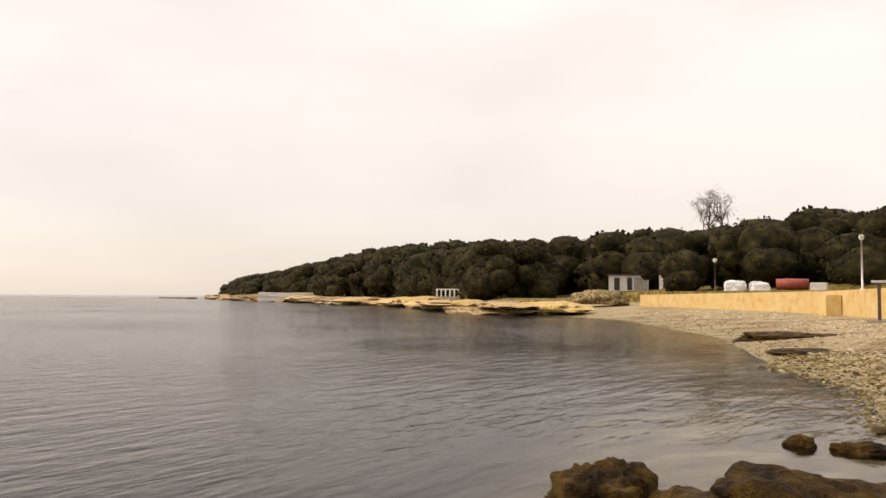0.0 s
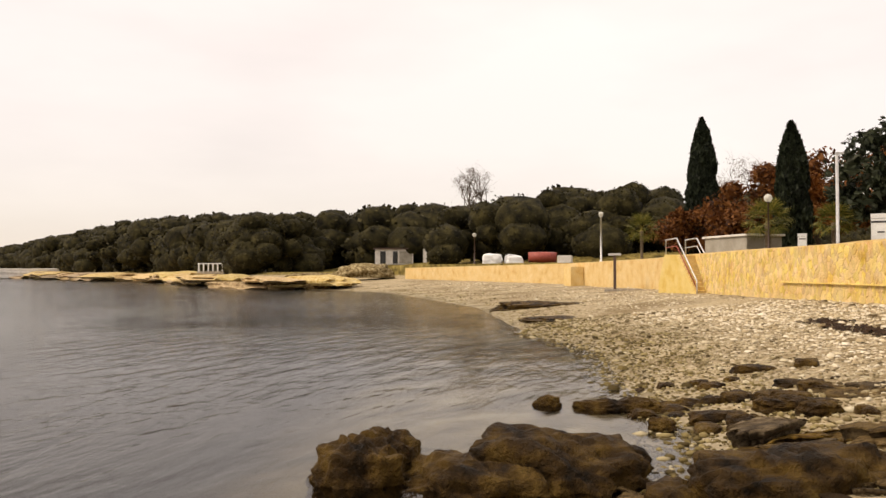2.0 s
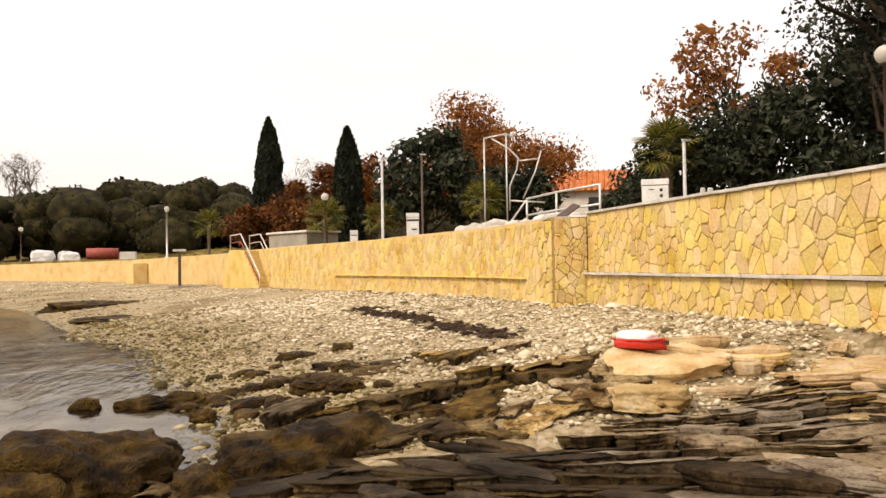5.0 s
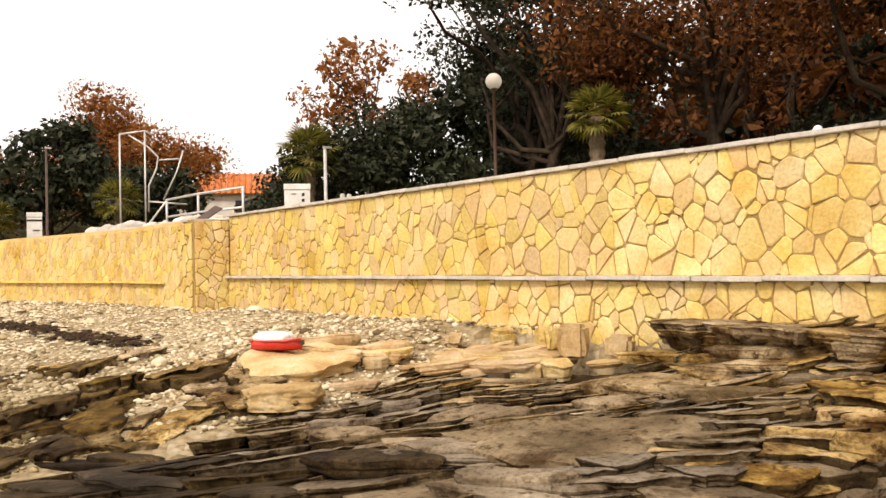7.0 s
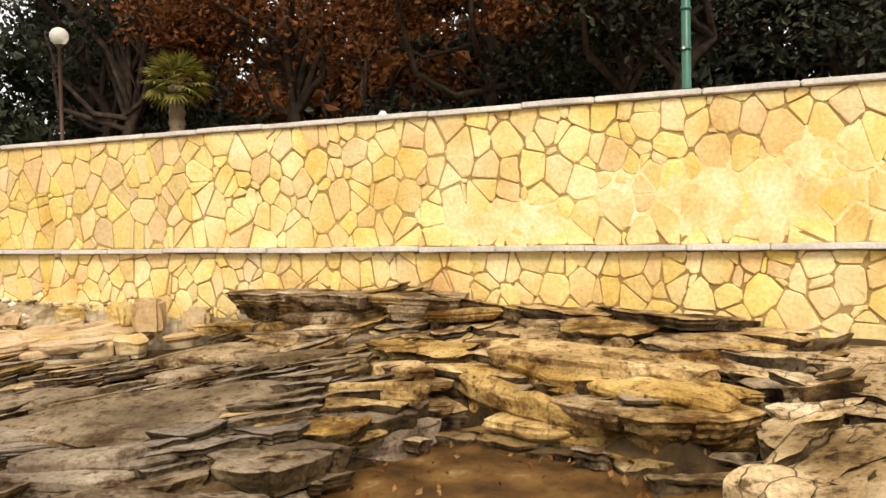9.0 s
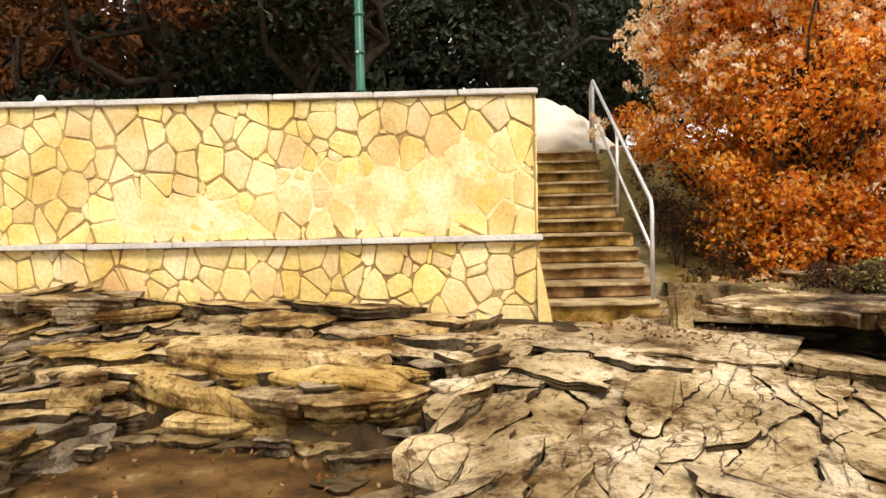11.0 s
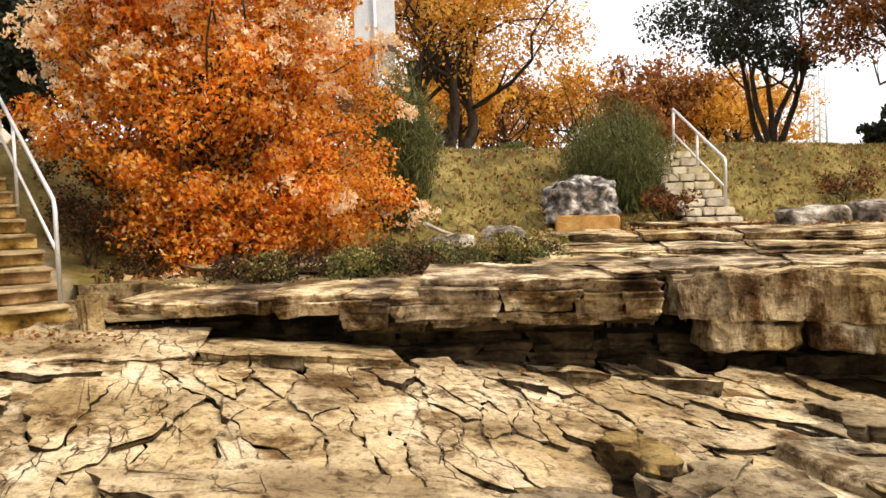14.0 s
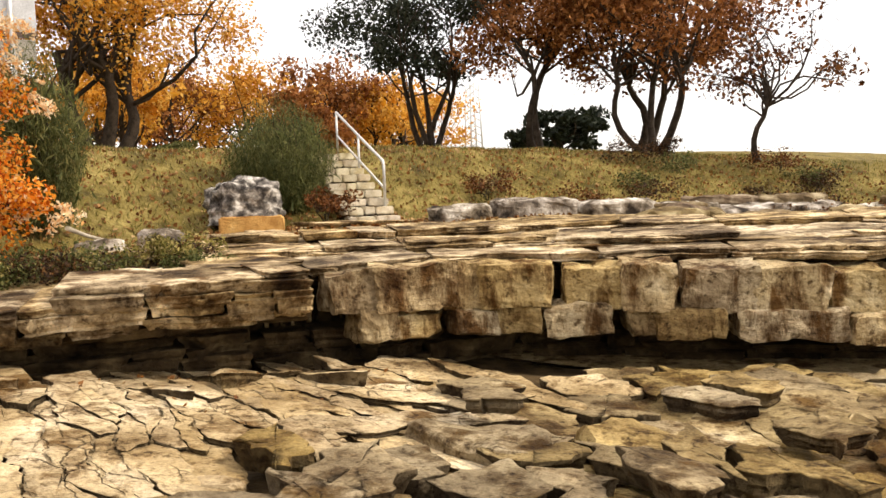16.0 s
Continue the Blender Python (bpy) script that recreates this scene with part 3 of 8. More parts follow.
def lattice(x, y, seed=0):
    x, y = np.asarray(x, float) + seed * 17.31, np.asarray(y, float) + seed * 9.73
    xi, yi = np.floor(x).astype(int), np.floor(y).astype(int)
    fx, fy = x - xi, y - yi
    fx, fy = fx * fx * (3 - 2 * fx), fy * fy * (3 - 2 * fy)
    g = lambda i, j: _table[i % 256, j % 256]
    return (g(xi, yi) * (1 - fx) + g(xi + 1, yi) * fx) * (1 - fy) + (g(xi, yi + 1) * (1 - fx) + g(xi + 1, yi + 1) * fx) * fy - 0.5


def fbm(x, y, octaves=4, seed=0):
    total, amp = 0, 1.0
    for k in range(octaves):
        total = total + amp * lattice(np.asarray(x) * 2 ** k, np.asarray(y) * 2 ** k, seed + k)
        amp *= 0.5
    return total


def step_up(a, b, v):
    t = np.clip((np.asarray(v, float) - a) / (b - a), 0, 1)
    return t * t * (3 - 2 * t)


# ---- the lie of the land ----
EDGE_X = [7.2, 5.9, 4.3, 3.4, 1.66, -0.6, -3.5]      # front of the upper rock bed, seen in plan
EDGE_Y = [-2.5, -3.9, -6.2, -7.75, -8.5, -9.4, -10.4]
FOOT_X = [9.0, 9.9, 9.9, 9.2, 7.6, 6.2, 4.5, 0.0, -8.0]   # foot of the grass bank
FOOT_Y = [-2.5, -6.0, -9.8, -12.2, -14.6, -17.2, -19.8, -23.0, -28.0]
WALL_Y = [-60, 17.9, 18.1, 23, 30, 40, 50, 60, 80, 110, 140, 400]
WALL_X = [7.95, 7.95, 7.12, 7.0, 5.6, 2.9, 0.6, -1.6, -10.0, -36.6, -70, -400]
SHORE_Y = [-60, -20, -8, 0, 6, 9, 12.6, 17.5, 23.5, 30, 50, 84, 110, 169, 366, 376, 430]
SHORE_X = [-30, -9, -3.6, -2.4, -1.0, 0.1, -0.1, -1.4, -2.2, -5.5, -12, -30, -65, -120, -398, -330, 900]


def wall_x(y):
    return np.interp(y, WALL_Y, WALL_X)


def side_of(x, y, px, py):
    """Signed distance to a polyline: positive on its left."""
    best, sign = np.full(np.shape(x), 1e9), np.zeros(np.shape(x))
    for i in range(len(px) - 1):
        ax, ay, bx, by = px[i], py[i], px[i + 1], py[i + 1]
        ex, ey = bx - ax, by - ay
        lo = -1e3 if i == 0 else 0.0
        hi = 1e3 if i == len(px) - 2 else 1.0
        k = np.clip(((x - ax) * ex + (y - ay) * ey) / (ex * ex + ey * ey), lo, hi)
        qx, qy = x - ax - k * ex, y - ay - k * ey
        d = np.hypot(qx, qy)
        s = np.sign(ex * qy - ey * qx)
        sign = np.where(d < best, s, sign)
        best = np.minimum(best, d)
    return best * sign


def land(x, y):
    """Height of the ground sheet: sea bed, beach, rock shelf, grass bank and park."""
    x, y = np.asarray(x, float), np.asarray(y, float)
    xs, xw = np.interp(y, SHORE_Y, SHORE_X), wall_x(y - 0.22)
    run = np.where(y > 118, 14.0, np.maximum(xw - 0.2 - xs, 2.0))
    t = (x - xs) / run
    foot = np.where(y > 118, 2.2, np.interp(y, [-60, 9, 20, 45, 70, 110], [1.3, 1.28, 1.25, 1.1, 0.95, 1.25]))
    beach = np.where(t < 0, np.maximum(0.045 * (x - xs) - 0.012 * (x - xs) ** 2, -7.0), foot * np.clip(t, 0, 1) ** 0.85)
    beach = beach + 0.05 * fbm(x * 0.5, y * 0.5, 3) * np.clip(t * 4, 0, 1)
    park = 3.05 + 0.10 * fbm(x * 0.15, y * 0.15, 2)
    far = 2.2 + 2.6 * step_up(10, 60, x - xs - 14) + 5.0 * step_up(40, 220, x - xs - 14)
    park = np.where(y > 118, far, park + np.clip((y - 60) / 58, 0, 1) * 0.2)
    high = np.where(y > 118, np.where(t < 1, beach, far), np.where(x < xw, beach, park))
    # south of the steps: shelf, then the bank
    s = -side_of(x, y, FOOT_X, FOOT_Y)
    s = -s
    shelf = 1.42 - 0.04 * np.clip(6 - x, 0, 8)
    top = np.interp(x, [-10, 1, 7, 11, 15], [1.9, 2.45, 2.9, 3.15, 3.2])
    bank = shelf + (top - shelf) * step_up(0.0, 4.2, s) + 0.02 * np.clip(s - 4.2, 0, 60) + 0.12 * fbm(x * 0.8, y * 0.8, 3) * step_up(0.2, 1.5, s)
    low = np.where(x < xs, np.maximum((x - xs) * 0.2, -7), np.minimum(0.1, (x - xs) * 0.2))
    e = side_of(x, y, EDGE_X, EDGE_Y)
    south = np.where(s > 0, bank, np.where(e > 1.9, shelf - 0.35, low))
    south = np.where((y > -2.45) & (x < 8.2), low, south)
    stair = 1.0 + np.clip(x - 7.9, 0, 3.9) * 0.475
    south = np.where((y > -2.4) & (y < -0.7) & (x < 11.85), np.minimum(south, stair - 0.15), south)
    south = np.where((y > -2.4) & (x >= 11.85), 3.05, south)
    north = high
    rise = step_up(6.8, 9.8, y)
    north = np.where((y < 9.8) & (x < 7.7) & (t > 0), np.minimum(north, 0.2 + (north - 0.2) * rise), north)
    return np.where(y > -0.9, north, south)


def spread(a, b, fine, growth, far):
    """Steps of size fine from a to b, growing outside it up to far."""
    mid = list(np.arange(a, b + 1e-6, fine))
    d, lo, hi = fine, [], []
    p, q = a, b
    while p > -far:
        d *= growth
        p -= d
        q += d
        lo.append(p)
        hi.append(q)
    return np.array(lo[::-1] + mid + hi)


_u = np.unique(np.round(np.concatenate([spread(-12, 14, 0.33, 1.16, 2500), [-0.06, 0.06]]), 4))
_v = np.unique(np.round(np.concatenate([spread(-26, 30, 0.33, 1.13, 2500), [-2.42, -2.38, -0.72, -0.88, 17.88, 18.12, 18.36], np.array(WALL_Y[3:-1], float), np.arange(31.0, 120, 2.5)]), 4))
_U, _V = np.meshgrid(_u, _v)
_X = _U + wall_x(_V - 0.22)
_Z = land(_X, _V)
_nu, _nv = len(_u), len(_v)
_i = np.arange(_nu * _nv).reshape(_nv, _nu)
ground = quads_object("ground", np.stack([_X, _V, _Z], -1).reshape(-1, 3),
                      np.stack([_i[:-1, :-1], _i[:-1, 1:], _i[1:, 1:], _i[1:, :-1]], -1).reshape(-1, 4), M_GROUND, smooth=True)
tagged(ground, "pale shingle beach, dry grass bank and park ground", "ground", kind="structure")

sea = quads_object("water", [(-3000, -3000, 0), (3000, -3000, 0), (3000, 3000, 0), (-3000, 3000, 0)], [(0, 1, 2, 3)], M_WATER)
tagged(sea, "calm grey rippled sea, clear over the shallows", "sea", kind="structure")


# ---- the bedded rock shelf ----
def rock_base(x, y):
    """The broad form of the shelf, without its broken beds."""
    e = side_of(x, y, EDGE_X, EDGE_Y)
    z = 1.02 + 0.06 * (x - 6) + 0.085 * np.minimum(y + 2.5, 0)
    z = z - 0.10 * np.clip(y - 3.5, 0, 9)
    rim = 5.12 + (y - 0.46) * 0.40 + 0.25 * lattice(x * 1.5, y * 1.5, 14)      # edge of the muddy hollow
    z = z - 0.31 * step_up(0.12, -0.12, x - rim) * step_up(-0.12, 0.2, y) * step_up(2.7, 2.2, y + 0.3 * lattice(x * 1.2, y, 16)) * step_up(2.6, 3.6, x)
    z = z - 0.30 * np.exp(-((x - 4.9) / 1.6) ** 2 - ((y - 0.15) / 0.28) ** 2)
    z = z + 0.40 * np.exp(-((x - 7.6) / 0.6) ** 2 - ((y - 3.9) / 1.9) ** 2)
    z = z + 0.10 * step_up(6.6, 7.3, x) * step_up(3.0, 1.0, y) * step_up(-2.2, -0.5, y)
    z = z - 0.75 * step_up(0.6, -2.2, x) * step_up(-3, 5, y) - 0.35 * step_up(0.0, -3.0, x)
    z = z - 0.9 * step_up(9.2, 11.0, y + 0.10 * x + 0.8 * lattice(x * 0.9, y * 0.9, 5)) * step_up(7.2, 5.2, x)
    z = z + 0.34 * np.exp(-((x - 6.8) / 1.1) ** 2 - ((y - 8.0) / 1.4) ** 2)
    z = np.where((y < -3) & (x > -2.5), np.maximum(z, 0.36 + 0.02 * x), z)
    z = z - 0.14 * step_up(-0.45, 0.25, e) * step_up(7.2, 6.2, x)
    up = 1.38 - 0.045 * np.clip(6 - x, 0, 9) + 0.02 * np.clip(e, 0, 9)
    return np.where(e > 1.25, up, z)


def gully(x):
    """Middle and half width of the deep cleft between the two great slabs."""
    return -0.28 + (7.5 - x) * 0.135 + 0.12 * lattice(x * 1.7, x * 0.3, 5), 0.05 + 0.055 * np.clip(7.5 - x, 0, 4)


def rock_height(x, y):
    """The rock under the broken beds."""
    x, y = np.asarray(x, float), np.asarray(y, float)
    mid, half = gully(x)
    z = rock_base(x, y) - (0.16 + 0.12 * np.clip(7.2 - x, 0, 3)) * step_up(1.25, 0.75, np.abs(y - mid) / half) * step_up(7.6, 7.1, x) * step_up(2.6, 3.4, x)
    return z + 0.05 * fbm(x * 0.5, y * 0.5, 3, 3) + 0.022 * fbm(x * 3, y * 3, 4, 51)


def rock_sheet(x0, x1, y0, y1, cell, keep, drop=0.0):
    gxx, gyy = np.meshgrid(np.arange(x0, x1 + 1e-6, cell), np.arange(y0, y1 + 1e-6, cell))
    gzz = rock_height(gxx, gyy)
    ok = keep(gxx, gyy, gzz)
    idx = np.arange(gxx.size).reshape(gxx.shape)
    q = np.stack([idx[:-1, :-1], idx[:-1, 1:], idx[1:, 1:], idx[1:, :-1]], -1)
    q = q[ok[:-1, :-1] & ok[:-1, 1:] & ok[1:, 1:] & ok[1:, :-1]]
    used = np.unique(q)
    remap = np.zeros(gxx.size, int)
    remap[used] = np.arange(len(used))
    return np.stack([gxx, gyy, gzz - drop], -1).reshape(-1, 3)[used], remap[q]


def shelf_keep(x, y, z):
    s = side_of(x, y, FOOT_X, FOOT_Y)
    return (z > -0.5) & ((x < 7.86) | (y < -2.45)) & (s < 0.5) & (y > -24)


NEAR = (0.9, 7.9, -8.6, 9.6)


def near_keep(x, y, z):
    return shelf_keep(x, y, z) & (side_of(x, y, EDGE_X, EDGE_Y) < 1.3)


def rest_keep(x, y, z):
    inside = (x > NEAR[0] + 0.1) & (x < NEAR[1] - 0.1) & (y > NEAR[2] + 0.1) & (y < NEAR[3] - 0.1) & (side_of(x, y, EDGE_X, EDGE_Y) < 1.2)
    return shelf_keep(x, y, z) & ~inside


_rv, _rq = rock_sheet(NEAR[0], NEAR[1], NEAR[2], 2.4, 0.05, near_keep, 0.075)
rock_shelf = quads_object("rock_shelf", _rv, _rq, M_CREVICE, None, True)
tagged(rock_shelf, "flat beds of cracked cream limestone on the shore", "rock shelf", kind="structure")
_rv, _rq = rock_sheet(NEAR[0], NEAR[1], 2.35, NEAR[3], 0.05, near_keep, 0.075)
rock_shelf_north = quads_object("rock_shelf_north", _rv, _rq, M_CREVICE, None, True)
tagged(rock_shelf_north, "tilted thin beds of grey limestone below the wall", "rock shelf", kind="structure")
_rv, _rq = rock_sheet(-3.6, 10.2, -12.0, 11.0, 0.08, rest_keep, 0.03)
rock_shelf_outer = quads_object("rock_shelf_outer", _rv, _rq, M_OLIVE)
tagged(rock_shelf_outer, "brown algae-stained limestone beds running into the sea", "rock shelf", kind="structure")
_rv, _rq = rock_sheet(-8.0, 10.2, -24.0, -11.98, 0.09, shelf_keep)
rock_shelf_south = quads_object("rock_shelf_south", _rv, _rq, M_LEDGE)
tagged(rock_shelf_south, "upper beds of pale layered limestone below the grass bank", "rock shelf", kind="structure")
# mud in the hollow below the yellow slabs
_gx, _gy = np.meshgrid(np.arange(3.0, 6.2, 0.05), np.arange(-0.1, 2.7, 0.05))
_gz = 0.61 + 0.05 * fbm(_gx * 1.3, _gy * 1.3, 4, 71) + 0.02 * fbm(_gx * 6, _gy * 6, 3, 72) + 0.03 * (_gx - 4.5)
_i = np.arange(_gx.size).reshape(_gx.shape)
mud_floor = quads_object("mud", np.stack([_gx, _gy, _gz], -1).reshape(-1, 3), np.stack([_i[:-1, :-1], _i[:-1, 1:], _i[1:, 1:], _i[1:, :-1]], -1).reshape(-1, 4), M_MUD, None, True)
tagged(mud_floor, "brown mud settled in the hollow of the rock", "mud", kind="structure")


# ---- the broken beds: flat plates with open joints, one by one ----
def clip(poly, px, py, nx, ny):
    """The part of poly behind the line through (px, py) with normal (nx, ny)."""
    out = []
    for i in range(len(poly)):
        a, b = poly[i], poly[(i + 1) % len(poly)]
        da, db = (a[0] - px) * nx + (a[1] - py) * ny, (b[0] - px) * nx + (b[1] - py) * ny
        if da <= 0:
            out.append(a)
        if (da < 0 < db) or (db < 0 < da):
            f = da / (da - db)
            out.append((a[0] + (b[0] - a[0]) * f, a[1] + (b[1] - a[1]) * f))
    return out


def cells_of(pts, reach):
    """The cell of each point: the ground nearer to it than to any other."""
    arr = np.array(pts)
    for i, p in enumerate(pts):
        d = np.hypot(arr[:, 0] - p[0], arr[:, 1] - p[1])
        poly = [(p[0] - reach, p[1] - reach), (p[0] + reach, p[1] - reach), (p[0] + reach, p[1] + reach), (p[0] - reach, p[1] + reach)]
        for j in np.argsort(d)[1:26]:
            nx, ny = (arr[j, 0] - p[0]) / d[j], (arr[j, 1] - p[1]) / d[j]
            poly = clip(poly, p[0] + nx * d[j] / 2, p[1] + ny * d[j] / 2, nx, ny)
            if len(poly) < 3:
                break
        if len(poly) >= 3:
            yield p, poly


def inset(poly, g):
    """A convex outline drawn in by g."""
    area = sum(a[0] * b[1] - b[0] * a[1] for a, b in zip(poly, poly[1:] + poly[:1]))
    sign = 1 if area > 0 else -1
    out = poly
    for a, b in zip(poly, poly[1:] + poly[:1]):
        ln = math.hypot(b[0] - a[0], b[1] - a[1])
        if ln < 1e-6 or len(out) < 3:
            continue
        nx, ny = sign * (b[1] - a[1]) / ln, -sign * (b[0] - a[0]) / ln
        out = clip(out, a[0] - nx * g, a[1] - ny * g, nx, ny)
    return out


def plate_mesh(outline, top, thick, rs, under, wear):
    """One plate: slightly uneven top, worn rim, thin layers on the broken edge, drawn in below by under."""
    ox, oy = outline[:, 0], outline[:, 1]
    n = len(outline)
    cx, cy = ox.mean(), oy.mean()
    seed = int(rs.randint(1, 90))
    rings = []
    for f, dz in ((0.32, 0), (0.62, 0), (0.84, 0), (1 - 0.6 * wear, 0), (1.0, -0.35 * wear)):
        x, y = cx + (ox - cx) * f, cy + (oy - cy) * f
        rings.append(np.stack([x, y, top(x, y) + dz * 0.5 + 0.018 * fbm(x * 2.6, y * 2.6, 3, 60) + (0.014 * fbm(x * 11, y * 11, 2, 63) if f > 0.5 else 0)], 1))
    edge = rings[-1]
    rows = 5
    for k in range(1, rows + 1):
        f = k / rows
        g = rs.uniform(0.0, 0.035) + under * f ** 1.5
        g = g + 0.02 * fbm(ox * 7, oy * 7, 2, seed + k)
        ln = np.hypot(ox - cx, oy - cy) + 1e-6
        x, y = ox - (ox - cx) / ln * g, oy - (oy - cy) / ln * g
        rings.append(np.stack([x, y, edge[:, 2] - thick * f], 1))
    verts = [np.array([[cx, cy, float(top(cx, cy))]])] + rings
    faces = [(0, 1 + i, 1 + (i + 1) % n) for i in range(n)]
    for r in range(len(rings) - 1):
        a, b = 1 + r * n, 1 + (r + 1) * n
        faces += [(a + i, b + i, b + (i + 1) % n, a + (i + 1) % n) for i in range(n)]
    return np.concatenate(verts), faces


def plate_bed(parent, keep, zone, turn, along, across, seed, gap, lift, thick, tilt, pick, thin=None, overlap=1.0, under=0.03, wear=0.02, uneven=0.012, wobble=0.10, rag=0.07, base=None):
    """A bed broken into plates; turn: the way its long joints run; tilt: how much the seaward edge of each plate stands up."""
    rs = np.random.RandomState(seed)
    c, s = math.cos(radians(turn)), math.sin(radians(turn))
    x0, x1, y0, y1 = zone
    corners = [((x * c + y * s) / along, (y * c - x * s) / across) for x in (x0, x1) for y in (y0, y1)]
    pts = []
    for i in range(int(min(p[0] for p in corners)) - 1, int(max(p[0] for p in corners)) + 2):
        for j in range(int(min(p[1] for p in corners)) - 1, int(max(p[1] for p in corners)) + 2):
            u, v = i + 0.5 * (j % 2) + rs.uniform(-0.42, 0.42), j + rs.uniform(-0.36, 0.36)
            x, y = u * along * c - v * across * s, u * along * s + v * across * c
            if x0 - 1 < x < x1 + 1 and y0 - 1 < y < y1 + 1 and (thin is None or rs.rand() < thin(x, y)):
                pts.append((u, v))
    for p, poly in cells_of(pts, 2.2):
        poly = [(u * along, v * across) for u, v in poly]
        poly = inset(poly, gap * rs.uniform(0.5, 1.6))
        if len(poly) < 3:
            continue
        mu, mv = p[0] * along, p[1] * across
        line = []
        for a, b in zip(poly, poly[1:] + poly[:1]):
            ln = math.hypot(b[0] - a[0], b[1] - a[1])
            k = max(1, int(ln / 0.055))
            line += [(a[0] + (b[0] - a[0]) * (t + 0.15) / k, a[1] + (b[1] - a[1]) * (t + 0.15) / k) for t in range(k)]
        if len(line) < 8:
            continue
        line = np.array(line)
        line[:, 1] = mv + (line[:, 1] - mv) * overlap
        x, y = line[:, 0] * c - line[:, 1] * s, line[:, 0] * s + line[:, 1] * c
        x, y = x + wobble * fbm(x * 1.3, y * 1.3, 4, 40 + seed), y + wobble * fbm(x * 1.3, y * 1.3, 4, 45 + seed)
        x, y = x + rag * fbm(x * 5.5, y * 5.5, 4, 50 + seed) + 0.03 * fbm(x * 15, y * 15, 2, 52), y + rag * fbm(x * 5.5, y * 5.5, 4, 55 + seed) + 0.03 * fbm(x * 15, y * 15, 2, 57)
        cx, cy = x.mean(), y.mean()
        if not (x0 < cx < x1 and y0 < cy < y1 and keep(cx, cy)):
            continue
        e = 0.15
        zc, zx, zy = (base or rock_base)(np.array([cx, cx + e, cx]), np.array([cy, cy, cy + e]))
        gx, gy = np.clip((zx - zc) / e, -0.2, 0.2), np.clip((zy - zc) / e, -0.2, 0.2)
        zc = float(zc)
        zc += lift + rs.normal() * uneven + 0.05 * float(fbm(cx * 0.5, cy * 0.5, 3, 3))
        if zc < float(land(cx, cy)) - 0.02:
            continue
        rx, ry = rs.normal(size=2) * uneven * 0.9
        ax, ay = gx + s * tilt + rx, gy - c * tilt + ry
        verts, faces = plate_mesh(np.stack([x - cx, y - cy], 1), lambda px, py: ax * px + ay * py, thick * rs.uniform(0.8, 1.25), rs, under, wear)
        ob = mesh_object("rock_plate", verts, faces, pick(cx, cy, rs), parent)
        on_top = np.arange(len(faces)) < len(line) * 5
        # sides below the top are darker: lichen stain and painted shade
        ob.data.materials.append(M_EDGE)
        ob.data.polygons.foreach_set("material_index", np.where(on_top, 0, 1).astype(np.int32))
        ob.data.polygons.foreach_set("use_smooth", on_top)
        ob.location = (cx, cy, zc)


def rock_for(x, y, rs):
    """The stone of the shelf at a place."""
    j = rs.uniform(-0.5, 0.5)
    mid, half = gully(x)
    if y < mid:
        return M_OLIVE if x + j < 2.3 and y < -2.6 + j else M_CREAM
    if y + j < 2.75 + 0.55 * max(0.0, x - 6.0) and x > 4.2:
        return M_YELLOW
    if x + 1.6 * j < 3.2 and y > 4.6:
        return M_CRUST
    return M_BROWNBED if x + 2.6 * j > 5.9 + 0.25 * max(0.0, 5.0 - y) else M_GREYBED


def on_south(x, y):
    mid, half = gully(x)
    return y < mid - half - 0.05 and float(side_of(x, y, EDGE_X, EDGE_Y)) < 0.55 and x < 7.75 and not (x > 7.2 and y < -2.2)


def on_middle(x, y):
    mid, half = gully(x)
    return y > mid + half + 0.1 and x > 5.35 + (y - 0.46) * 0.40 and y < 3.0 and x < 7.7


def on_north(x, y):
    return y > 2.35 and x < 7.55 and not (x > 6.3 and y > 5.3 + 0.3 * (7.5 - x)) and y < 9.7 - 0.12 * x


def smooth_south(x, y):
    if ((x - 4.7) / 0.9) ** 2 + ((y + 2.1) / 0.55) ** 2 < 1 or (x > 5.9 and y > -3.0):
        return 0.32
    if x > 3.0 and y < -4.6:
        return 0.5
    return 0.92


def patchy(seed, cut, scale=0.8):
    return lambda x, y: float(fbm(x * scale, y * scale, 3, seed)) > cut


_p1, _p2, _p3, _p4 = patchy(81, 0.14), patchy(84, 0.24), patchy(87, 0.0), patchy(90, 0.05, 1.1)
near_sea = lambda x, y: x <= 2.2 + 0.5 * math.sin(3 * y)
# the cracked southern slab: a lower bed, then thin leaves left lying on parts of it
plate_bed(rock_shelf, lambda x, y: on_south(x, y) and not near_sea(x, y), (0.6, 7.8, -8.0, 0.6), 160, 1.5, 0.34, 3, 0.005, 0.0, 0.13, 0.02, rock_for, smooth_south, 1.0, 0.03, 0.014, 0.010, 0.20, 0.035)
plate_bed(rock_shelf, lambda x, y: on_south(x, y) and x < 5.6 and _p1(x, y), (1.2, 5.8, -6.5, 0.4), 158, 0.8, 0.20, 13, 0.006, 0.022, 0.045, 0.03, rock_for, None, 1.0, 0.01, 0.010, 0.008, 0.20, 0.05)
plate_bed(rock_shelf, lambda x, y: on_south(x, y) and _p2(x, y), (1.2, 7.4, -6.5, 0.4), 48, 1.5, 0.40, 17, 0.008, 0.045, 0.055, 0.03, rock_for, None, 1.0, 0.015, 0.012, 0.010, 0.25, 0.09)
# flat plates before the muddy hollow
plate_bed(rock_shelf_outer, lambda x, y: x < 3.1 + 0.3 * math.sin(4 * y), (0.9, 3.5, -2.0, 2.3), 160, 1.2, 0.45, 61, 0.005, 0.0, 0.13, 0.02, rock_for, smooth_south, 1.0, 0.03, 0.014, 0.010, 0.20, 0.035)
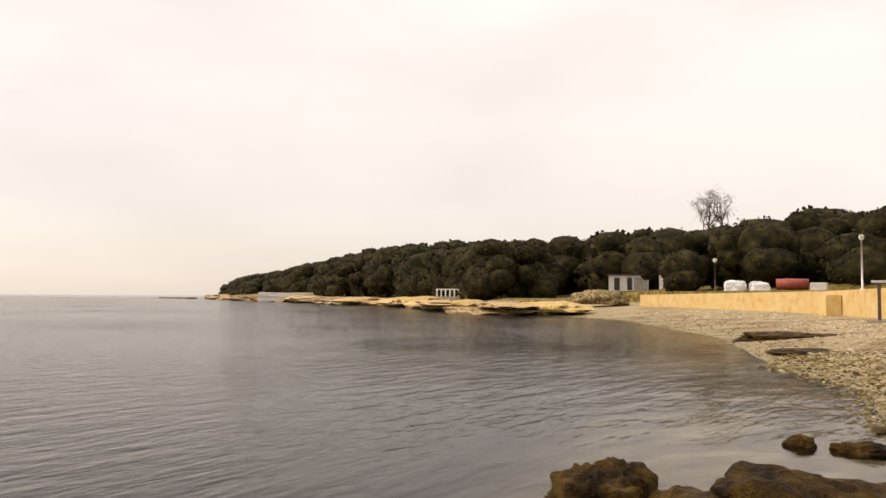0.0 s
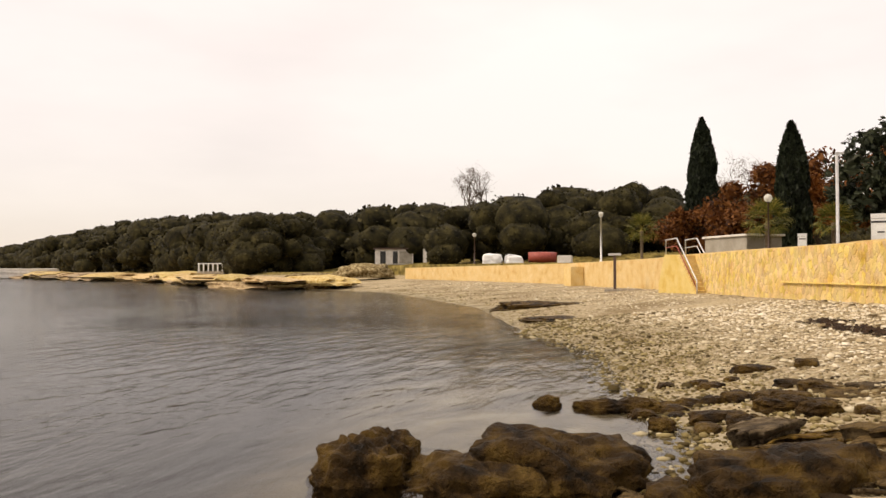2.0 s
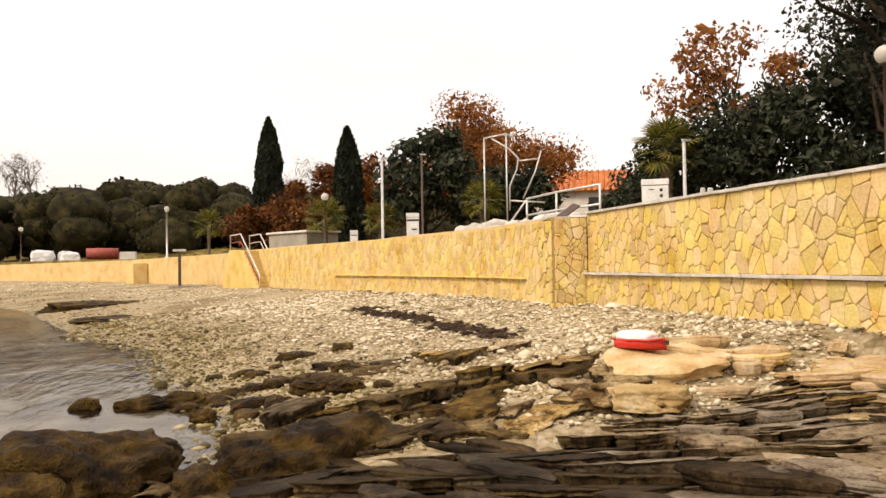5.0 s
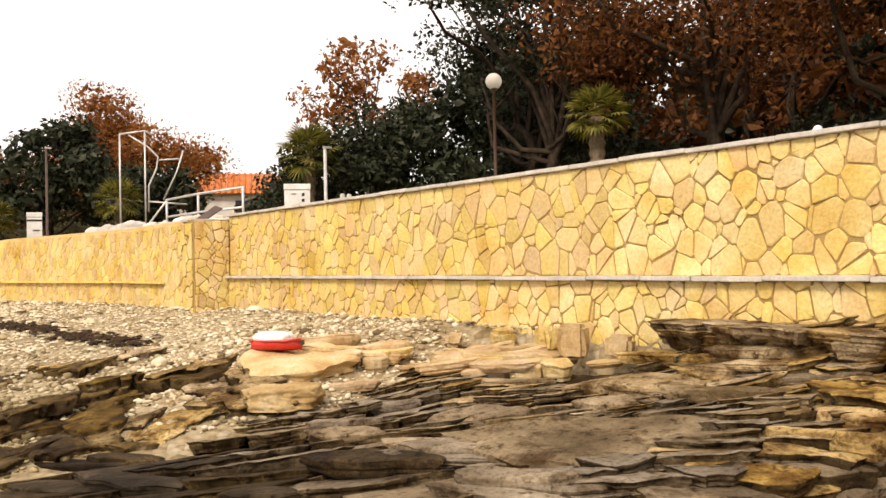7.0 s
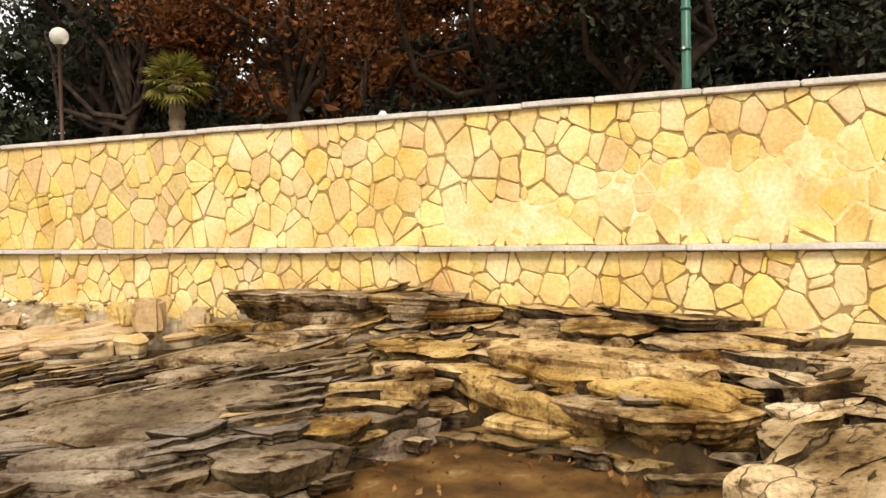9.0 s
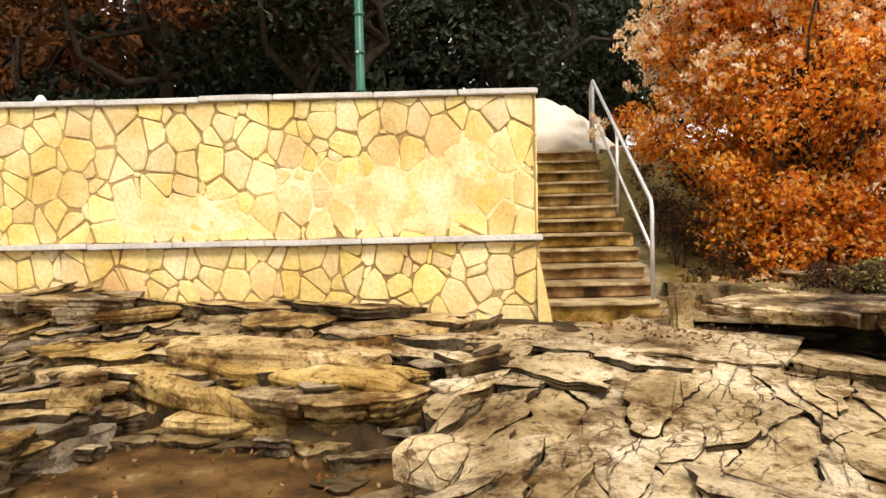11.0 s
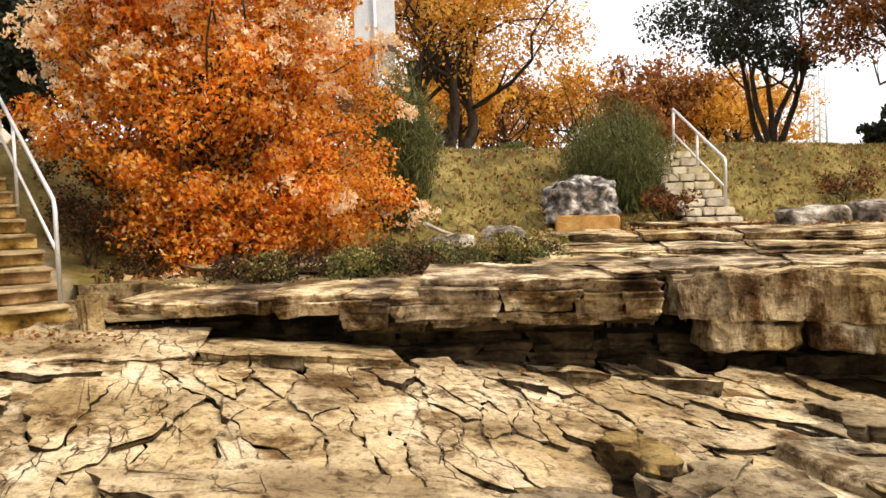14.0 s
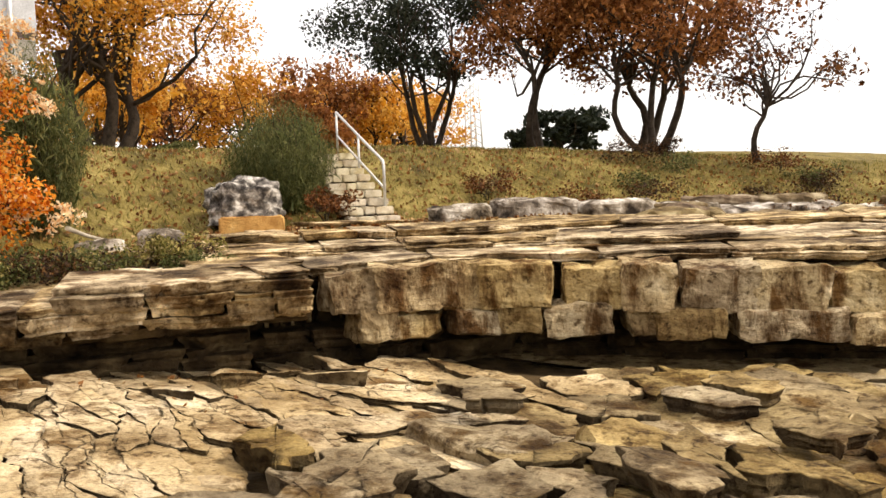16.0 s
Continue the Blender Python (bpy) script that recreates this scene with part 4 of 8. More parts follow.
# thick broken beds towards the sea
plate_bed(rock_shelf_outer, lambda x, y: on_south(x, y) and near_sea(x, y), (-2.4, 2.8, -9.0, -2.0), -22, 0.85, 0.50, 5, 0.012, 0.0, 0.22, 0.09, rock_for, None, 1.08, 0.05, 0.04, 0.032, 0.3, 0.15)
plate_bed(rock_shelf_outer, lambda x, y: on_south(x, y) and near_sea(x, y) and _p3(x, y), (-2.4, 2.8, -8.5, -2.5), -30, 0.7, 0.40, 19, 0.03, 0.13, 0.14, 0.08, rock_for, None, 1.0, 0.05, 0.04, 0.05, 0.3, 0.16)
# rounded slabs between the cleft and the wall
plate_bed(rock_shelf, on_middle, (4.6, 7.8, -0.6, 3.2), -103, 1.5, 0.62, 7, 0.02, 0.0, 0.20, 0.10, rock_for, None, 1.12, 0.07, 0.05, 0.025, 0.35, 0.12)
plate_bed(rock_shelf, lambda x, y: on_middle(x, y) and _p4(x, y), (4.8, 7.8, -0.6, 3.2), -95, 0.8, 0.36, 23, 0.02, 0.09, 0.09, 0.10, rock_for, None, 1.1, 0.04, 0.03, 0.03, 0.3, 0.15)
# thin tilted beds to the north
plate_bed(rock_shelf_north, on_north, (0.0, 7.7, 2.3, 9.7), -36, 0.66, 0.34, 9, 0.008, 0.0, 0.13, 0.12, rock_for, lambda x, y: 0.12 if ((x - 4.4) / 1.1) ** 2 + ((y - 3.85) / 0.6) ** 2 < 1 else (0.9 if x > 3.4 else 0.5), 1.08, 0.04, 0.030, 0.022, 0.20, 0.12)
plate_bed(rock_shelf_north, lambda x, y: on_north(x, y) and x > 3.6 and _p3(x, y) and ((x - 4.4) / 1.1) ** 2 + ((y - 3.85) / 0.6) ** 2 > 1, (0.0, 7.7, 2.3, 9.7), -40, 0.45, 0.22, 29, 0.012, 0.05, 0.07, 0.10, rock_for, None, 1.0, 0.02, 0.020, 0.025, 0.2, 0.12)


# broken pieces in the cleft and on the slope into the hollow
def in_cleft(x, y):
    mid, half = gully(x)
    return (abs(y - mid) < half + 0.22 and x < 7.4) or (4.3 < x < 5.55 + (y - 0.46) * 0.4 and 0.15 < y < 2.5 and (x > 4.7 + 0.3 * y or float(fbm(x * 1.6, y * 1.6, 3, 93)) > 0.16))


plate_bed(rock_shelf, in_cleft, (3.2, 7.5, -0.6, 2.7), -70, 0.34, 0.20, 37, 0.02, 0.02, 0.12, 0.05, lambda x, y, rs: M_BROWNBED if rs.rand() < 0.7 else M_EDGE, lambda x, y: 0.85, 1.0, 0.03, 0.03, 0.035, 0.2, 0.10, lambda x, y: np.maximum(rock_height(x, y), 0.62))


# ---- retaining walls: bodies of mortar, the facing stones come last ----
WALL_TOP, LEDGE, FACE = 3.36, 1.95, 7.86
wall_near = part("wall_near", box_bm(0.44, 18.95, 1.44, (FACE + 0.22, 8.525, LEDGE - 0.04)), M_MORTAR, None)
tagged(wall_near, "sea wall faced with irregular yellow limestone and a pale coping", "wall", kind="structure")
wall_base = part("wall_base", box_bm(0.50, 18.99, 1.55, (FACE + 0.205, 8.525, LEDGE - 1.59)), M_MORTAR, None)
tagged(wall_base, "lower course of the sea wall in irregular yellow limestone", "wall", kind="structure")
wall_return = part("wall_return", box_bm(0.84, 0.40, 2.86, (FACE - 0.42, 18.22, 0.42)), M_MORTAR, None)
tagged(wall_return, "short return of the sea wall in yellow limestone", "wall", kind="structure")

# the far wall follows the shore; its top drops a little with distance
FAR_Y = np.concatenate([np.linspace(18.05, 52, 35), np.linspace(54, 110, 29)])
FAR_X = wall_x(FAR_Y) - 0.12
FAR_TOP = np.interp(FAR_Y, [18, 30, 31.5, 40, 52, 80, 110], [3.26, 3.26, 3.22, 3.25, 3.25, 3.05, 2.78])
_fv, _ff = [], []
for _k, (_x, _y, _z) in enumerate(zip(FAR_X, FAR_Y, FAR_TOP)):
    _fv += [(_x, _y, 0.3), (_x, _y, _z), (_x + 0.5, _y + 0.1, _z), (_x + 0.5, _y + 0.1, 0.3)]
    if _k:
        _a, _b = 4 * _k - 4, 4 * _k
        _ff += [(_a, _b, _b + 1, _a + 1), (_a + 1, _b + 1, _b + 2, _a + 2), (_a + 2, _b + 2, _b + 3, _a + 3), (_a + 3, _b + 3, _b, _a)]
_ff += [(0, 1, 2, 3), (_b + 3, _b + 2, _b + 1, _b)]
wall_far = mesh_object("wall_far", _fv, _ff, M_STONE_FAR)
tagged(wall_far, "long sea wall of yellow stone running along the beach", "wall", kind="structure")

# ---- the upper rock bed: overhanging ledge and jointed blocks ----


def ledge_slab(name, points, depth, z0, z1, seed, label, lip=0.0, m=None):
    """A thick bed of rock with a ragged, layered front that follows points, running back by depth."""
    pts = [Vector((*p, 0)) for p in points]
    line = []
    for a, b in zip(pts, pts[1:]):
        n = max(2, int((b - a).length / 0.07))
        line += [a.lerp(b, i / n) for i in range(n)]
    line.append(pts[-1])
    rows = 13
    verts, quads = [], []
    n = len(line)
    for i, p in enumerate(line):
        d = (line[min(i + 1, n - 1)] - line[max(i - 1, 0)]).normalized()
        back = Vector((d.y, -d.x, 0))
        top = z1 + 0.05 * noise.fractal(Vector((p.x * 0.9, p.y * 0.9, seed)), 1.0, 2.0, 3)
        bot = z0 + 0.05 * noise.noise(Vector((p.x * 0.8, p.y * 0.8, seed + 4)))
        edge = 0.16 * noise.fractal(Vector((p.x * 0.8, p.y * 0.8, seed + 9)), 1.0, 2.0, 4)
        block = noise.cell(Vector((p.x * 1.1 + p.y * 0.7, seed, 0))) * 0.10
        verts.append(p + back * depth + Vector((0, 0, bot - z0 + z0)))
        verts.append(p + back * 0.45 + Vector((0, 0, bot + 0.02)))
        for r in range(rows):
            f = r / (rows - 1)
            z = bot + (top - bot) * f
            leaf = noise.cell(Vector((z * 15, seed, math.floor(p.x * 0.9 + p.y * 0.6)))) * 0.11
            rough = 0.07 * noise.fractal(Vector((p.x * 2.6, p.y * 2.6, z * 7 + seed)), 1.0, 2.0, 4)
            cut = edge + block + leaf + rough + lip * (1 - f) ** 2 + 0.05 * f ** 8
            verts.append(p + back * cut + Vector((0, 0, z)))
        verts.append(p + back * (edge + block + 0.3) + Vector((0, 0, top + 0.035 + 0.03 * noise.noise(p * 3))))
        verts.append(p + back * (depth * 0.55) + Vector((0, 0, top + 0.04 + 0.04 * noise.noise(p * 2))))
        verts.append(p + back * depth + Vector((0, 0, top - 0.06)))
    ring = rows + 5
    for i in range(n - 1):
        for r in range(ring - 1):
            a, b = i * ring + r, (i + 1) * ring + r
            quads.append((a, b, b + 1, a + 1))
    ob = mesh_object(name, verts, quads + [tuple(range(ring))[::-1], tuple((n - 1) * ring + r for r in range(ring))], m or M_LEDGE)
    return tagged(ob, label, "rock", kind="structure")


def ledge_layers(parent, points, depth, z0, z1, layers, seed, jut=0.16, lip=0.0, m=None, long=(0.3, 1.1), fall=0.0):
    """Thin beds one on another along points, each broken into lengths that stand out by different amounts."""
    rs = np.random.RandomState(seed)
    px, py = [p[0] for p in points], [p[1] for p in points]
    run = np.concatenate([[0], np.cumsum(np.hypot(np.diff(px), np.diff(py)))])
    cuts = np.sort(np.concatenate([[0, 1], (np.arange(1, layers) + rs.uniform(-0.3, 0.3, layers - 1)) / layers]))
    for k in range(layers):
        a, b = z0 + (z1 - z0) * cuts[k], z0 + (z1 - z0) * cuts[k + 1]
        s = -rs.uniform(0, 0.6)
        base = rs.uniform(0, jut) + lip * (1 - (k + 1) / layers)
        while s < run[-1]:
            w = rs.uniform(*long)
            t = np.linspace(max(s, 0), min(s + w, run[-1]), max(3, int(w / 0.06)))
            s += w
            if t[-1] - t[0] < 0.15:
                continue
            fx, fy = np.interp(t, run, px), np.interp(t, run, py)
            d = Vector((fx[-1] - fx[0], fy[-1] - fy[0], 0)).normalized()
            back = (d.y, -d.x)
            off = base + rs.uniform(-0.5, 0.5) * jut + 0.16 * fbm(fx * 1.7, fy * 1.7, 4, seed + k) + 0.10 * fbm(fx * 5, fy * 5, 3, seed + k + 3)
            deep = depth * rs.uniform(0.85, 1.1)
            ox = np.concatenate([fx + back[0] * off, (fx + back[0] * deep)[::-1]])
            oy = np.concatenate([fy + back[1] * off, (fy + back[1] * deep)[::-1]])
            cx, cy = ox.mean(), oy.mean()
            gx, gy = rs.normal(size=2) * 0.02
            gy += fall if cy < -2.5 else 0.0
            verts, faces = plate_mesh(np.stack([ox - cx, oy - cy], 1), lambda x, y: gx * x + gy * y + 0.02 * fbm((x + cx) * 1.5, (y + cy) * 1.5, 3, seed), (b - a) * rs.uniform(0.75, 1.2) + 0.03, rs, 0.07, 0.045)
            ob = mesh_object("rock_layer", verts, faces, m or M_LEDGE, parent)
            ob.data.polygons.foreach_set("use_smooth", np.arange(len(faces)) < len(ox) * 5)
            ob.location = (cx, cy, b + rs.normal() * 0.012 + fall * min(cy + 2.5, 0))


# points run from the far end towards the steps so that the front faces the water
_l1 = [(4.05, -6.05), (4.95, -4.95), (5.85, -3.85)]
_l1b = [(5.55, -4.2), (5.85, -3.85), (6.6, -3.02), (7.3, -2.36)]
_l2 = [(4.1, -6.1), (4.75, -5.15), (5.4, -4.4)]
_l3 = [(4.95, -6.15), (5.7, -5.2), (6.6, -4.1), (7.8, -3.0)]
_l4 = [(-4.4, -11.4), (-1.6, -10.45), (1.4, -9.5), (3.3, -8.75), (4.6, -7.1), (5.2, -6.3)]
_l5 = [(-4.5, -11.15), (-1.4, -10.2), (1.4, -9.2), (3.3, -8.35), (4.55, -7.0), (5.5, -5.9)]
_l6 = [(-3.5, -11.8), (0.5, -10.5), (3.6, -9.4), (5.2, -8.1), (6.4, -6.8)]
_l7 = [(-2.5, -13.3), (2.2, -12.0), (5.0, -10.9), (6.8, -9.2), (7.5, -8.3)]
shifted = lambda pts, d: [(x + d * 0.72, y - d * 0.69) for x, y in pts]
# set-back cores take the recess material, with shade in its colour
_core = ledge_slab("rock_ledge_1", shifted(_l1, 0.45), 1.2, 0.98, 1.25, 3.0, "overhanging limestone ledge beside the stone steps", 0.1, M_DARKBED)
ledge_layers(_core, _l1, 1.5, 1.05, 1.34, 3, 31, 0.14, 0.22)
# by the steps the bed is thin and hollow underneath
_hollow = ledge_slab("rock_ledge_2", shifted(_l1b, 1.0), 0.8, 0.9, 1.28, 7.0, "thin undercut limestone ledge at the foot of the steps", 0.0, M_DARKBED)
ledge_layers(_hollow, _l1b, 1.7, 1.23, 1.37, 2, 39, 0.05, 0.04, None, (0.5, 1.6))
ledge_layers(_core, _l2, 1.3, 1.34, 1.50, 2, 32, 0.12, 0.0)
# recessed beds: the shade below the overhang is put into their colour
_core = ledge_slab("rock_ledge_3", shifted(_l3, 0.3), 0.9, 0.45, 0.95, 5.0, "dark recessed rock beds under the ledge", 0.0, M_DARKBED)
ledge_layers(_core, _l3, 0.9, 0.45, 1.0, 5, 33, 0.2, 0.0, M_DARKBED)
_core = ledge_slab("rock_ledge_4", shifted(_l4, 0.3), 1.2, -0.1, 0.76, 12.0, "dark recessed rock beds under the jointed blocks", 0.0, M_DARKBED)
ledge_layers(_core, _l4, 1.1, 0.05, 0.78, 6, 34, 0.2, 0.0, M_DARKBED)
_core = ledge_slab("rock_ledge_5", shifted(_l5, 0.4), 2.2, 1.2, 1.36, 21.0, "pale layered limestone beds above the jointed blocks", 0.0)
ledge_layers(_core, _l5, 1.4, 1.36, 1.46, 2, 35, 0.25, 0.0, None, (0.5, 1.9))
_core = ledge_slab("rock_ledge_6", shifted(_l6, 0.4), 2.0, 1.3, 1.45, 27.0, "pale layered limestone beds on the upper shelf", 0.0)
ledge_layers(_core, _l6, 1.6, 1.40, 1.54, 3, 36, 0.3, 0.0, None, (0.5, 1.9))
_core = ledge_slab("rock_ledge_7", shifted(_l7, 0.4), 2.4, 1.3, 1.48, 33.0, "thin grey limestone beds on the upper shelf", 0.0)
ledge_layers(_core, _l7, 1.8, 1.42, 1.60, 3, 37, 0.35, 0.0, None, (0.5, 2.0))

# the upper leaf of the southern slab, with a long open seam below its edge
ledge_layers(rock_shelf, [(5.05, -4.0), (5.35, -3.4), (5.75, -2.65), (6.25, -1.7), (6.75, -0.75), (7.1, -0.35)], 1.3, 0.95, 1.08, 2, 51, 0.05, 0.05, M_CREAM, (0.7, 1.8), 0.12)

# the yellow beds that end above the muddy hollow
ledge_layers(rock_shelf_north, [(5.5, -0.02), (5.2, 0.3), (5.08, 0.65), (5.12, 1.0), (5.3, 1.4)], 0.95, 0.62, 0.98, 4, 55, 0.12, 0.10, M_YELLOW, (0.45, 1.2))

# blocks set in the face, one by one, in two rows
rnd = random.Random(4)
FACE_X, FACE_Y = [4.42, 3.35, 1.6, -0.7, -3.6], [-6.45, -7.75, -8.55, -9.45, -10.5]
_len = [0.0]
for i in range(4):
    _len.append(_len[-1] + math.hypot(FACE_X[i + 1] - FACE_X[i], FACE_Y[i + 1] - FACE_Y[i]))
for row, (z0, z1, back) in enumerate(((0.99, 1.42, 0.22), (0.72, 0.98, 0.20))):
    s = 0.05 + 0.25 * row
    while s < _len[-1] - 0.9:
        w = rnd.uniform(0.30, 1.15) if row else rnd.uniform(0.35, 0.95)
        mid = s + w / 2
        x, y = np.interp(mid, _len, FACE_X), np.interp(mid, _len, FACE_Y)
        x2, y2 = np.interp(mid + 0.1, _len, FACE_X), np.interp(mid + 0.1, _len, FACE_Y)
        ang = math.degrees(math.atan2(y2 - y, x2 - x))
        drop = 0.035 * max(0, 4.4 - x)
        if not (row == 1 and rnd.random() < 0.22):
            h = z1 - z0 + rnd.uniform(-0.05, 0.03)
            stone = part("limestone_block", worn_block_bm(w + 0.01, 0.62, h + 0.03, 0.022, 0.05, s * 3 + row * 9, 9), M_JOINTED, None)
            stone.matrix_world = pose(x + 0.17 + rnd.uniform(-0.08, 0.10), y - back + 0.02 + rnd.uniform(-0.12, 0.06), z0 - drop, rnd.uniform(-2, 2), rnd.uniform(-2, 2), ang + rnd.uniform(-4, 4))
            tagged(stone, "weathered jointed limestone block set in the rock face", "rock", "blocks of the rock face")
        s += w

def slab_bm(length, width, thick, seed):
    """A plate of rock: broken outline, layered edge drawn in towards its underside."""
    rnd = random.Random(seed)
    cuts = [(2 * math.pi * (k + rnd.uniform(-0.3, 0.3)) / 7, rnd.uniform(0.72, 1.0)) for k in range(7)]
    n, rows = 36, 7
    off = Vector((seed * 1.7, seed * 0.9, 0))
    bm = bmesh.new()
    outline = []
    for i in range(n):
        a = 2 * math.pi * i / n
        r = min(d / max(0.25, math.cos(a - c)) for c, d in cuts if math.cos(a - c) > 0.05)
        r *= 1 + 0.10 * noise.fractal(Vector((math.cos(a) * 2, math.sin(a) * 2, seed)), 1.0, 2.0, 4)
        outline.append((math.cos(a) * r * length / 2, math.sin(a) * r * width / 2))
    top = lambda x, y: 0.05 * thick / 0.1 * 0.5 * noise.fractal(Vector((x * 1.6, y * 2.4, 0)) + off, 1.0, 2.0, 4)
    rings = []
    centre = bm.verts.new((0, 0, thick + top(0, 0)))
    for f in (0.3, 0.6, 0.85, 0.96):
        rings.append([bm.verts.new((x * f, y * f, thick + top(x * f, y * f) - (0.10 * thick if f > 0.9 else 0))) for x, y in outline])
    for k in range(rows):
        f = k / (rows - 1)
        z = thick * (0.82 - 0.94 * f)
        leaf = rnd.uniform(-0.05, 0.10)
        ring = []
        for i, (x, y) in enumerate(outline):
            g = 1 - max(0, leaf) * 0.6 - 0.20 * f * f + 0.07 * noise.fractal(Vector((x * 3, y * 3, z * 14)) + off, 1.0, 2.0, 3)
            ring.append(bm.verts.new((x * g, y * g, z + top(x, y) * (1 - f))))
        rings.append(ring)
    for i in range(n):
        bm.faces.new((centre, rings[0][i], rings[0][(i + 1) % n]))
    for a, b in zip(rings, rings[1:]):
        for i in range(n):
            bm.faces.new((a[i], b[i], b[(i + 1) % n], a[(i + 1) % n]))
    return bm


def slab(x, y, z, length, width, thick, turn, seed, tilt=(0, 0), label="", m=None):
    ob = part("rock_slab", slab_bm(length, width, thick, seed), m or rock_for(x, y, np.random.RandomState(seed)), None)
    ob.matrix_world = pose(x, y, z, tilt[0], tilt[1], turn)
    return tagged(ob, label or "thin plate of layered limestone on the rock shelf", "rock", "plates of the rock shelf")


BROAD = "broad rounded slab of yellow limestone with an undercut edge"
# the great slabs below the wall, and the low hump against it
slab(5.88, 1.50, 0.68, 2.7, 1.15, 0.34, -113, 501, (0, 3), BROAD)
slab(5.90, 1.0, 0.90, 2.2, 1.0, 0.20, -108, 502, (0, 3), BROAD)
slab(6.25, 1.35, 1.00, 2.4, 0.9, 0.20, -100, 503, (0, 2), BROAD)
slab(6.75, 2.3, 0.92, 1.9, 0.8, 0.22, -70, 504, (0, -2), BROAD)
slab(4.75, 2.60, 0.52, 1.6, 0.5, 0.26, -31, 505, (0, -4), "long pale rock lying in the hollow")
ledge_layers(rock_shelf_north, [(7.0, 2.7), (6.8, 3.4), (6.85, 4.3), (7.05, 5.1), (7.3, 5.8)], 0.9, 1.20, 1.52, 5, 41, 0.22, 0.16, M_BROWNBED, (0.2, 0.75))
ledge_layers(rock_shelf_north, [(6.6, 2.5), (6.45, 3.2), (6.5, 4.0), (6.7, 4.8), (7.0, 5.6)], 0.5, 0.92, 1.08, 3, 43, 0.2, 0.0, M_BROWNBED, (0.2, 0.7))
slab(6.6, 4.6, 0.88, 2.6, 0.8, 0.17, -60, 509, (0, -3))
slab(6.35, 3.35, 0.80, 2.4, 0.8, 0.18, -58, 510, (0, -3))
slab(7.45, 1.9, 1.12, 1.5, 0.7, 0.2, -95, 511)
slab(7.4, 0.6, 1.06, 2.0, 0.7, 0.18, -88, 512)
slab(7.2, -0.5, 1.00, 1.5, 0.9, 0.14, -80, 513)
slab(5.0, 5.75, 0.58, 1.05, 0.45, 0.24, -42, 514, (0, -4), "squared grey block lying on the sloping beds")
slab(4.55, 3.9, 0.72, 2.6, 1.6, 0.22, -52, 515, (3, -3), "smooth grey slab sloping to the water")
slab(4.5, -0.25, 0.62, 1.0, 0.55, 0.26, -60, 516, (0, 2), "pale blunt slab at the edge of the gully")
slab(1.75, -4.85, 0.44, 1.25, 0.6, 0.22, -12, 517, (0, 2), "thick yellow slab broken from the shelf")
slab(1.65, -4.65, 0.22, 1.2, 0.7, 0.22, -8, 518, (0, 2), "thick yellow slab broken from the shelf")
slab(0.95, -5.3, 0.28, 1.0, 0.7, 0.34, -20, 519, (0, 2), "thick yellow slab broken from the shelf")
slab(0.0, -6.5, 0.15, 1.1, 0.5, 0.22, 30, 520, (8, 6), "thick yellow slab broken from the shelf")
slab(2.5, -3.35, 0.62, 0.34, 0.2, 0.14, 10, 521, (0, 5), "small pale loose stone on the shelf")
rnd = random.Random(61)
made = 0
while made < 66:
    if made < 46:
        x, y = rnd.uniform(0.6, 7.5), rnd.uniform(2.6, 9.6)
        if math.hypot(x - 4.55, y - 3.9) < 0.8 or (y > 8.6 and x > 4.2) or (x > 6.7 and y > 5.4):
            continue
        turn = -52 + rnd.gauss(0, 7) - 12 * max(0, x - 6)
        ln, wd, th = rnd.uniform(0.5, 1.5), rnd.uniform(0.22, 0.5), rnd.uniform(0.06, 0.13)
    elif made < 66:
        x, y = rnd.uniform(4.8, 7.5), rnd.uniform(-0.4, 2.9)
        turn = -100 + rnd.gauss(0, 10)
        ln, wd, th = rnd.uniform(0.5, 1.5), rnd.uniform(0.25, 0.6), rnd.uniform(0.05, 0.14)
    else:
        x, y = rnd.uniform(0.6, 6.6), rnd.uniform(-7.6, -0.6)
        if side_of(np.array([x]), np.array([y]), EDGE_X, EDGE_Y)[0] > -0.2:
            continue
        turn = 138 + rnd.gauss(0, 6) if y > -3.5 else -35 + rnd.gauss(0, 8)
        ln, wd, th = rnd.uniform(1.0, 2.6), rnd.uniform(0.25, 0.55), rnd.uniform(0.03, 0.07)
    z = float(rock_base(np.array([x]), np.array([y]))[0])
    slab(x, y, z - th * 0.45 + rnd.uniform(-0.02, 0.05), ln, wd, th, turn, 600 + made, (rnd.uniform(-3, 3), rnd.uniform(-5, 3)))
    made += 1
for k in range(44):
    x, y = rnd.uniform(-2.5, 8.6), rnd.uniform(-13.5, -3.2)
    e = side_of(np.array([x]), np.array([y]), EDGE_X, EDGE_Y)[0]
    s = side_of(np.array([x]), np.array([y]), FOOT_X, FOOT_Y)[0]
    if e < 1.2 or s > -0.2:
        continue
    z = float(rock_base(np.array([x]), np.array([y]))[0])
    slab(x, y, z + rnd.uniform(0.0, 0.10), rnd.uniform(1.2, 3.0), rnd.uniform(0.5, 1.1), rnd.uniform(0.05, 0.10), -138 + rnd.gauss(0, 8), 900 + k, (rnd.uniform(-2, 2), rnd.uniform(-2, 2)), "", M_LEDGE)

# short stone post by the steps
post_stone = part("stone_post", rough_box_bm(0.17, 0.20, 0.56, (0, 0, 0), 0.03, 3, 2.0, 0.03), M_JOINTED, None)
post_stone.matrix_world = pose(7.36, -2.22, 0.88, 0, 2, 8)
tagged(post_stone, "short weathered stone post at the foot of the steps", "post")

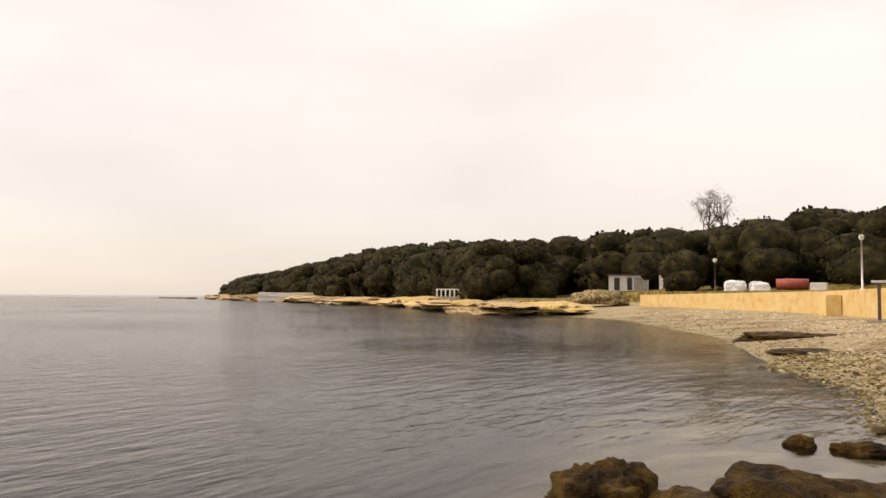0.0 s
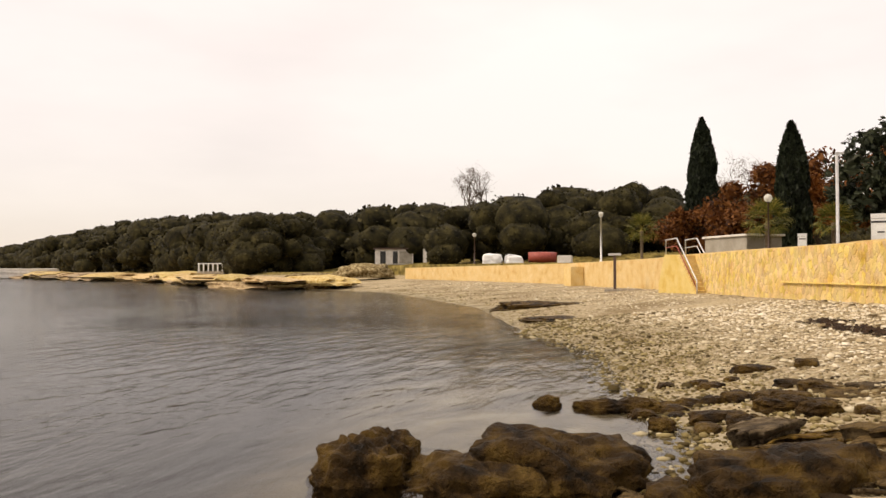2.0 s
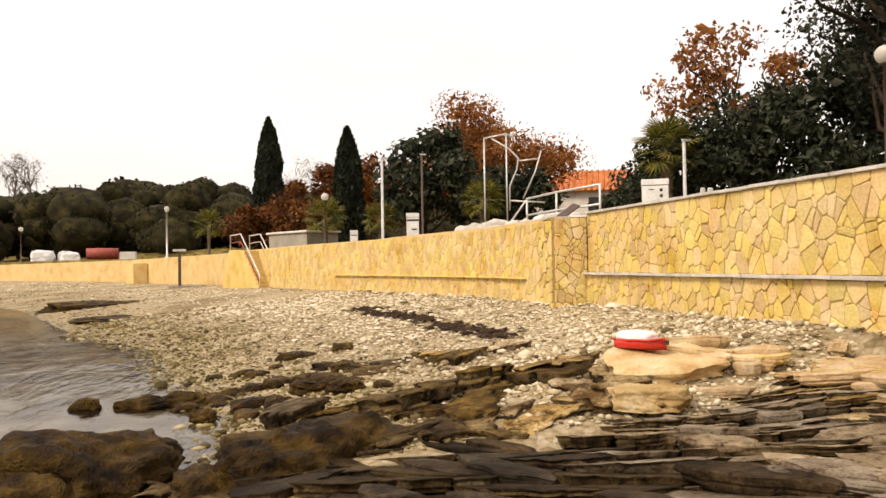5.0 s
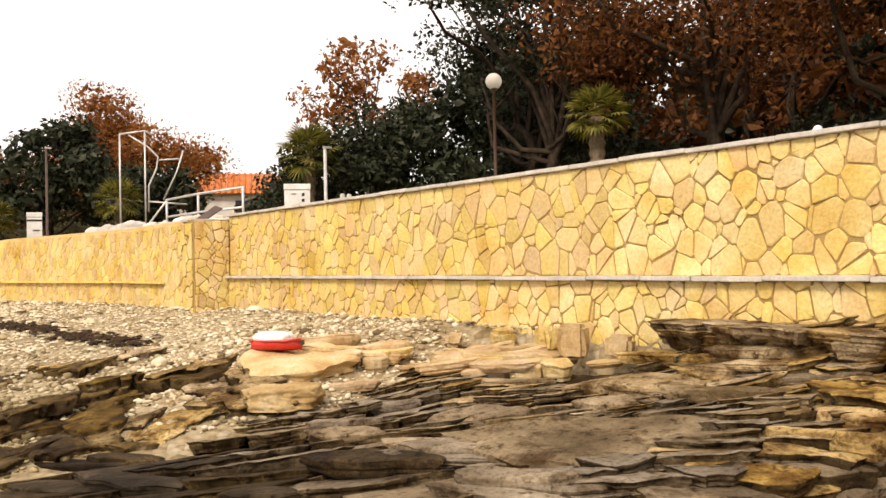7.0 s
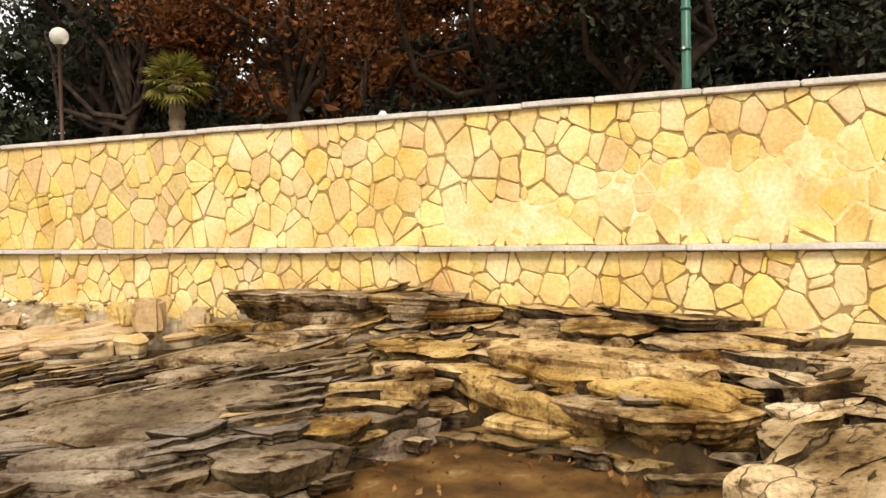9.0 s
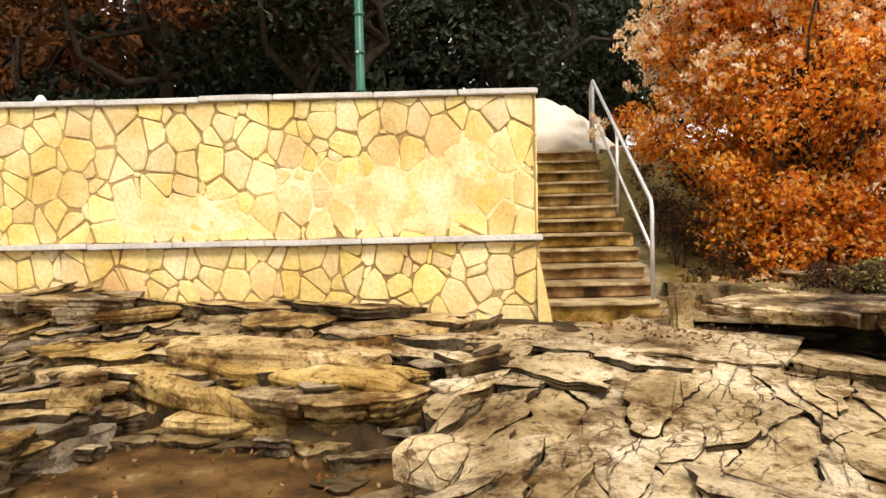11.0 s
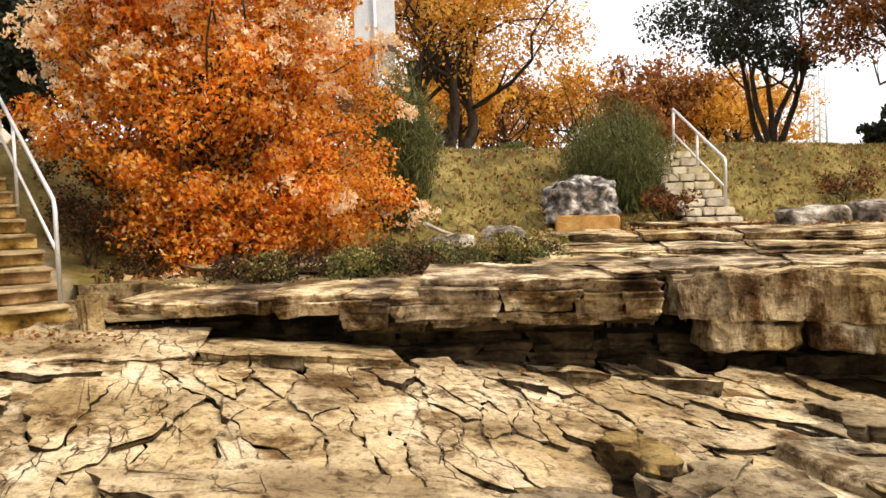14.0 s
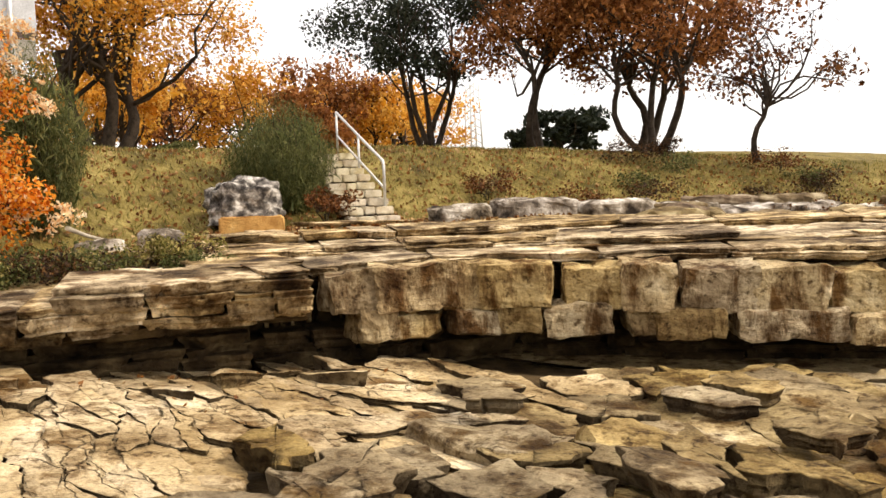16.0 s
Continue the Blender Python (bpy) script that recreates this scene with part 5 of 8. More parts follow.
# ---- stone steps by the wall ----
N_STEP, RISE, RUN = 12, 0.160, 0.33
steps = thing("stone_steps", 7.9, -1.58, 0.98, "worn brown stone steps climbing beside the sea wall", "steps")
for i in range(N_STEP):
    z = 1.14 + i * RISE - 0.98
    right = 1.2 if i < 5 else 1.16
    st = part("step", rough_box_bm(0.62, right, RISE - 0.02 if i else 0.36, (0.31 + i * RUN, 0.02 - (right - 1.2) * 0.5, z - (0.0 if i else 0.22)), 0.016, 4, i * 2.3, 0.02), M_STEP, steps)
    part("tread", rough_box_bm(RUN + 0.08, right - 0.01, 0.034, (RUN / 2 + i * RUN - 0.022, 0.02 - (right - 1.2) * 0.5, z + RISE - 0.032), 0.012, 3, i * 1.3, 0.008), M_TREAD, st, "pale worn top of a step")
bottom_slab = part("bottom_slab", rough_box_bm(0.55, 1.35, 0.14, (-0.05, 0.0, -0.02), 0.03, 4, 3.0, 0.03), M_TREAD, steps, "rough pale slab under the lowest step")
bm = bmesh.new()
_p = [(7.64, -0.94, 0.8), (7.64, -1.13, 0.8), (7.70, -1.06, 1.25), (7.79, -0.965, 1.75), (7.79, -0.94, 1.75)]
_a = [bm.verts.new(v) for v in _p]
_b = [bm.verts.new((8.15, y, z)) for x, y, z in _p]
bm.faces.new(_a)
bm.faces.new(_b[::-1])
for i in range(5):
    bm.faces.new((_a[i], _b[i], _b[(i + 1) % 5], _a[(i + 1) % 5]))
bmesh.ops.recalc_face_normals(bm, faces=bm.faces[:])
corner_flare = part("wall_corner_flare", bm, M_STONE_FAR, None)
tagged(corner_flare, "sloping plastered foot at the end of the wall", "wall", kind="structure")


def handrail(name, foot, top, height, label, posts, low, r=0.024, loop=True):
    """A bent tube rail on posts from the foot of the steps to their head."""
    a, b = Vector(foot), Vector(top)
    rail = thing(name, *foot, label, "handrail")
    up = Vector((0, 0, height))
    d = b - a
    pts = [a + up * 0.0, a + up * 0.92, a + up + d * 0.012, a + d * 0.5 + up, b + up]
    if loop:
        flat = Vector((d.x, d.y, 0)).normalized()
        pts += [b + up * 0.97 + flat * 0.14, b + up * 0.86 + flat * 0.24, b + up * 0.1 + flat * 0.26]
    part("top_rail", tube_bm([p - a for p in pts], r, 10), M_STEEL, rail)
    part("middle_rail", tube_bm([up * low, d + up * low], r * 0.8, 8), M_STEEL, rail)
    for f in posts:
        part("post", tube_bm([d * f - Vector((0, 0, 0.05)), d * f + up], r * 0.9, 8), M_STEEL, rail)
    return rail


handrail("handrail", (7.98, -2.10, 1.30), (11.75, -2.12, 3.10), 0.97, "bent galvanised tube handrail on the stone steps", (0.5, 1.0), 0.50, 0.022)

# ---- second, narrower flight up the bank ----
S2 = Vector((8.25, -13.1, 1.36))
steps2 = thing("stone_steps", *S2, "cream stone steps climbing the grass bank", "steps", turn=-35)
rnd = random.Random(19)
for i in range(10):
    # dark packing colours in the shade behind and between the blocks
    st = part("step", rough_box_bm(0.42, 0.94, 0.20 + i * 0.165, (0.26 + i * 0.345, 0, -0.1), 0.02, 4, 40 + i * 1.9, 0.02), M_EDGE, steps2, "packing behind the blocks, coloured dark as shade")
    y = -0.52
    while y < 0.45:
        w = min(rnd.uniform(0.22, 0.46), 0.54 - y)
        part("block", rough_box_bm(0.36, w - 0.025, 0.15, (0.16 + i * 0.345 + rnd.uniform(-0.03, 0.03), y + w / 2, i * 0.165 + rnd.uniform(-0.012, 0.012)), 0.014, 2, 60 + i * 3 + y, 0.02), M_STEP2, st)
        y += w
_d2 = Vector((math.cos(radians(-35)), math.sin(radians(-35)), 0))
_n2 = Vector((_d2.y, -_d2.x, 0))
_f = S2 + _d2 * 0.95 + _n2 * 0.42 + Vector((0, 0, 0.44))
_t = S2 + _d2 * 4.0 + _n2 * 0.42 + Vector((0, 0, 1.70))
handrail("handrail", _f, _t, 0.93, "weathered tube handrail on the bank steps", (0.5, 1.0), 0.42, 0.03, False)

# ---- stones lying about ----


def stone(name, x, y, z, sx, sy, sz, seed, material, label, turn=0.0, tilt=(0, 0), group="", bumps=0.22, layers=0.0, detail=4, square=0.5):
    ob = part(name, boulder_bm(sx, sy, sz, seed, bumps, layers, detail, square), material, None)
    for p in ob.data.polygons:
        p.use_smooth = detail > 3 and not layers
    ob.matrix_world = pose(x, y, z + 0.35 * sz, tilt[0], tilt[1], turn)
    return tagged(ob, label, "rock", group)


stone("boulder", 9.95, -11.25, 1.66, 0.66, 0.60, 0.54, 1.4, M_GREYROCK, "grey lichen-spotted boulder resting on a cut stone", 40, bumps=0.26, detail=5, square=0.45)
blk = part("cut_stone", rough_box_bm(1.05, 0.55, 0.30, (0, 0, 0), 0.03, 4, 6.0, 0.03), M_ORANGEROCK, None)
blk.matrix_world = pose(9.25, -10.70, 1.50, 2, 0, 42)
tagged(blk, "ochre cut stone block below the grey boulder", "stone")
stone("boulder", 8.75, -8.35, 1.42, 0.30, 0.26, 0.24, 2.0, M_WHITEROCK, "small grey boulder at the foot of the bank")
stone("boulder", 8.1, -6.9, 1.40, 0.34, 0.24, 0.22, 2.6, M_WHITEROCK, "grey stone half hidden in the grass")
stick = part("driftwood", tube_bm([(0, 0, 0), (0.45, 0.05, -0.12), (0.95, 0.02, -0.24), (1.4, 0.1, -0.38)], 0.030, 8, 0.016), M_WOOD, None)
stick.matrix_world = pose(8.3, -6.6, 1.86, 0, 0, -70)
tagged(stick, "bleached driftwood branch leaning on the bank", "branch")
rnd = random.Random(11)
for k, (x, y, w, h) in enumerate(((7.3, -14.4, 0.95, 0.50), (6.35, -15.7, 1.55, 0.62), (5.05, -17.0, 1.5, 0.58), (4.0, -18.4, 1.25, 0.50), (2.9, -19.4, 1.5, 0.44), (1.7, -20.4, 1.2, 0.5), (0.3, -21.3, 1.6, 0.45), (-1.4, -22.0, 1.4, 0.5))):
    b = part("limestone_block", worn_block_bm(w * 1.12, 0.8, h, 0.10, 0.07, 20.0 + k * 3), M_WHITEROCK, None)
    b.matrix_world = pose(x, y, 1.30 - 0.05 * k, rnd.uniform(-5, 5), rnd.uniform(-4, 4), 50 + rnd.uniform(-12, 12))
    tagged(b, "white and grey weathered rock edging the grass bank", "rock", "rocks along the bank")
rnd = random.Random(17)
for k in range(26):
    f = rnd.random()
    x, y = 0.5 + rnd.uniform(-3.5, 3.2), -14.5 + rnd.uniform(-4.0, 3.2)
    sz = rnd.uniform(0.10, 0.30)
    stone("loose_rock", x, y, float(rock_height(np.array([x]), np.array([y]))[0]) - 0.06, sz * rnd.uniform(1.4, 2.6), sz * rnd.uniform(1.2, 2.0), sz, 30 + k, M_BLOCK, "broken brown limestone lying on the shelf", rnd.uniform(0, 180), group="broken rocks on the shelf", layers=0.1, detail=3)

for k in range(16):
    x, y = rnd.uniform(-4.5, 4.0), rnd.uniform(-22, -16.5)
    z = float(np.maximum(land(x, y), rock_base(np.array([x]), np.array([y]))[0]))
    slab(x, y, z - 0.05, rnd.uniform(1.0, 2.6), rnd.uniform(0.6, 1.3), rnd.uniform(0.15, 0.4), 35 + rnd.gauss(0, 14), 760 + k, (rnd.uniform(-4, 4), rnd.uniform(-4, 4)), "brown weathered rock at the foot of the bank", M_BLOCK)
# rocks in the shallows
stone("sea_rock", -3.80, 8.85, -0.32, 0.54, 0.48, 0.54, 41.0, M_WETROCK, "brown algae-covered rock standing in the shallows", 20, bumps=0.30, detail=5, square=0.25)
stone("sea_rock", -3.70, 9.35, -0.3, 0.44, 0.40, 0.53, 45.0, M_WETROCK, "brown algae-covered rock standing in the shallows", 60, bumps=0.30, detail=5, square=0.25)
stone("sea_rock", -1.72, 9.6, -0.45, 1.08, 0.80, 0.66, 42.0, M_WETROCK, "broad brown rock coated with algae in the shallows", -12, bumps=0.28, detail=5, square=0.22)
stone("sea_rock", -2.45, 9.1, -0.42, 0.98, 0.78, 0.52, 42.6, M_WETROCK, "broad brown rock coated with algae in the shallows", 12, bumps=0.28, detail=5, square=0.22)
stone("sea_rock", -0.42, 8.75, -0.25, 0.36, 0.40, 0.34, 43.0, M_WETROCK, "small brown rock at the water's edge", bumps=0.26, square=0.2)
stone("sea_rock", 0.75, 9.1, -0.2, 1.05, 0.70, 0.50, 44.0, M_WETROCK, "brown rock at the edge of the shelf", 30, bumps=0.28, detail=5)
# weedy beds breaking through the shingle
M_WEEDBED = bedrock("weedy_limestone", [(0.30, (0.022, 0.013, 0.005)), (0.45, (0.080, 0.050, 0.017)), (0.58, (0.165, 0.110, 0.042)), (0.72, (0.34, 0.26, 0.13))], (0.3, 0.22, 0.12), 0.45, 1.8, 0.3, vary=0.5)


def along_line(ax, ay, bx, by, wide):
    def test(x, y):
        k = min(1.0, max(0.0, ((x - ax) * (bx - ax) + (y - ay) * (by - ay)) / ((bx - ax) ** 2 + (by - ay) ** 2)))
        return math.hypot(x - ax - k * (bx - ax), y - ay - k * (by - ay)) < wide * (0.75 + 0.9 * float(lattice(x * 0.9, y * 0.9, 77)))
    return test


on_shingle = lambda lift: (lambda x, y: np.maximum(land(x, y), -0.1) + lift)
weedy = lambda x, y, rs: M_WEEDBED if x + rs.uniform(-1.2, 1.2) < 3.4 else M_BROWNBED
for k, (line, turn, seed, lift, thick) in enumerate((((0.2, 10.6, 4.5, 9.5, 0.62), -14, 101, 0.03, 0.26), ((0.6, 10.9, 4.2, 9.9, 0.42), -20, 103, 0.14, 0.16), ((2.2, 13.9, 5.0, 12.9, 0.52), -20, 105, 0.05, 0.20), ((-0.1, 9.0, 3.8, 8.6, 0.55), -8, 107, 0.06, 0.24))):
    plate_bed(rock_shelf_north, along_line(*line), (-1.5, 6.5, 8.0, 15.0), turn, 0.75, 0.42, seed, 0.03, lift, thick, 0.0, weedy, lambda x, y: 0.8, 1.0, 0.10, 0.11, 0.045, 0.4, 0.3, on_shingle(0.0))
for k, (x, y, sx, sy) in enumerate(((1.1, 13.2, 0.42, 0.30), (1.5, 12.6, 0.30, 0.26), (0.5, 12.2, 0.26, 0.2))):
    stone("shore_rock", x, y, float(land(x, y)) - 0.1, sx, sy, 0.2, 150 + k, M_WETROCK, "golden weed-covered rock at the edge of the shingle", 20 * k, group="weedy rocks at the waterline", layers=0.1, detail=5)
OCHRE = "broken ochre limestone between the shingle and the shelf"
slab(5.07, 9.42, 0.79, 1.75, 1.5, 0.24, -32, 701, (10, -2), "tilted ochre rock slab under the red boat", M_RUBBLE)
stone("shore_rock", 4.38, 8.55, 0.57, 0.44, 0.34, 0.19, 702, M_RUBBLE, "pale rounded rock on the shingle", -25, bumps=0.2, detail=5)
rnd = random.Random(71)
for k in range(34):
    f = rnd.random()
    x, y = 5.6 + 2.0 * f + rnd.uniform(-0.5, 0.3), 9.6 - 3.0 * f + rnd.uniform(-0.9, 0.7)
    if x > 7.45:
        continue
    z = float(np.maximum(rock_base(np.array([x]), np.array([y]))[0], land(x, y)))
    slab(x, y, z - 0.04 + rnd.uniform(-0.04, 0.05), rnd.uniform(0.35, 1.2), rnd.uniform(0.25, 0.6), rnd.uniform(0.08, 0.22), -48 + rnd.gauss(0, 22), 710 + k, (rnd.uniform(-6, 6), rnd.uniform(-8, 4)), OCHRE, M_RUBBLE)
for k, (x, y, w, h) in enumerate(((7.45, 7.3, 0.30, 0.36), (7.35, 6.75, 0.34, 0.42), (7.5, 8.2, 0.30, 0.26), (7.5, 6.2, 0.3, 0.3), (7.2, 8.9, 0.26, 0.2))):
    b = part("rubble_stone", rough_box_bm(w, w * 0.9, h, (0, 0, 0), 0.05, 3, 70 + k * 2.0, 0.05), M_RUBBLE, None)
    b.matrix_world = pose(x, y, 1.0, 4 * k - 8, 5 - 3 * k, 37 * k)
    tagged(b, "loose pale rubble stone against the wall foot", "stone", "rubble by the wall")
rnd = random.Random(23)
for k in range(34):
    x, y = rnd.uniform(-1.6, 2.2), rnd.uniform(12.0, 17.0)
    if x < np.interp(y, SHORE_Y, SHORE_X) - 0.8:
        continue
    sz = rnd.uniform(0.05, 0.15)
    stone("shore_rock", x, y, float(land(x, y)) - 0.05, sz * rnd.uniform(1.4, 3.2), sz * rnd.uniform(1.2, 1.8), sz, 90 + k, M_WETROCK, "low weed-covered rock at the waterline", rnd.uniform(0, 180), group="weedy rocks at the waterline", detail=3)
for k, (x, y, sx, sy) in enumerate(((-2.5, 14.25, 0.24, 0.16), (-1.55, 14.1, 0.46, 0.2), (-0.95, 14.2, 0.52, 0.24), (-0.2, 14.4, 0.55, 0.26), (1.15, 13.7, 0.62, 0.40), (-0.6, 12.6, 0.2, 0.16))):
    stone("shore_rock", x, y, -0.08, sx, sy, 0.17, 130 + k, M_WETROCK, "low yellow-brown weedy rock at the waterline", -8 * k, group="weedy rocks at the waterline", bumps=0.32, detail=5, square=0.2)
stone("reef_slab", -6.9, 44.9, -0.12, 3.1, 1.3, 0.52, 61.0, M_WETROCK, "dark flat reef slab at the water's edge", -6, layers=0.1, detail=5)
stone("reef_slab", -4.6, 35.5, -0.20, 2.4, 1.9, 0.40, 62.0, M_WETROCK, "dark weedy reef just above the water", 10, layers=0.1, detail=5)

# ---- dried seaweed along the beach ----
rnd = random.Random(31)
wv, wf = [], []
for k in range(420):
    f = rnd.random()
    if noise.noise(Vector((f * 9.0, 3.3, 0))) < -0.12 and rnd.random() < 0.8:
        continue
    x = np.interp(f, [0, 0.5, 1], [3.2, 4.1, 4.6]) + rnd.gauss(0, 0.16) + 0.3 * noise.noise(Vector((f * 6.0, 1.0, 0)))
    y = np.interp(f, [0, 0.5, 1], [25.0, 19.5, 14.6]) + rnd.gauss(0, 0.3)
    z = float(land(x, y)) + 0.045
    r, a = rnd.uniform(0.05, 0.15), rnd.uniform(0, 6.3)
    b = len(wv)
    for j in range(6):
        q = a + j * math.pi / 3
        wv.append((x + r * math.cos(q) * rnd.uniform(0.5, 1.3), y + r * math.sin(q) * rnd.uniform(0.5, 1.3), z + rnd.uniform(-0.02, 0.02)))
    wv.append((x, y, z + rnd.uniform(0.015, 0.05)))
    wf += [(b + j, b + (j + 1) % 6, b + 6) for j in range(6)]
tagged(mesh_object("seaweed", wv, wf, M_WEED), "dark strip of dried seaweed washed up on shingle", "seaweed", kind="stuff")

# ---- small red boat with a white cover ----
boat = thing("toy_boat", 4.94, 9.74, 1.06, "small red plastic boat with a white cover on a rock", "boat", turn=-62)
bm = bmesh.new()
_rows = []
for i in range(9):
    f = i / 8
    w = 0.21 * (1 - abs(f * 2 - 0.9) ** 3 * 0.75)
    x = -0.45 + 0.9 * f
    _rows.append([bm.verts.new((x, s * w * k, z + 0.05 * f * f)) for s, k, z in ((-1, 1.0, 0.17), (-1, 0.82, 0.05), (0, 0, 0.0), (1, 0.82, 0.05), (1, 1.0, 0.17))])
for a, b in zip(_rows, _rows[1:]):
    for j in range(4):
        bm.faces.new((a[j], b[j], b[j + 1], a[j + 1])).smooth = True
    bm.faces.new((a[4], b[4], b[0], a[0]))
bm.faces.new(_rows[0][::-1])
bm.faces.new(_rows[-1])
part("hull", bm, M_RED, boat)
part("cover", boulder_bm(0.33, 0.19, 0.115, 5.0, 0.06), M_WHITE, boat, "domed white cover").matrix_world = pose(4.94, 9.74, 1.06, 0, 0, -62) @ pose(-0.08, 0, 0.205)
part("gunwale", tube_bm([(-0.44, -0.12, 0.175), (-0.1, -0.215, 0.18), (0.25, -0.19, 0.19), (0.46, -0.06, 0.22)], 0.016, 8), M_RED, boat)
part("bow_fitting", rough_box_bm(0.07, 0.07, 0.07, (0.44, 0, 0.12), 0.004, 1, 1.0, 0.01), M_DARKSTEEL, boat)
boat.scale = (0.84, 0.84, 0.84)

# ---- on and behind the wall ----
heap = part("sand_mound", boulder_bm(1.75, 1.5, 0.95, 14.0, 0.12, 0, 5, 0.0), M_SAND, None)
heap.matrix_world = pose(14.0, -1.3, 3.12)
for p in heap.data.polygons:
    p.use_smooth = True
tagged(heap, "heap of pale building sand at the head of the steps", "sand heap")


def lamp(x, y, z, height, label, r=0.16, pole_r=0.035, dark=True, group=""):
    ob = thing("street_lamp", x, y, z, label, "lamp", group)
    part("pole", turned_bm([(pole_r * 2.2, 0), (pole_r * 2.2, 0.25), (pole_r, 0.32), (pole_r * 0.9, height - r * 1.2), (pole_r * 1.5, height - r * 1.15), (pole_r * 1.8, height - r * 0.92)], 12), M_DARKSTEEL if dark else M_STEEL, ob)
    prof = [(r * math.sin(a), height - r * math.cos(a)) for a in np.linspace(0.35, math.pi - 0.02, 14)]
    part("globe", turned_bm(prof, 20), M_GLOBE, ob, "milky glass globe")
    part("collar", turned_bm([(r * 0.42, height - r * 1.06), (r * 0.48, height - r * 0.98), (r * 0.40, height - r * 0.88)], 16), M_BLACK, ob)
    return ob


lamp(10.88, 12.06, 3.05, 2.70, "globe lamp on a brown post behind the wall", 0.165, 0.035)
lamp(-7.56, 86.9, 3.1, 5.15, "tall pale lamp post with a globe", 0.26, 0.10, False)
lamp(-26.0, 107.2, 3.2, 4.0, "pale lamp post with a globe by the trees", 0.28, 0.07, True)
lamp(4.5, 46.8, 3.05, 3.1, "globe lamp on a dark post", 0.22, 0.04)
lamp(-29.5, 140, 5.2, 3.0, "globe lamp on a dark post", 0.3, 0.06)
pole = thing("green_pole", 10.68, 1.1, 3.05, "tall green painted steel pole behind the wall", "pole")
part("shaft", turned_bm([(0.11, 0), (0.11, 0.04), (0.062, 0.05), (0.055, 2.6), (0.048, 4.5)], 14), M_GREENPAINT, pole)
for k in range(4):
    part("collar", turned_bm([(0.068, 0.78 + 0.5 * k), (0.072, 0.80 + 0.5 * k), (0.068, 0.82 + 0.5 * k)], 14), M_GREENPAINT, pole)
part("bolt", tube_bm([(-0.09, 0.02, 1.3), (-0.05, 0.02, 1.3)], 0.018, 8), M_STEEL, pole)


def sign_box(x, y, z, w, d, h, label, turn, bars):
    ob = thing("info_board", x, y, z, label, "sign", turn=turn)
    part("cabinet", box_bm(w, d, h * 0.86, (0, 0, 0.0), 0.01), M_WHITE, ob)
    part("header", box_bm(w * 1.04, d * 1.1, h * 0.13, (0, 0, h * 0.87), 0.01), M_WHITE, ob)
    for bx, bz, bw, bh in bars:
        part("marking", box_bm(bw, 0.008, bh, (bx, -d / 2 - 0.004, bz)), M_BLACK, ob, "dark printed mark")
    return ob


sign_box(9.58, 17.9, 3.05, 0.62, 0.22, 1.12, "white cabinet sign with dark symbols behind the wall", -28,
         ((0.14, 0.82, 0.07, 0.07), (0.14, 0.68, 0.07, 0.07), (-0.08, 0.86, 0.12, 0.02), (0.0, 1.03, 0.44, 0.035)))
sign_box(6.62, 32.4, 3.0, 0.50, 0.2, 1.3, "white information pillar behind the wall", -12, ((0.0, 0.97, 0.48, 0.07), (0.06, 0.62, 0.22, 0.05)))
sign_box(5.84, 44.6, 3.05, 0.42, 0.2, 1.1, "small grey notice board on legs", -8, ((0.0, 0.8, 0.3, 0.05),))
for x, y, h, r, lab in ((10.55, 18.2, 2.15, 0.045, "slim pale steel post behind the wall"), (6.9, 41.4, 4.65, 0.075, "tall pale steel mast behind the wall"), (7.9, 36.4, 4.2, 0.05, "tall dark pole among the trees")):
    ob = thing("post", x, y, 3.0, lab, "post")
    part("shaft", turned_bm([(r * 1.8, 0), (r * 1.8, 0.03), (r, 0.04), (r * 0.9, h)], 12), M_STEEL if "pale" in lab else M_DARKSTEEL, ob)
    part("cap", box_bm(r * 5, r * 2, r * 1.2, (r * 1.5, 0, h), 0.005), M_STEEL, ob)
for k in range(2):
    ob = part("bollard", box_bm(0.12, 0.08, 0.95, (0, 0, 0), 0.02), M_WHITE, None)
    ob.matrix_world = pose(10.98 + 0.2 * k, 18.1, 3.05)
    tagged(ob, "small white marker post behind the wall", "post", "white marker posts")
bin_ob = part("white_urn", turned_bm([(0.05, 0), (0.13, 0.02), (0.16, 0.30), (0.15, 0.85), (0.10, 1.02), (0.11, 1.10), (0.04, 1.2)], 14), M_WHITE, None)
bin_ob.matrix_world = pose(12.92, 6.57, 3.05)
tagged(bin_ob, "white bin standing behind the wall", "bin")
rnd = random.Random(41)
for k in range(7):
    ob = part("pot" if k % 2 else "white_stone", boulder_bm(rnd.uniform(0.16, 0.3), 0.2, rnd.uniform(0.25, 0.5), 200 + k, 0.2, 0, 3), M_ROOF if k in (3, 5) else M_PLASTER, None)
    ob.matrix_world = pose(13.6 + 0.34 * k, 15.2 - 0.45 * k, 3.75)
    plinth = part("plinth", box_bm(0.4, 0.4, 0.62, (0, 0, 0), 0.02), M_CONCRETE, None)
    plinth.matrix_world = pose(13.6 + 0.34 * k, 15.2 - 0.45 * k, 3.04)
    tagged(ob, "pale or terracotta garden ornament on a plinth", "ornament", "garden ornaments")
    tagged(plinth, "low concrete plinth in the garden", "plinth", "garden plinths")

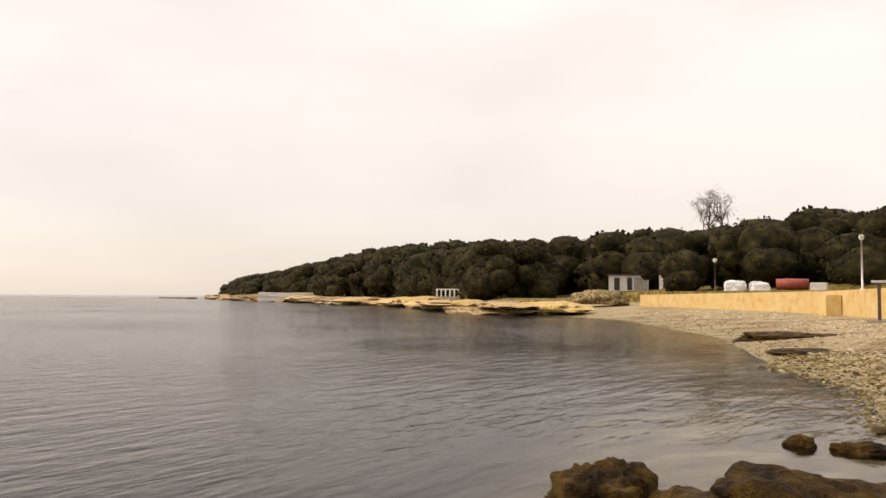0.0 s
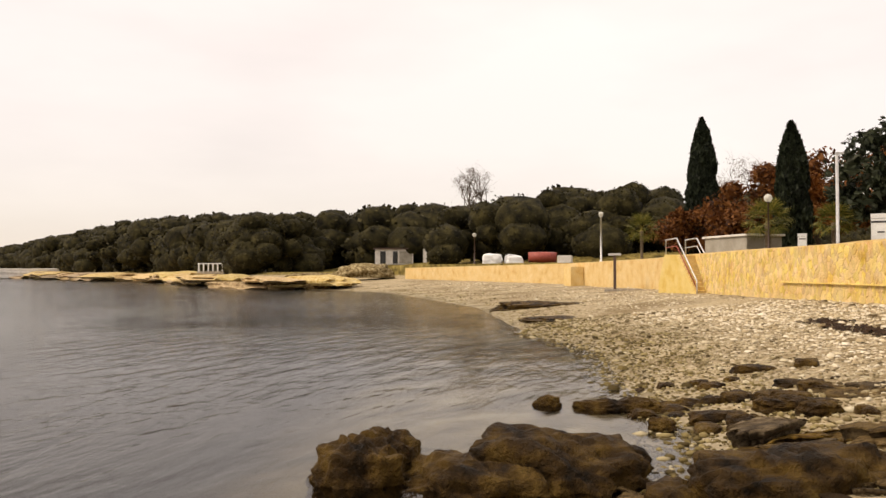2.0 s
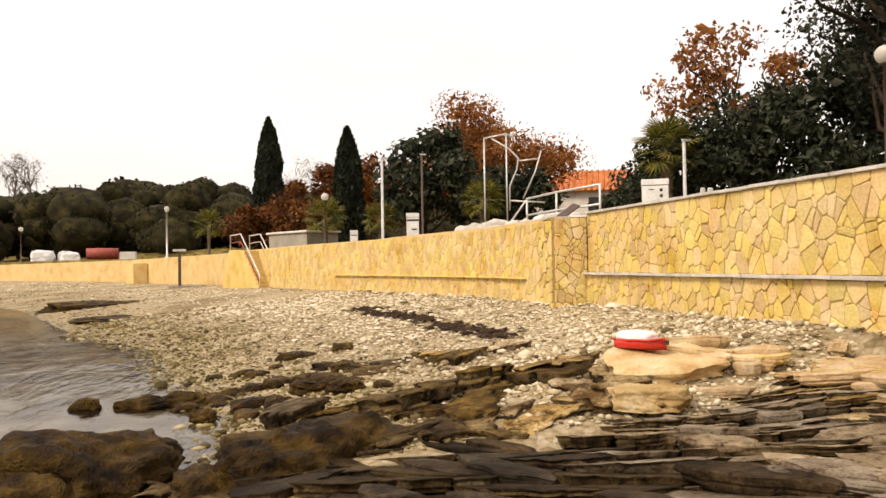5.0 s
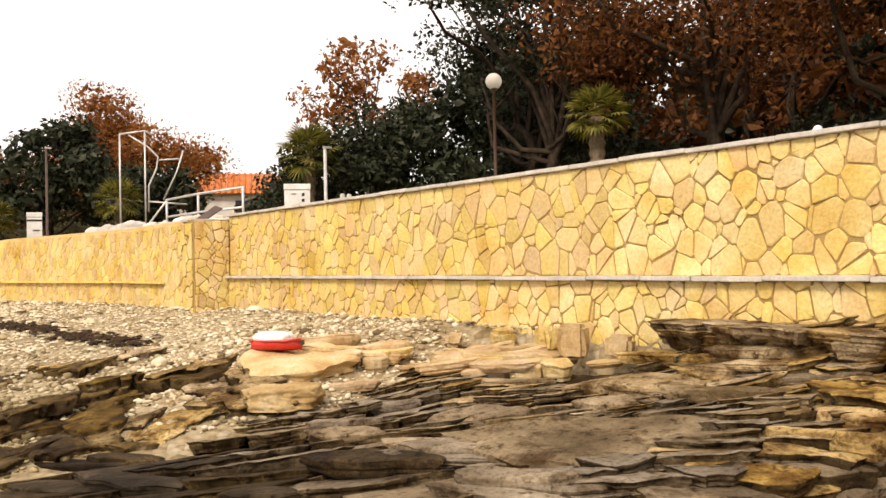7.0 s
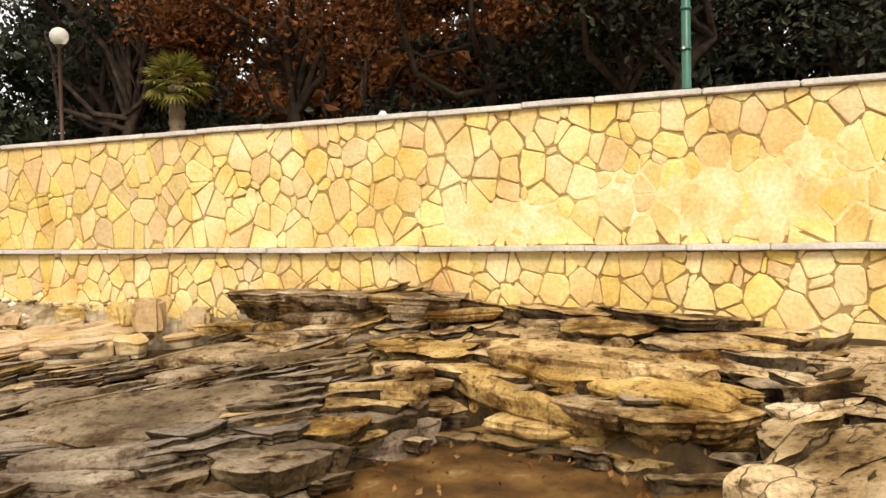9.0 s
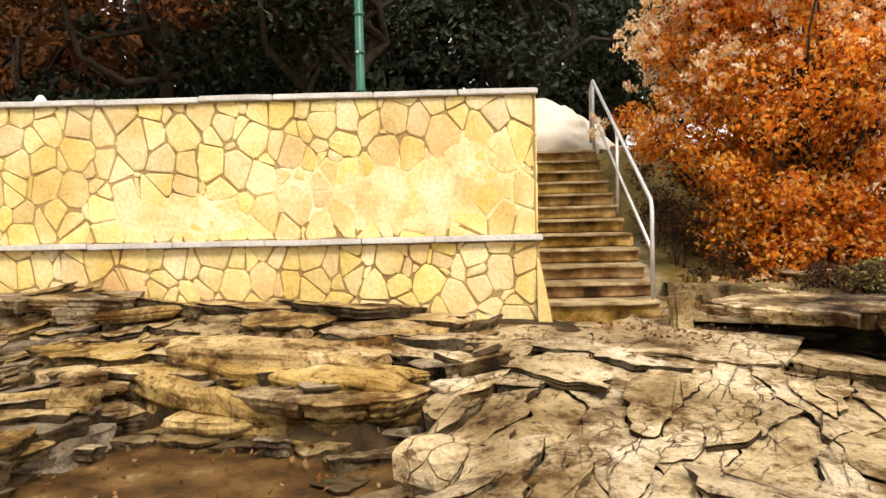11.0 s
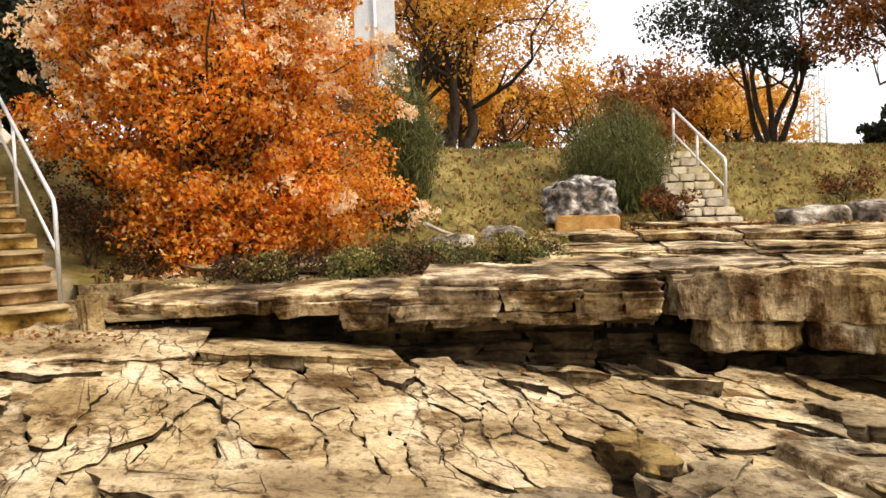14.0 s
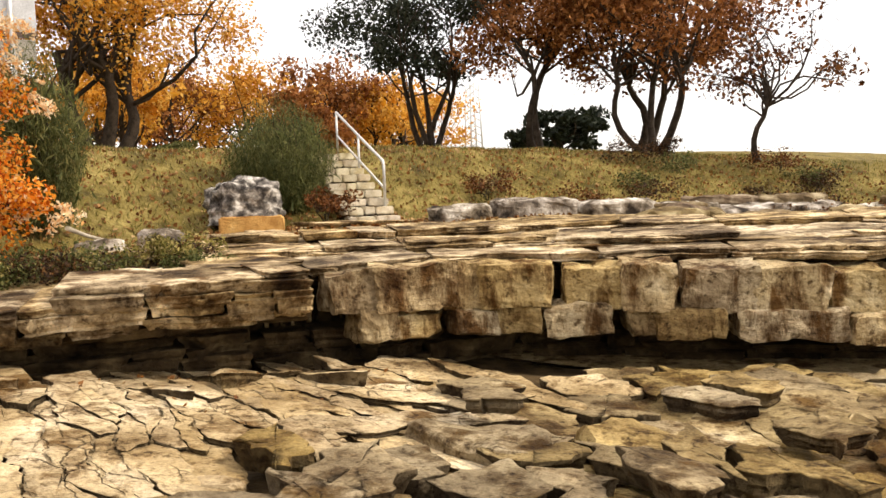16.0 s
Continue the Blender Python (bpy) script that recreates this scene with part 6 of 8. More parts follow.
# railing and rubble at the corner of the walls
fence = thing("railing", 8.75, 19.2, 3.05, "galvanised tube railing at the corner of the terrace", "railing")
_fp = [(0.0, 0.0), (-0.3, 2.2), (-0.35, 4.5)]
for x, y in _fp:
    part("post", tube_bm([(x, y, 0), (x, y, 1.15)], 0.035, 8), M_STEEL, fence)
for h in (1.12, 0.62):
    part("rail", tube_bm([(x, y, h) for x, y in _fp], 0.032, 8), M_STEEL, fence)
part("brace", tube_bm([(-0.35, 4.5, 1.1), (-0.8, 5.6, 0.1)], 0.03, 8), M_STEEL, fence)
plate = part("rusty_plate", box_bm(0.75, 0.22, 0.03, (0, 0, 0), 0.005), M_DARKSTEEL, None)
plate.matrix_world = pose(7.5, 18.35, 3.40, 22, -30, 20)
tagged(plate, "rusty steel plate lying over the wall corner", "plate")
rnd = random.Random(43)
for k in range(16):
    sz = rnd.uniform(0.20, 0.36)
    stone("rubble_stone", 7.75 + rnd.uniform(0, 0.8), 19.4 + k * 0.62, 3.05, sz * 1.4, sz, sz * 1.3, 300 + k, M_COPING, "white broken stone heaped on the terrace", rnd.uniform(0, 180), group="stones on the terrace", detail=3)

# bent tube frame of a shower or swing
frame_ob = thing("tube_frame", 9.35, 28.5, 3.05, "bent galvanised tube frame standing on the terrace", "frame")
for pts in ([(-0.77, 0.25, 0), (-0.77, 0.25, 3.75)], [(0, 0, 0), (0, 0, 3.85)], [(-0.77, 0.25, 3.75), (0, 0, 3.9), (0.25, -0.05, 3.75)],
            [(-0.5, 0.2, 3.75), (0.1, 0, 3.35), (0.42, -0.1, 3.0), (0.36, -0.1, 2.6), (0.12, 0, 2.0), (0.1, 0, 1.1)],
            [(0.45, -0.1, 2.9), (1.1, -0.35, 2.95)], [(1.2, -0.4, 3.25), (1.0, -0.3, 2.5), (0.55, -0.2, 1.5)], [(0.1, 0, 1.45), (1.3, -0.45, 1.35)]):
    part("tube", tube_bm(pts, 0.03, 8), M_STEEL, frame_ob)

# shed, stair block and rail on the far wall
shed = thing("shed", 2.75, 54.3, 3.0, "low grey shed with a pale flat roof", "shed", turn=-61)
part("body", box_bm(4.6, 2.4, 1.36, (0, 1.2, 0), 0.02), M_SHED, shed)
part("roof", box_bm(4.9, 2.7, 0.14, (0, 1.2, 1.37), 0.03), M_PLASTER, shed)
part("side_panel", box_bm(0.05, 1.4, 1.3, (-2.33, 1.0, 0.02)), M_REDPAINT, shed)
stairblock = thing("stair_block", 0.2, 49.6, 0.6, "yellow stone stair block built against the far wall", "steps", turn=-68)
bm = bmesh.new()
_p = [(-2.0, 0), (3.6, 0), (3.4, 0.4), (1.0, 2.55), (-1.0, 2.65), (-2.0, 0.9)]
_a = [bm.verts.new((x, -0.75, z)) for x, z in _p]
_b = [bm.verts.new((x, 0.55, z)) for x, z in _p]
bm.faces.new(_a)
bm.faces.new(_b[::-1])
for i in range(6):
    bm.faces.new((_a[i], _b[i], _b[(i + 1) % 6], _a[(i + 1) % 6]))
part("body", bm, M_STONE_FAR, stairblock)
for i in range(11):
    part("step", box_bm(0.26, 1.1, 0.2, (1.1 + i * 0.235, -0.15, 2.36 - i * 0.215), 0.02), M_STONE_FAR, stairblock)
for y in (-0.7, 0.5):
    part("rail", tube_bm([(-0.9, y, 2.6), (-0.9, y, 3.5), (0.7, y, 3.55), (3.4, y, 1.15), (3.4, y, 0.3)], 0.04, 8), M_STEEL, stairblock)
    part("rail", tube_bm([(-0.9, y, 3.05), (0.7, y, 3.1), (3.4, y, 0.75)], 0.03, 8), M_REDPAINT if y < 0 else M_STEEL, stairblock)
block2 = part("stair_block", box_bm(2.8, 1.2, 2.0, (0, 0, 0), 0.03), M_STONE_FAR, None)
block2.matrix_world = pose(-9.2, 76.3, 0.7, 0, 0, -70)
tagged(block2, "yellow stone stair block against the far wall", "steps")
shower = thing("beach_shower", -4.4, 60.1, 0.7, "dark beach shower post on the shingle", "shower")
part("post", box_bm(0.2, 0.2, 2.7, (0, 0, 0), 0.02), M_DARKSTEEL, shower)
part("head", box_bm(0.9, 0.35, 0.16, (0, 0, 2.7), 0.03), M_STEEL, shower)
part("plinth", box_bm(2.6, 1.3, 0.35, (0.6, 0, -0.05), 0.04), M_CONCRETE, shower)

# far along the promenade
for k, (x, y, s, h, m, lab) in enumerate(((-21.6, 98.1, 1.25, 1.0, M_WHITE, "white tarpaulin over a heap of chairs"), (-18.9, 98.6, 1.1, 0.8, M_WHITE, "small white covered heap on the promenade"), (-19.4, 98.6, 0.8, 0.9, M_GREYPANEL, "grey covered heap on the promenade"))):
    ob = part("tarpaulin_cover", boulder_bm(s, s * 0.6, h, 60.0 + k, 0.12), m, None)
    ob.matrix_world = pose(x, y, 3.15 + 0.33 * h, 0, 0, 15)
    tagged(ob, lab, "tarpaulin", "covered heaps on the promenade")
can = thing("canopy", -15.6, 99.2, 3.1, "faded red canopy roof on the promenade", "canopy", turn=8)
part("roof", turned_bm([(0.62, -1.7), (0.66, 0), (0.62, 1.7)], 10), M_REDPAINT, can).matrix_world = pose(-15.6, 99.2, 4.0, 0, 90, 8)
for x in (-1.6, 1.6):
    part("leg", box_bm(0.1, 0.9, 0.7, (x, 0, 0)), M_DARKSTEEL, can)
kiosk = part("kiosk", box_bm(1.7, 1.2, 1.1, (0, 0, 0), 0.03), M_PLASTER, None)
kiosk.matrix_world = pose(-12.9, 99.5, 3.1)
tagged(kiosk, "low pale kiosk on the promenade", "kiosk")
hut = thing("beach_hut", -51.0, 146.5, 3.6, "white beach hut with dark openings under the trees", "hut", turn=19)
part("wall", box_bm(7.2, 4.0, 2.9, (0, 2, 0), 0.03), M_PLASTER, hut)
part("roof", box_bm(7.8, 4.6, 0.25, (0, 2, 2.9), 0.03), M_DARKSTEEL, hut)
for x, w in ((-2.1, 1.0), (0.2, 0.9), (2.2, 2.4)):
    part("opening", box_bm(w, 0.06, 2.3, (x, -0.02, 0.2)), M_BLACK if w < 2 else M_SHED, hut)
kpost = part("post", box_bm(0.7, 0.5, 3.0, (0, 0, 0), 0.05), M_PLASTER, None)
kpost.matrix_world = pose(-45.5, 148.5, 3.6)
tagged(kpost, "white pillar beside the beach hut", "pillar")
stone("earth_mound", -43.5, 112.0, 1.4, 4.6, 3.0, 1.5, 71.0, M_BLOCK, "heap of ochre earth and stones at the shore", 20, bumps=0.3, square=0.0)
stone("earth_mound", -51.5, 112.5, 1.2, 4.0, 2.2, 0.7, 72.0, M_BLOCK, "low heap of pale stones at the shore", 30, bumps=0.3, square=0.0)
railing2 = thing("railing", -86.5, 136.5, 2.3, "white railing along the far promenade", "railing", turn=2)
for k in range(22):
    part("post", box_bm(0.20, 0.20, 1.5, (k * 0.98, 0, 0)), M_WHITE, railing2)
part("rail", box_bm(21, 0.16, 0.16, (10.3, 0, 1.42)), M_WHITE, railing2)
part("plinth", box_bm(21, 0.8, 0.5, (10.3, 0, -0.4)), M_CONCRETE, railing2)
pier = part("jetty", rough_box_bm(66, 6, 1.5, (0, 0, 0), 0.2, 5, 3.0, 0.1), M_GREYROCK, None)
pier.matrix_world = pose(-419, 353, -0.6, 0, 0, -25)
tagged(pier, "low dark stone jetty off the headland", "jetty")
terrace_far = part("shore_terrace", rough_box_bm(34, 8, 3.2, (0, 0, 0), 0.3, 4, 5.0, 0.1), M_PLASTER, None)
terrace_far.matrix_world = pose(-205, 232, 0.2, 0, 0, 42)
tagged(terrace_far, "pale concrete bathing terrace on the far shore", "terrace")
# shelves of pale rock along the far shore
rnd = random.Random(53)
for k in range(84):
    f = (k + rnd.random() * 0.8) / 84
    y = 98 + 270 * f ** 1.4
    x = float(np.interp(y, SHORE_Y, SHORE_X)) + rnd.uniform(0, 5)
    s = rnd.uniform(3, 7) * (1 + f * 1.6)
    stone("shore_rock", x, y, rnd.uniform(-0.3, 0.9), s * 1.9, s * 0.6, rnd.uniform(0.4, 0.9) * (1 + 1.2 * f), 400 + k, M_RUBBLE if rnd.random() < 0.6 else M_BROWNBED, "pale rock shelf along the far shore", 130 + rnd.uniform(-15, 15), group="rock shelves of the far shore", layers=0.4, detail=3)

# house with a tiled roof among the trees


def tiled_house(x, y, z, w, d, wall, ridge, turn, label):
    ob = thing("house", x, y, z, label, "house", turn=turn)
    part("wall", box_bm(w, d, wall, (0, 0, 0), 0.02), M_PLASTER, ob)
    bm = bmesh.new()
    e = 0.5
    a = [bm.verts.new(v) for v in ((-w / 2 - e, -d / 2 - e, wall), (w / 2 + e, -d / 2 - e, wall), (w / 2 + e, d / 2 + e, wall), (-w / 2 - e, d / 2 + e, wall), (-w / 4, 0, wall + ridge), (w / 4, 0, wall + ridge))]
    for f in ((0, 1, 5, 4), (1, 2, 5), (2, 3, 4, 5), (3, 0, 4), (3, 2, 1, 0)):
        bm.faces.new([a[i] for i in f])
    roof = part("roof", bm, M_ROOF, ob)
    for k in range(int((w + 1) / 0.45)):
        xx = -w / 2 - 0.4 + k * 0.45
        lim = min(1.0, (w / 2 + e - abs(xx)) / (w / 4 + e))
        part("roof_tile", tube_bm([(xx, -d / 2 - e, wall + 0.03), (xx * (1 - 0.0), (-d / 2 - e) * (1 - lim), wall + ridge * lim + 0.03)], 0.09, 6), M_ROOF, roof)
    for k in range(3):
        win = part("window", box_bm(0.9, 0.08, 1.1, (-w / 3 + k * w / 3, -d / 2 - 0.02, wall - 1.6)), M_BLACK, ob)
        part("frame", box_bm(1.05, 0.06, 0.08, (-w / 3 + k * w / 3, -d / 2 - 0.04, wall - 1.68)), M_WHITE, win)


tiled_house(27.5, 61.0, 3.05, 9.5, 7.0, 4.6, 1.9, -25, "pale house with an orange tiled roof among the trees")

# ---- park to the south ----
board = thing("park_sign", 18.1, -12.25, 3.2, "pair of white sign panels on a steel post", "sign", turn=-120)
part("post", tube_bm([(0, 0, 0), (0, 0, 5.2)], 0.05, 10), M_STEEL, board)
for x in (-0.28, 0.28):
    part("panel", box_bm(0.52, 0.04, 1.25, (x, 0.07, 3.05), 0.01), M_GREYPANEL, board)
part("plate", box_bm(1.1, 0.04, 0.14, (0, 0.07, 2.88), 0.01), M_DARKSTEEL, board)
part("lower_panel", box_bm(1.0, 0.04, 0.5, (0, 0.07, 2.34), 0.01), M_SHED, board)
pylon = thing("lattice_mast", 56.6, -106.0, 3.8, "slender grey lattice mast far behind the trees", "mast")
for sx in (-1, 1):
    for sy in (-1, 1):
        part("leg", tube_bm([(sx * 1.0, sy * 1.0, 0), (sx * 0.7, sy * 0.7, 13)], 0.13, 6), M_STEEL, pylon)
for k in range(12):
    z, w = k * 1.08, 1.0 - 0.025 * k
    part("brace", tube_bm([(-w, -w, z), (w, -w, z + 1.05)], 0.07, 5), M_STEEL, pylon)
    part("brace", tube_bm([(w, w, z), (-w, w, z + 1.05)], 0.07, 5), M_STEEL, pylon)

# ---- trees and bushes ----


def tubes_object(name, lines, material, parent, sides=5):
    """Tapered limbs: lines of (points, radii), joined into one mesh."""
    verts, quads = [], []
    for pts, radii in lines:
        base, prev = len(verts), None
        n = len(pts)
        for i, p in enumerate(pts):
            d = (pts[min(i + 1, n - 1)] - pts[max(i - 1, 0)]).normalized()
            side = d.orthogonal().normalized() if prev is None else (prev - d * prev.dot(d)).normalized()
            prev = side
            up = d.cross(side)
            for k in range(sides):
                a = 2 * math.pi * k / sides
                verts.append(p + (side * math.cos(a) + up * math.sin(a)) * radii[i])
        for i in range(n - 1):
            for k in range(sides):
                a, b = base + i * sides + k, base + i * sides + (k + 1) % sides
                quads.append((a, b, b + sides, a + sides))
    return quads_object(name, [tuple(v) for v in verts], quads, material, parent, True)


def leaf_object(name, centres, size, material, parent, rs, droop=0.0, slim=0.55):
    """A crown of single leaves: one lozenge for each centre."""
    n = len(centres)
    axis = rs.normal(size=(n, 3))
    axis[:, 2] -= droop
    axis /= np.linalg.norm(axis, axis=1)[:, None]
    other = np.cross(axis, rs.normal(size=(n, 3)))
    other /= np.linalg.norm(other, axis=1)[:, None] + 1e-9
    s = size * rs.uniform(0.6, 1.35, (n, 1)) if np.isscalar(size) else size[:, None]
    bend = np.cross(axis, other) * s * 0.12
    v = np.stack([centres - axis * s * 0.5, centres + other * s * slim * 0.5 + bend, centres + axis * s * 0.5, centres - other * s * slim * 0.5 + bend], 1)
    return quads_object(name, v.reshape(-1, 3), np.arange(4 * n).reshape(n, 4), material, parent)


def limb(a, b, r0, r1, wob, rs, n=6):
    a, b = Vector(a), Vector(b)
    pts = []
    bow, sway = Vector(rs.normal(size=3)) * wob * 1.3, Vector(rs.normal(size=3)) * wob * 0.7
    for i in range(n):
        f = i / (n - 1)
        p = a.lerp(b, f) + bow * math.sin(math.pi * f) + sway * math.sin(2 * math.pi * f) + Vector(rs.normal(size=3)) * wob * 0.12 * math.sin(math.pi * f)
        p.z += (b - a).length * 0.08 * math.sin(math.pi * f)
        pts.append(p)
    return pts, [r0 + (r1 - r0) * i / (n - 1) for i in range(n)]


def tree(name, x, y, z, label, leaf_m, bark_m, height, clear, radius, leaves, size, seed, trunk=0.22, stems=1, blobs=22, fill=0.55, lean=(0, 0), core=0.12, squash=1.0, twigs=0.0):
    """A broad-leaved tree: stems, limbs to each clump, clumps of single leaves with gaps between them."""
    rs = np.random.RandomState(seed)
    leaves, size = int(leaves * (0.62 if leaves > 15000 else 0.55)), size * (1.18 if leaves > 15000 else 1.25)
    ob = thing(name, x, y, z - 0.05, label, "tree")
    mid = Vector((lean[0], lean[1], (clear + height) / 2))
    half = (height - clear) / 2
    cl = []
    while len(cl) < blobs:
        p = rs.uniform(-1, 1, 3)
        r = np.linalg.norm(p)
        if r > 1 or r < 0.25 or (p[2] < -0.55 and r > 0.8):
            continue
        k = 1 + 0.18 * rs.normal()
        cl.append(Vector((p[0] * radius * k, p[1] * radius * k, p[2] * half)) * 0.86 + mid)
    lines, forks = [], []
    for s in range(stems):
        a = 2 * math.pi * (s + rs.rand() * 0.6) / stems
        off = 0.0 if stems == 1 else trunk * 1.2
        foot = Vector((off * math.cos(a), off * math.sin(a), 0))
        spread = 0.0 if stems == 1 else radius * 0.28
        head = Vector((spread * math.cos(a) + lean[0] * 0.6, spread * math.sin(a) + lean[1] * 0.6, clear + half * (0.35 + 0.25 * rs.rand())))
        pts, rad = limb(foot, head, trunk, trunk * 0.5, 0.10 * radius / 2, rs, 8)
        rad[0] *= 1.35
        lines.append((pts, rad))
        forks.append(pts)
    for c in cl:
        pts = forks[rs.randint(stems)]
        start_p = pts[rs.randint(4, 8)]
        seg = limb(start_p, c, trunk * 0.36, trunk * 0.07, 0.09 * (c - start_p).length, rs, 6)
        lines.append(seg)
        for _ in range(2):
            q = seg[0][rs.randint(2, 6)]
            e = c + Vector(np.clip(rs.normal(size=3), -1.1, 1.1)) * radius * 0.20
            lines.append(limb(q, e, trunk * 0.10, trunk * 0.02, 0.05, rs, 4))
        if twigs:
            for _ in range(5):
                e = c + Vector(np.clip(rs.normal(size=3), -1.2, 1.2)) * radius * twigs
                lines.append(limb(c, e, trunk * 0.06, trunk * 0.012, 0.05, rs, 4))
    tubes_object("trunk", lines, bark_m, ob, 3 if height < 1.3 else 4)
    which = rs.randint(0, blobs, leaves)
    cc = np.array([tuple(c) for c in cl])[which]
    br = radius * fill * rs.uniform(0.55, 1.05, blobs)[which]
    d = rs.normal(size=(leaves, 3))
    d /= np.linalg.norm(d, axis=1)[:, None]
    rr = rs.rand(leaves) ** 0.45
    pos = cc + d * (br * rr)[:, None] * np.array([1, 1, 0.72 * squash])
    ragged = np.array([noise.noise(Vector(p) * (2.2 / radius)) for p in pos])
    keep = ragged > -0.22 - 0.5 * (1 - rr)
    pos = pos[keep]
    sz = size * rs.uniform(0.6, 1.35, len(pos))
    inner = (rs.rand(len(pos)) < core * 1.5) & (rr[keep] < 0.72)      # larger sprays deep inside close the crown
    sz[inner] *= 1.0 if height < 1.5 else (1.35 if size < 0.17 else 2.2)
    leaf_object("crown", pos, sz, leaf_m, ob, rs)
    return ob


HOLM = "dark evergreen oak with a dense crown"
# behind the near wall
tree("holm_oak", 17.2, 16.9, 3.0, HOLM + " behind the lamp", L_HOLM, M_BARK, 9.6, 1.2, 3.7, 24000, 0.14, 1, 0.28, 2, 26, 0.46, core=0.25)
tree("holm_oak", 13.4, 22.5, 3.0, "low dark green bush-like oak behind the wall", L_HOLM, M_BARK, 4.2, 0.2, 2.8, 14000, 0.13, 2, 0.15, 3, 14, 0.5, core=0.25)
tree("holm_oak", 22.5, 22.0, 3.0, HOLM, L_HOLM, M_BARK, 9.0, 0.8, 4.5, 12000, 0.22, 3, 0.28, 2, 20, 0.5, core=0.3)
RUSTY = "large tree in rust-brown autumn leaf"
tree("plane_tree", 18.2, 12.0, 3.0, RUSTY + " behind the wall", L_RUST, M_BARK, 9.5, 1.6, 4.4, 25000, 0.14, 4, 0.30, 1, 26, 0.44, core=0.2)
tree("plane_tree", 19.8, 6.5, 3.0, RUSTY + " behind the wall", L_RUST, M_BARK, 9.5, 1.8, 4.4, 25000, 0.14, 5, 0.30, 1, 26, 0.44, core=0.2)
tree("plane_tree", 26.5, 14.5, 3.0, RUSTY, L_RUST, M_BARK, 10.0, 0.6, 5.2, 12000, 0.24, 6, 0.30, 1, 22, 0.5, core=0.3)
tree("cedar", 25.5, 7.6, 3.0, "dark cedar with flat open branches", L_CYPRESS, M_BARK, 10.0, 1.0, 4.6, 9000, 0.20, 7, 0.30, 1, 26, 0.30, core=0.1, squash=0.4)
tree("bush", 28.6, 8.3, 3.0, "rounded green bush in the park", L_BROOM, M_BARK, 4.6, 0.1, 2.1, 6000, 0.20, 8, 0.10, 3, 14, 0.5, core=0.3)
tree("holm_oak", 19.0, 2.6, 3.0, HOLM + " behind the wall", L_HOLM, M_BARK, 9.0, 0.9, 3.9, 25000, 0.14, 9, 0.28, 2, 26, 0.46, core=0.25)
tree("holm_oak", 19.2, -1.9, 3.0, HOLM + " by the steps", L_HOLM, M_BARK, 8.5, 0.5, 3.5, 25000, 0.14, 10, 0.26, 2, 24, 0.48, core=0.25)
tree("holm_oak", 26.5, -0.5, 3.0, HOLM, L_HOLM, M_BARK, 9.0, 0.3, 4.6, 10000, 0.26, 11, 0.28, 2, 22, 0.5, core=0.3)
for k, (x, y) in enumerate(((32.5, 19.0), (33.5, 11.5), (30.5, 5.5), (31.5, -5.5), (29.0, 26.0))):
    tree("holm_oak", x, y, 3.0, HOLM + " deep in the park", L_HOLM, M_BARK, 9.5, -0.6, 5.2, 9000, 0.34, 320 + k, 0.28, 2, 20, 0.55, core=0.5)
tree("plane_tree", 33.0, 3.0, 3.0, RUSTY, L_RUST, M_BARK, 9.5, 0.3, 5.4, 9000, 0.30, 12, 0.28, 1, 20, 0.5, core=0.3)
for k, (x, y, h, r) in enumerate(((14.8, 18.6, 2.2, 2.2), (18.6, 15.2, 2.6, 2.4), (21.0, 10.0, 2.8, 2.6), (22.2, 4.8, 2.8, 2.6), (22.8, 0.5, 2.8, 2.6), (18.0, 22.5, 3.0, 2.6), (16.0, 20.6, 5.4, 2.3), (14.4, 20.4, 4.2, 1.9), (24.5, 16.5, 3.6, 3.2), (25.0, 11.5, 3.8, 3.2), (24.5, 5.5, 3.6, 3.0), (24.0, 1.5, 3.4, 3.0), (20.8, -4.4, 6.2, 2.6), (22.6, -6.8, 6.4, 2.6))):
    tree("evergreen_shrub", x, y, 3.0, "dark evergreen shrub in the shade of the trees", L_HOLM, M_BARK, h, 0.0, r, 6500, 0.15, 300 + k, 0.08, 3, 14, 0.5, core=0.3)
tree("plane_tree", 19.2, 29.3, 3.0, "slender tree with thin orange-brown leaf", L_ORANGE, M_BARK, 9.0, 3.4, 3.0, 5200, 0.19, 13, 0.16, 1, 22, 0.36, core=0.03)
tree("plane_tree", 15.9, 52.5, 3.0, RUSTY + " beyond the terrace", L_ORANGE, M_BARK, 10.6, 0.8, 6.0, 44000, 0.15, 14, 0.30, 1, 34, 0.46, core=0.3)
tree("plane_tree", 11.4, 72.0, 3.1, RUSTY + " beyond the cypresses", L_RUST, M_BARK, 10.4, 0.8, 4.2, 9000, 0.28, 24, 0.3, 1, 20, 0.46, core=0.25)
tree("holm_oak", 10.8, 46.8, 3.0, HOLM + " beyond the terrace", L_HOLM, M_BARK, 7.2, 0.2, 3.5, 8000, 0.26, 15, 0.25, 2, 18, 0.5, core=0.3)
tree("holm_oak", 14.2, 44.0, 3.0, HOLM + " beyond the terrace", L_HOLM, M_BARK, 4.8, 0.2, 2.8, 8000, 0.26, 16, 0.25, 2, 18, 0.5, core=0.3)
tree("holm_oak", 22.5, 42.0, 3.0, HOLM + " near the house", L_HOLM, M_BARK, 4.6, 0.2, 3.2, 7000, 0.26, 17, 0.2, 2, 16, 0.5, core=0.3)
tree("plane_tree", 8.3, 84.8, 3.1, RUSTY, L_RUST, M_BARK, 10.0, 1.0, 5.0, 8000, 0.36, 18, 0.3, 1, 20, 0.46, core=0.2)
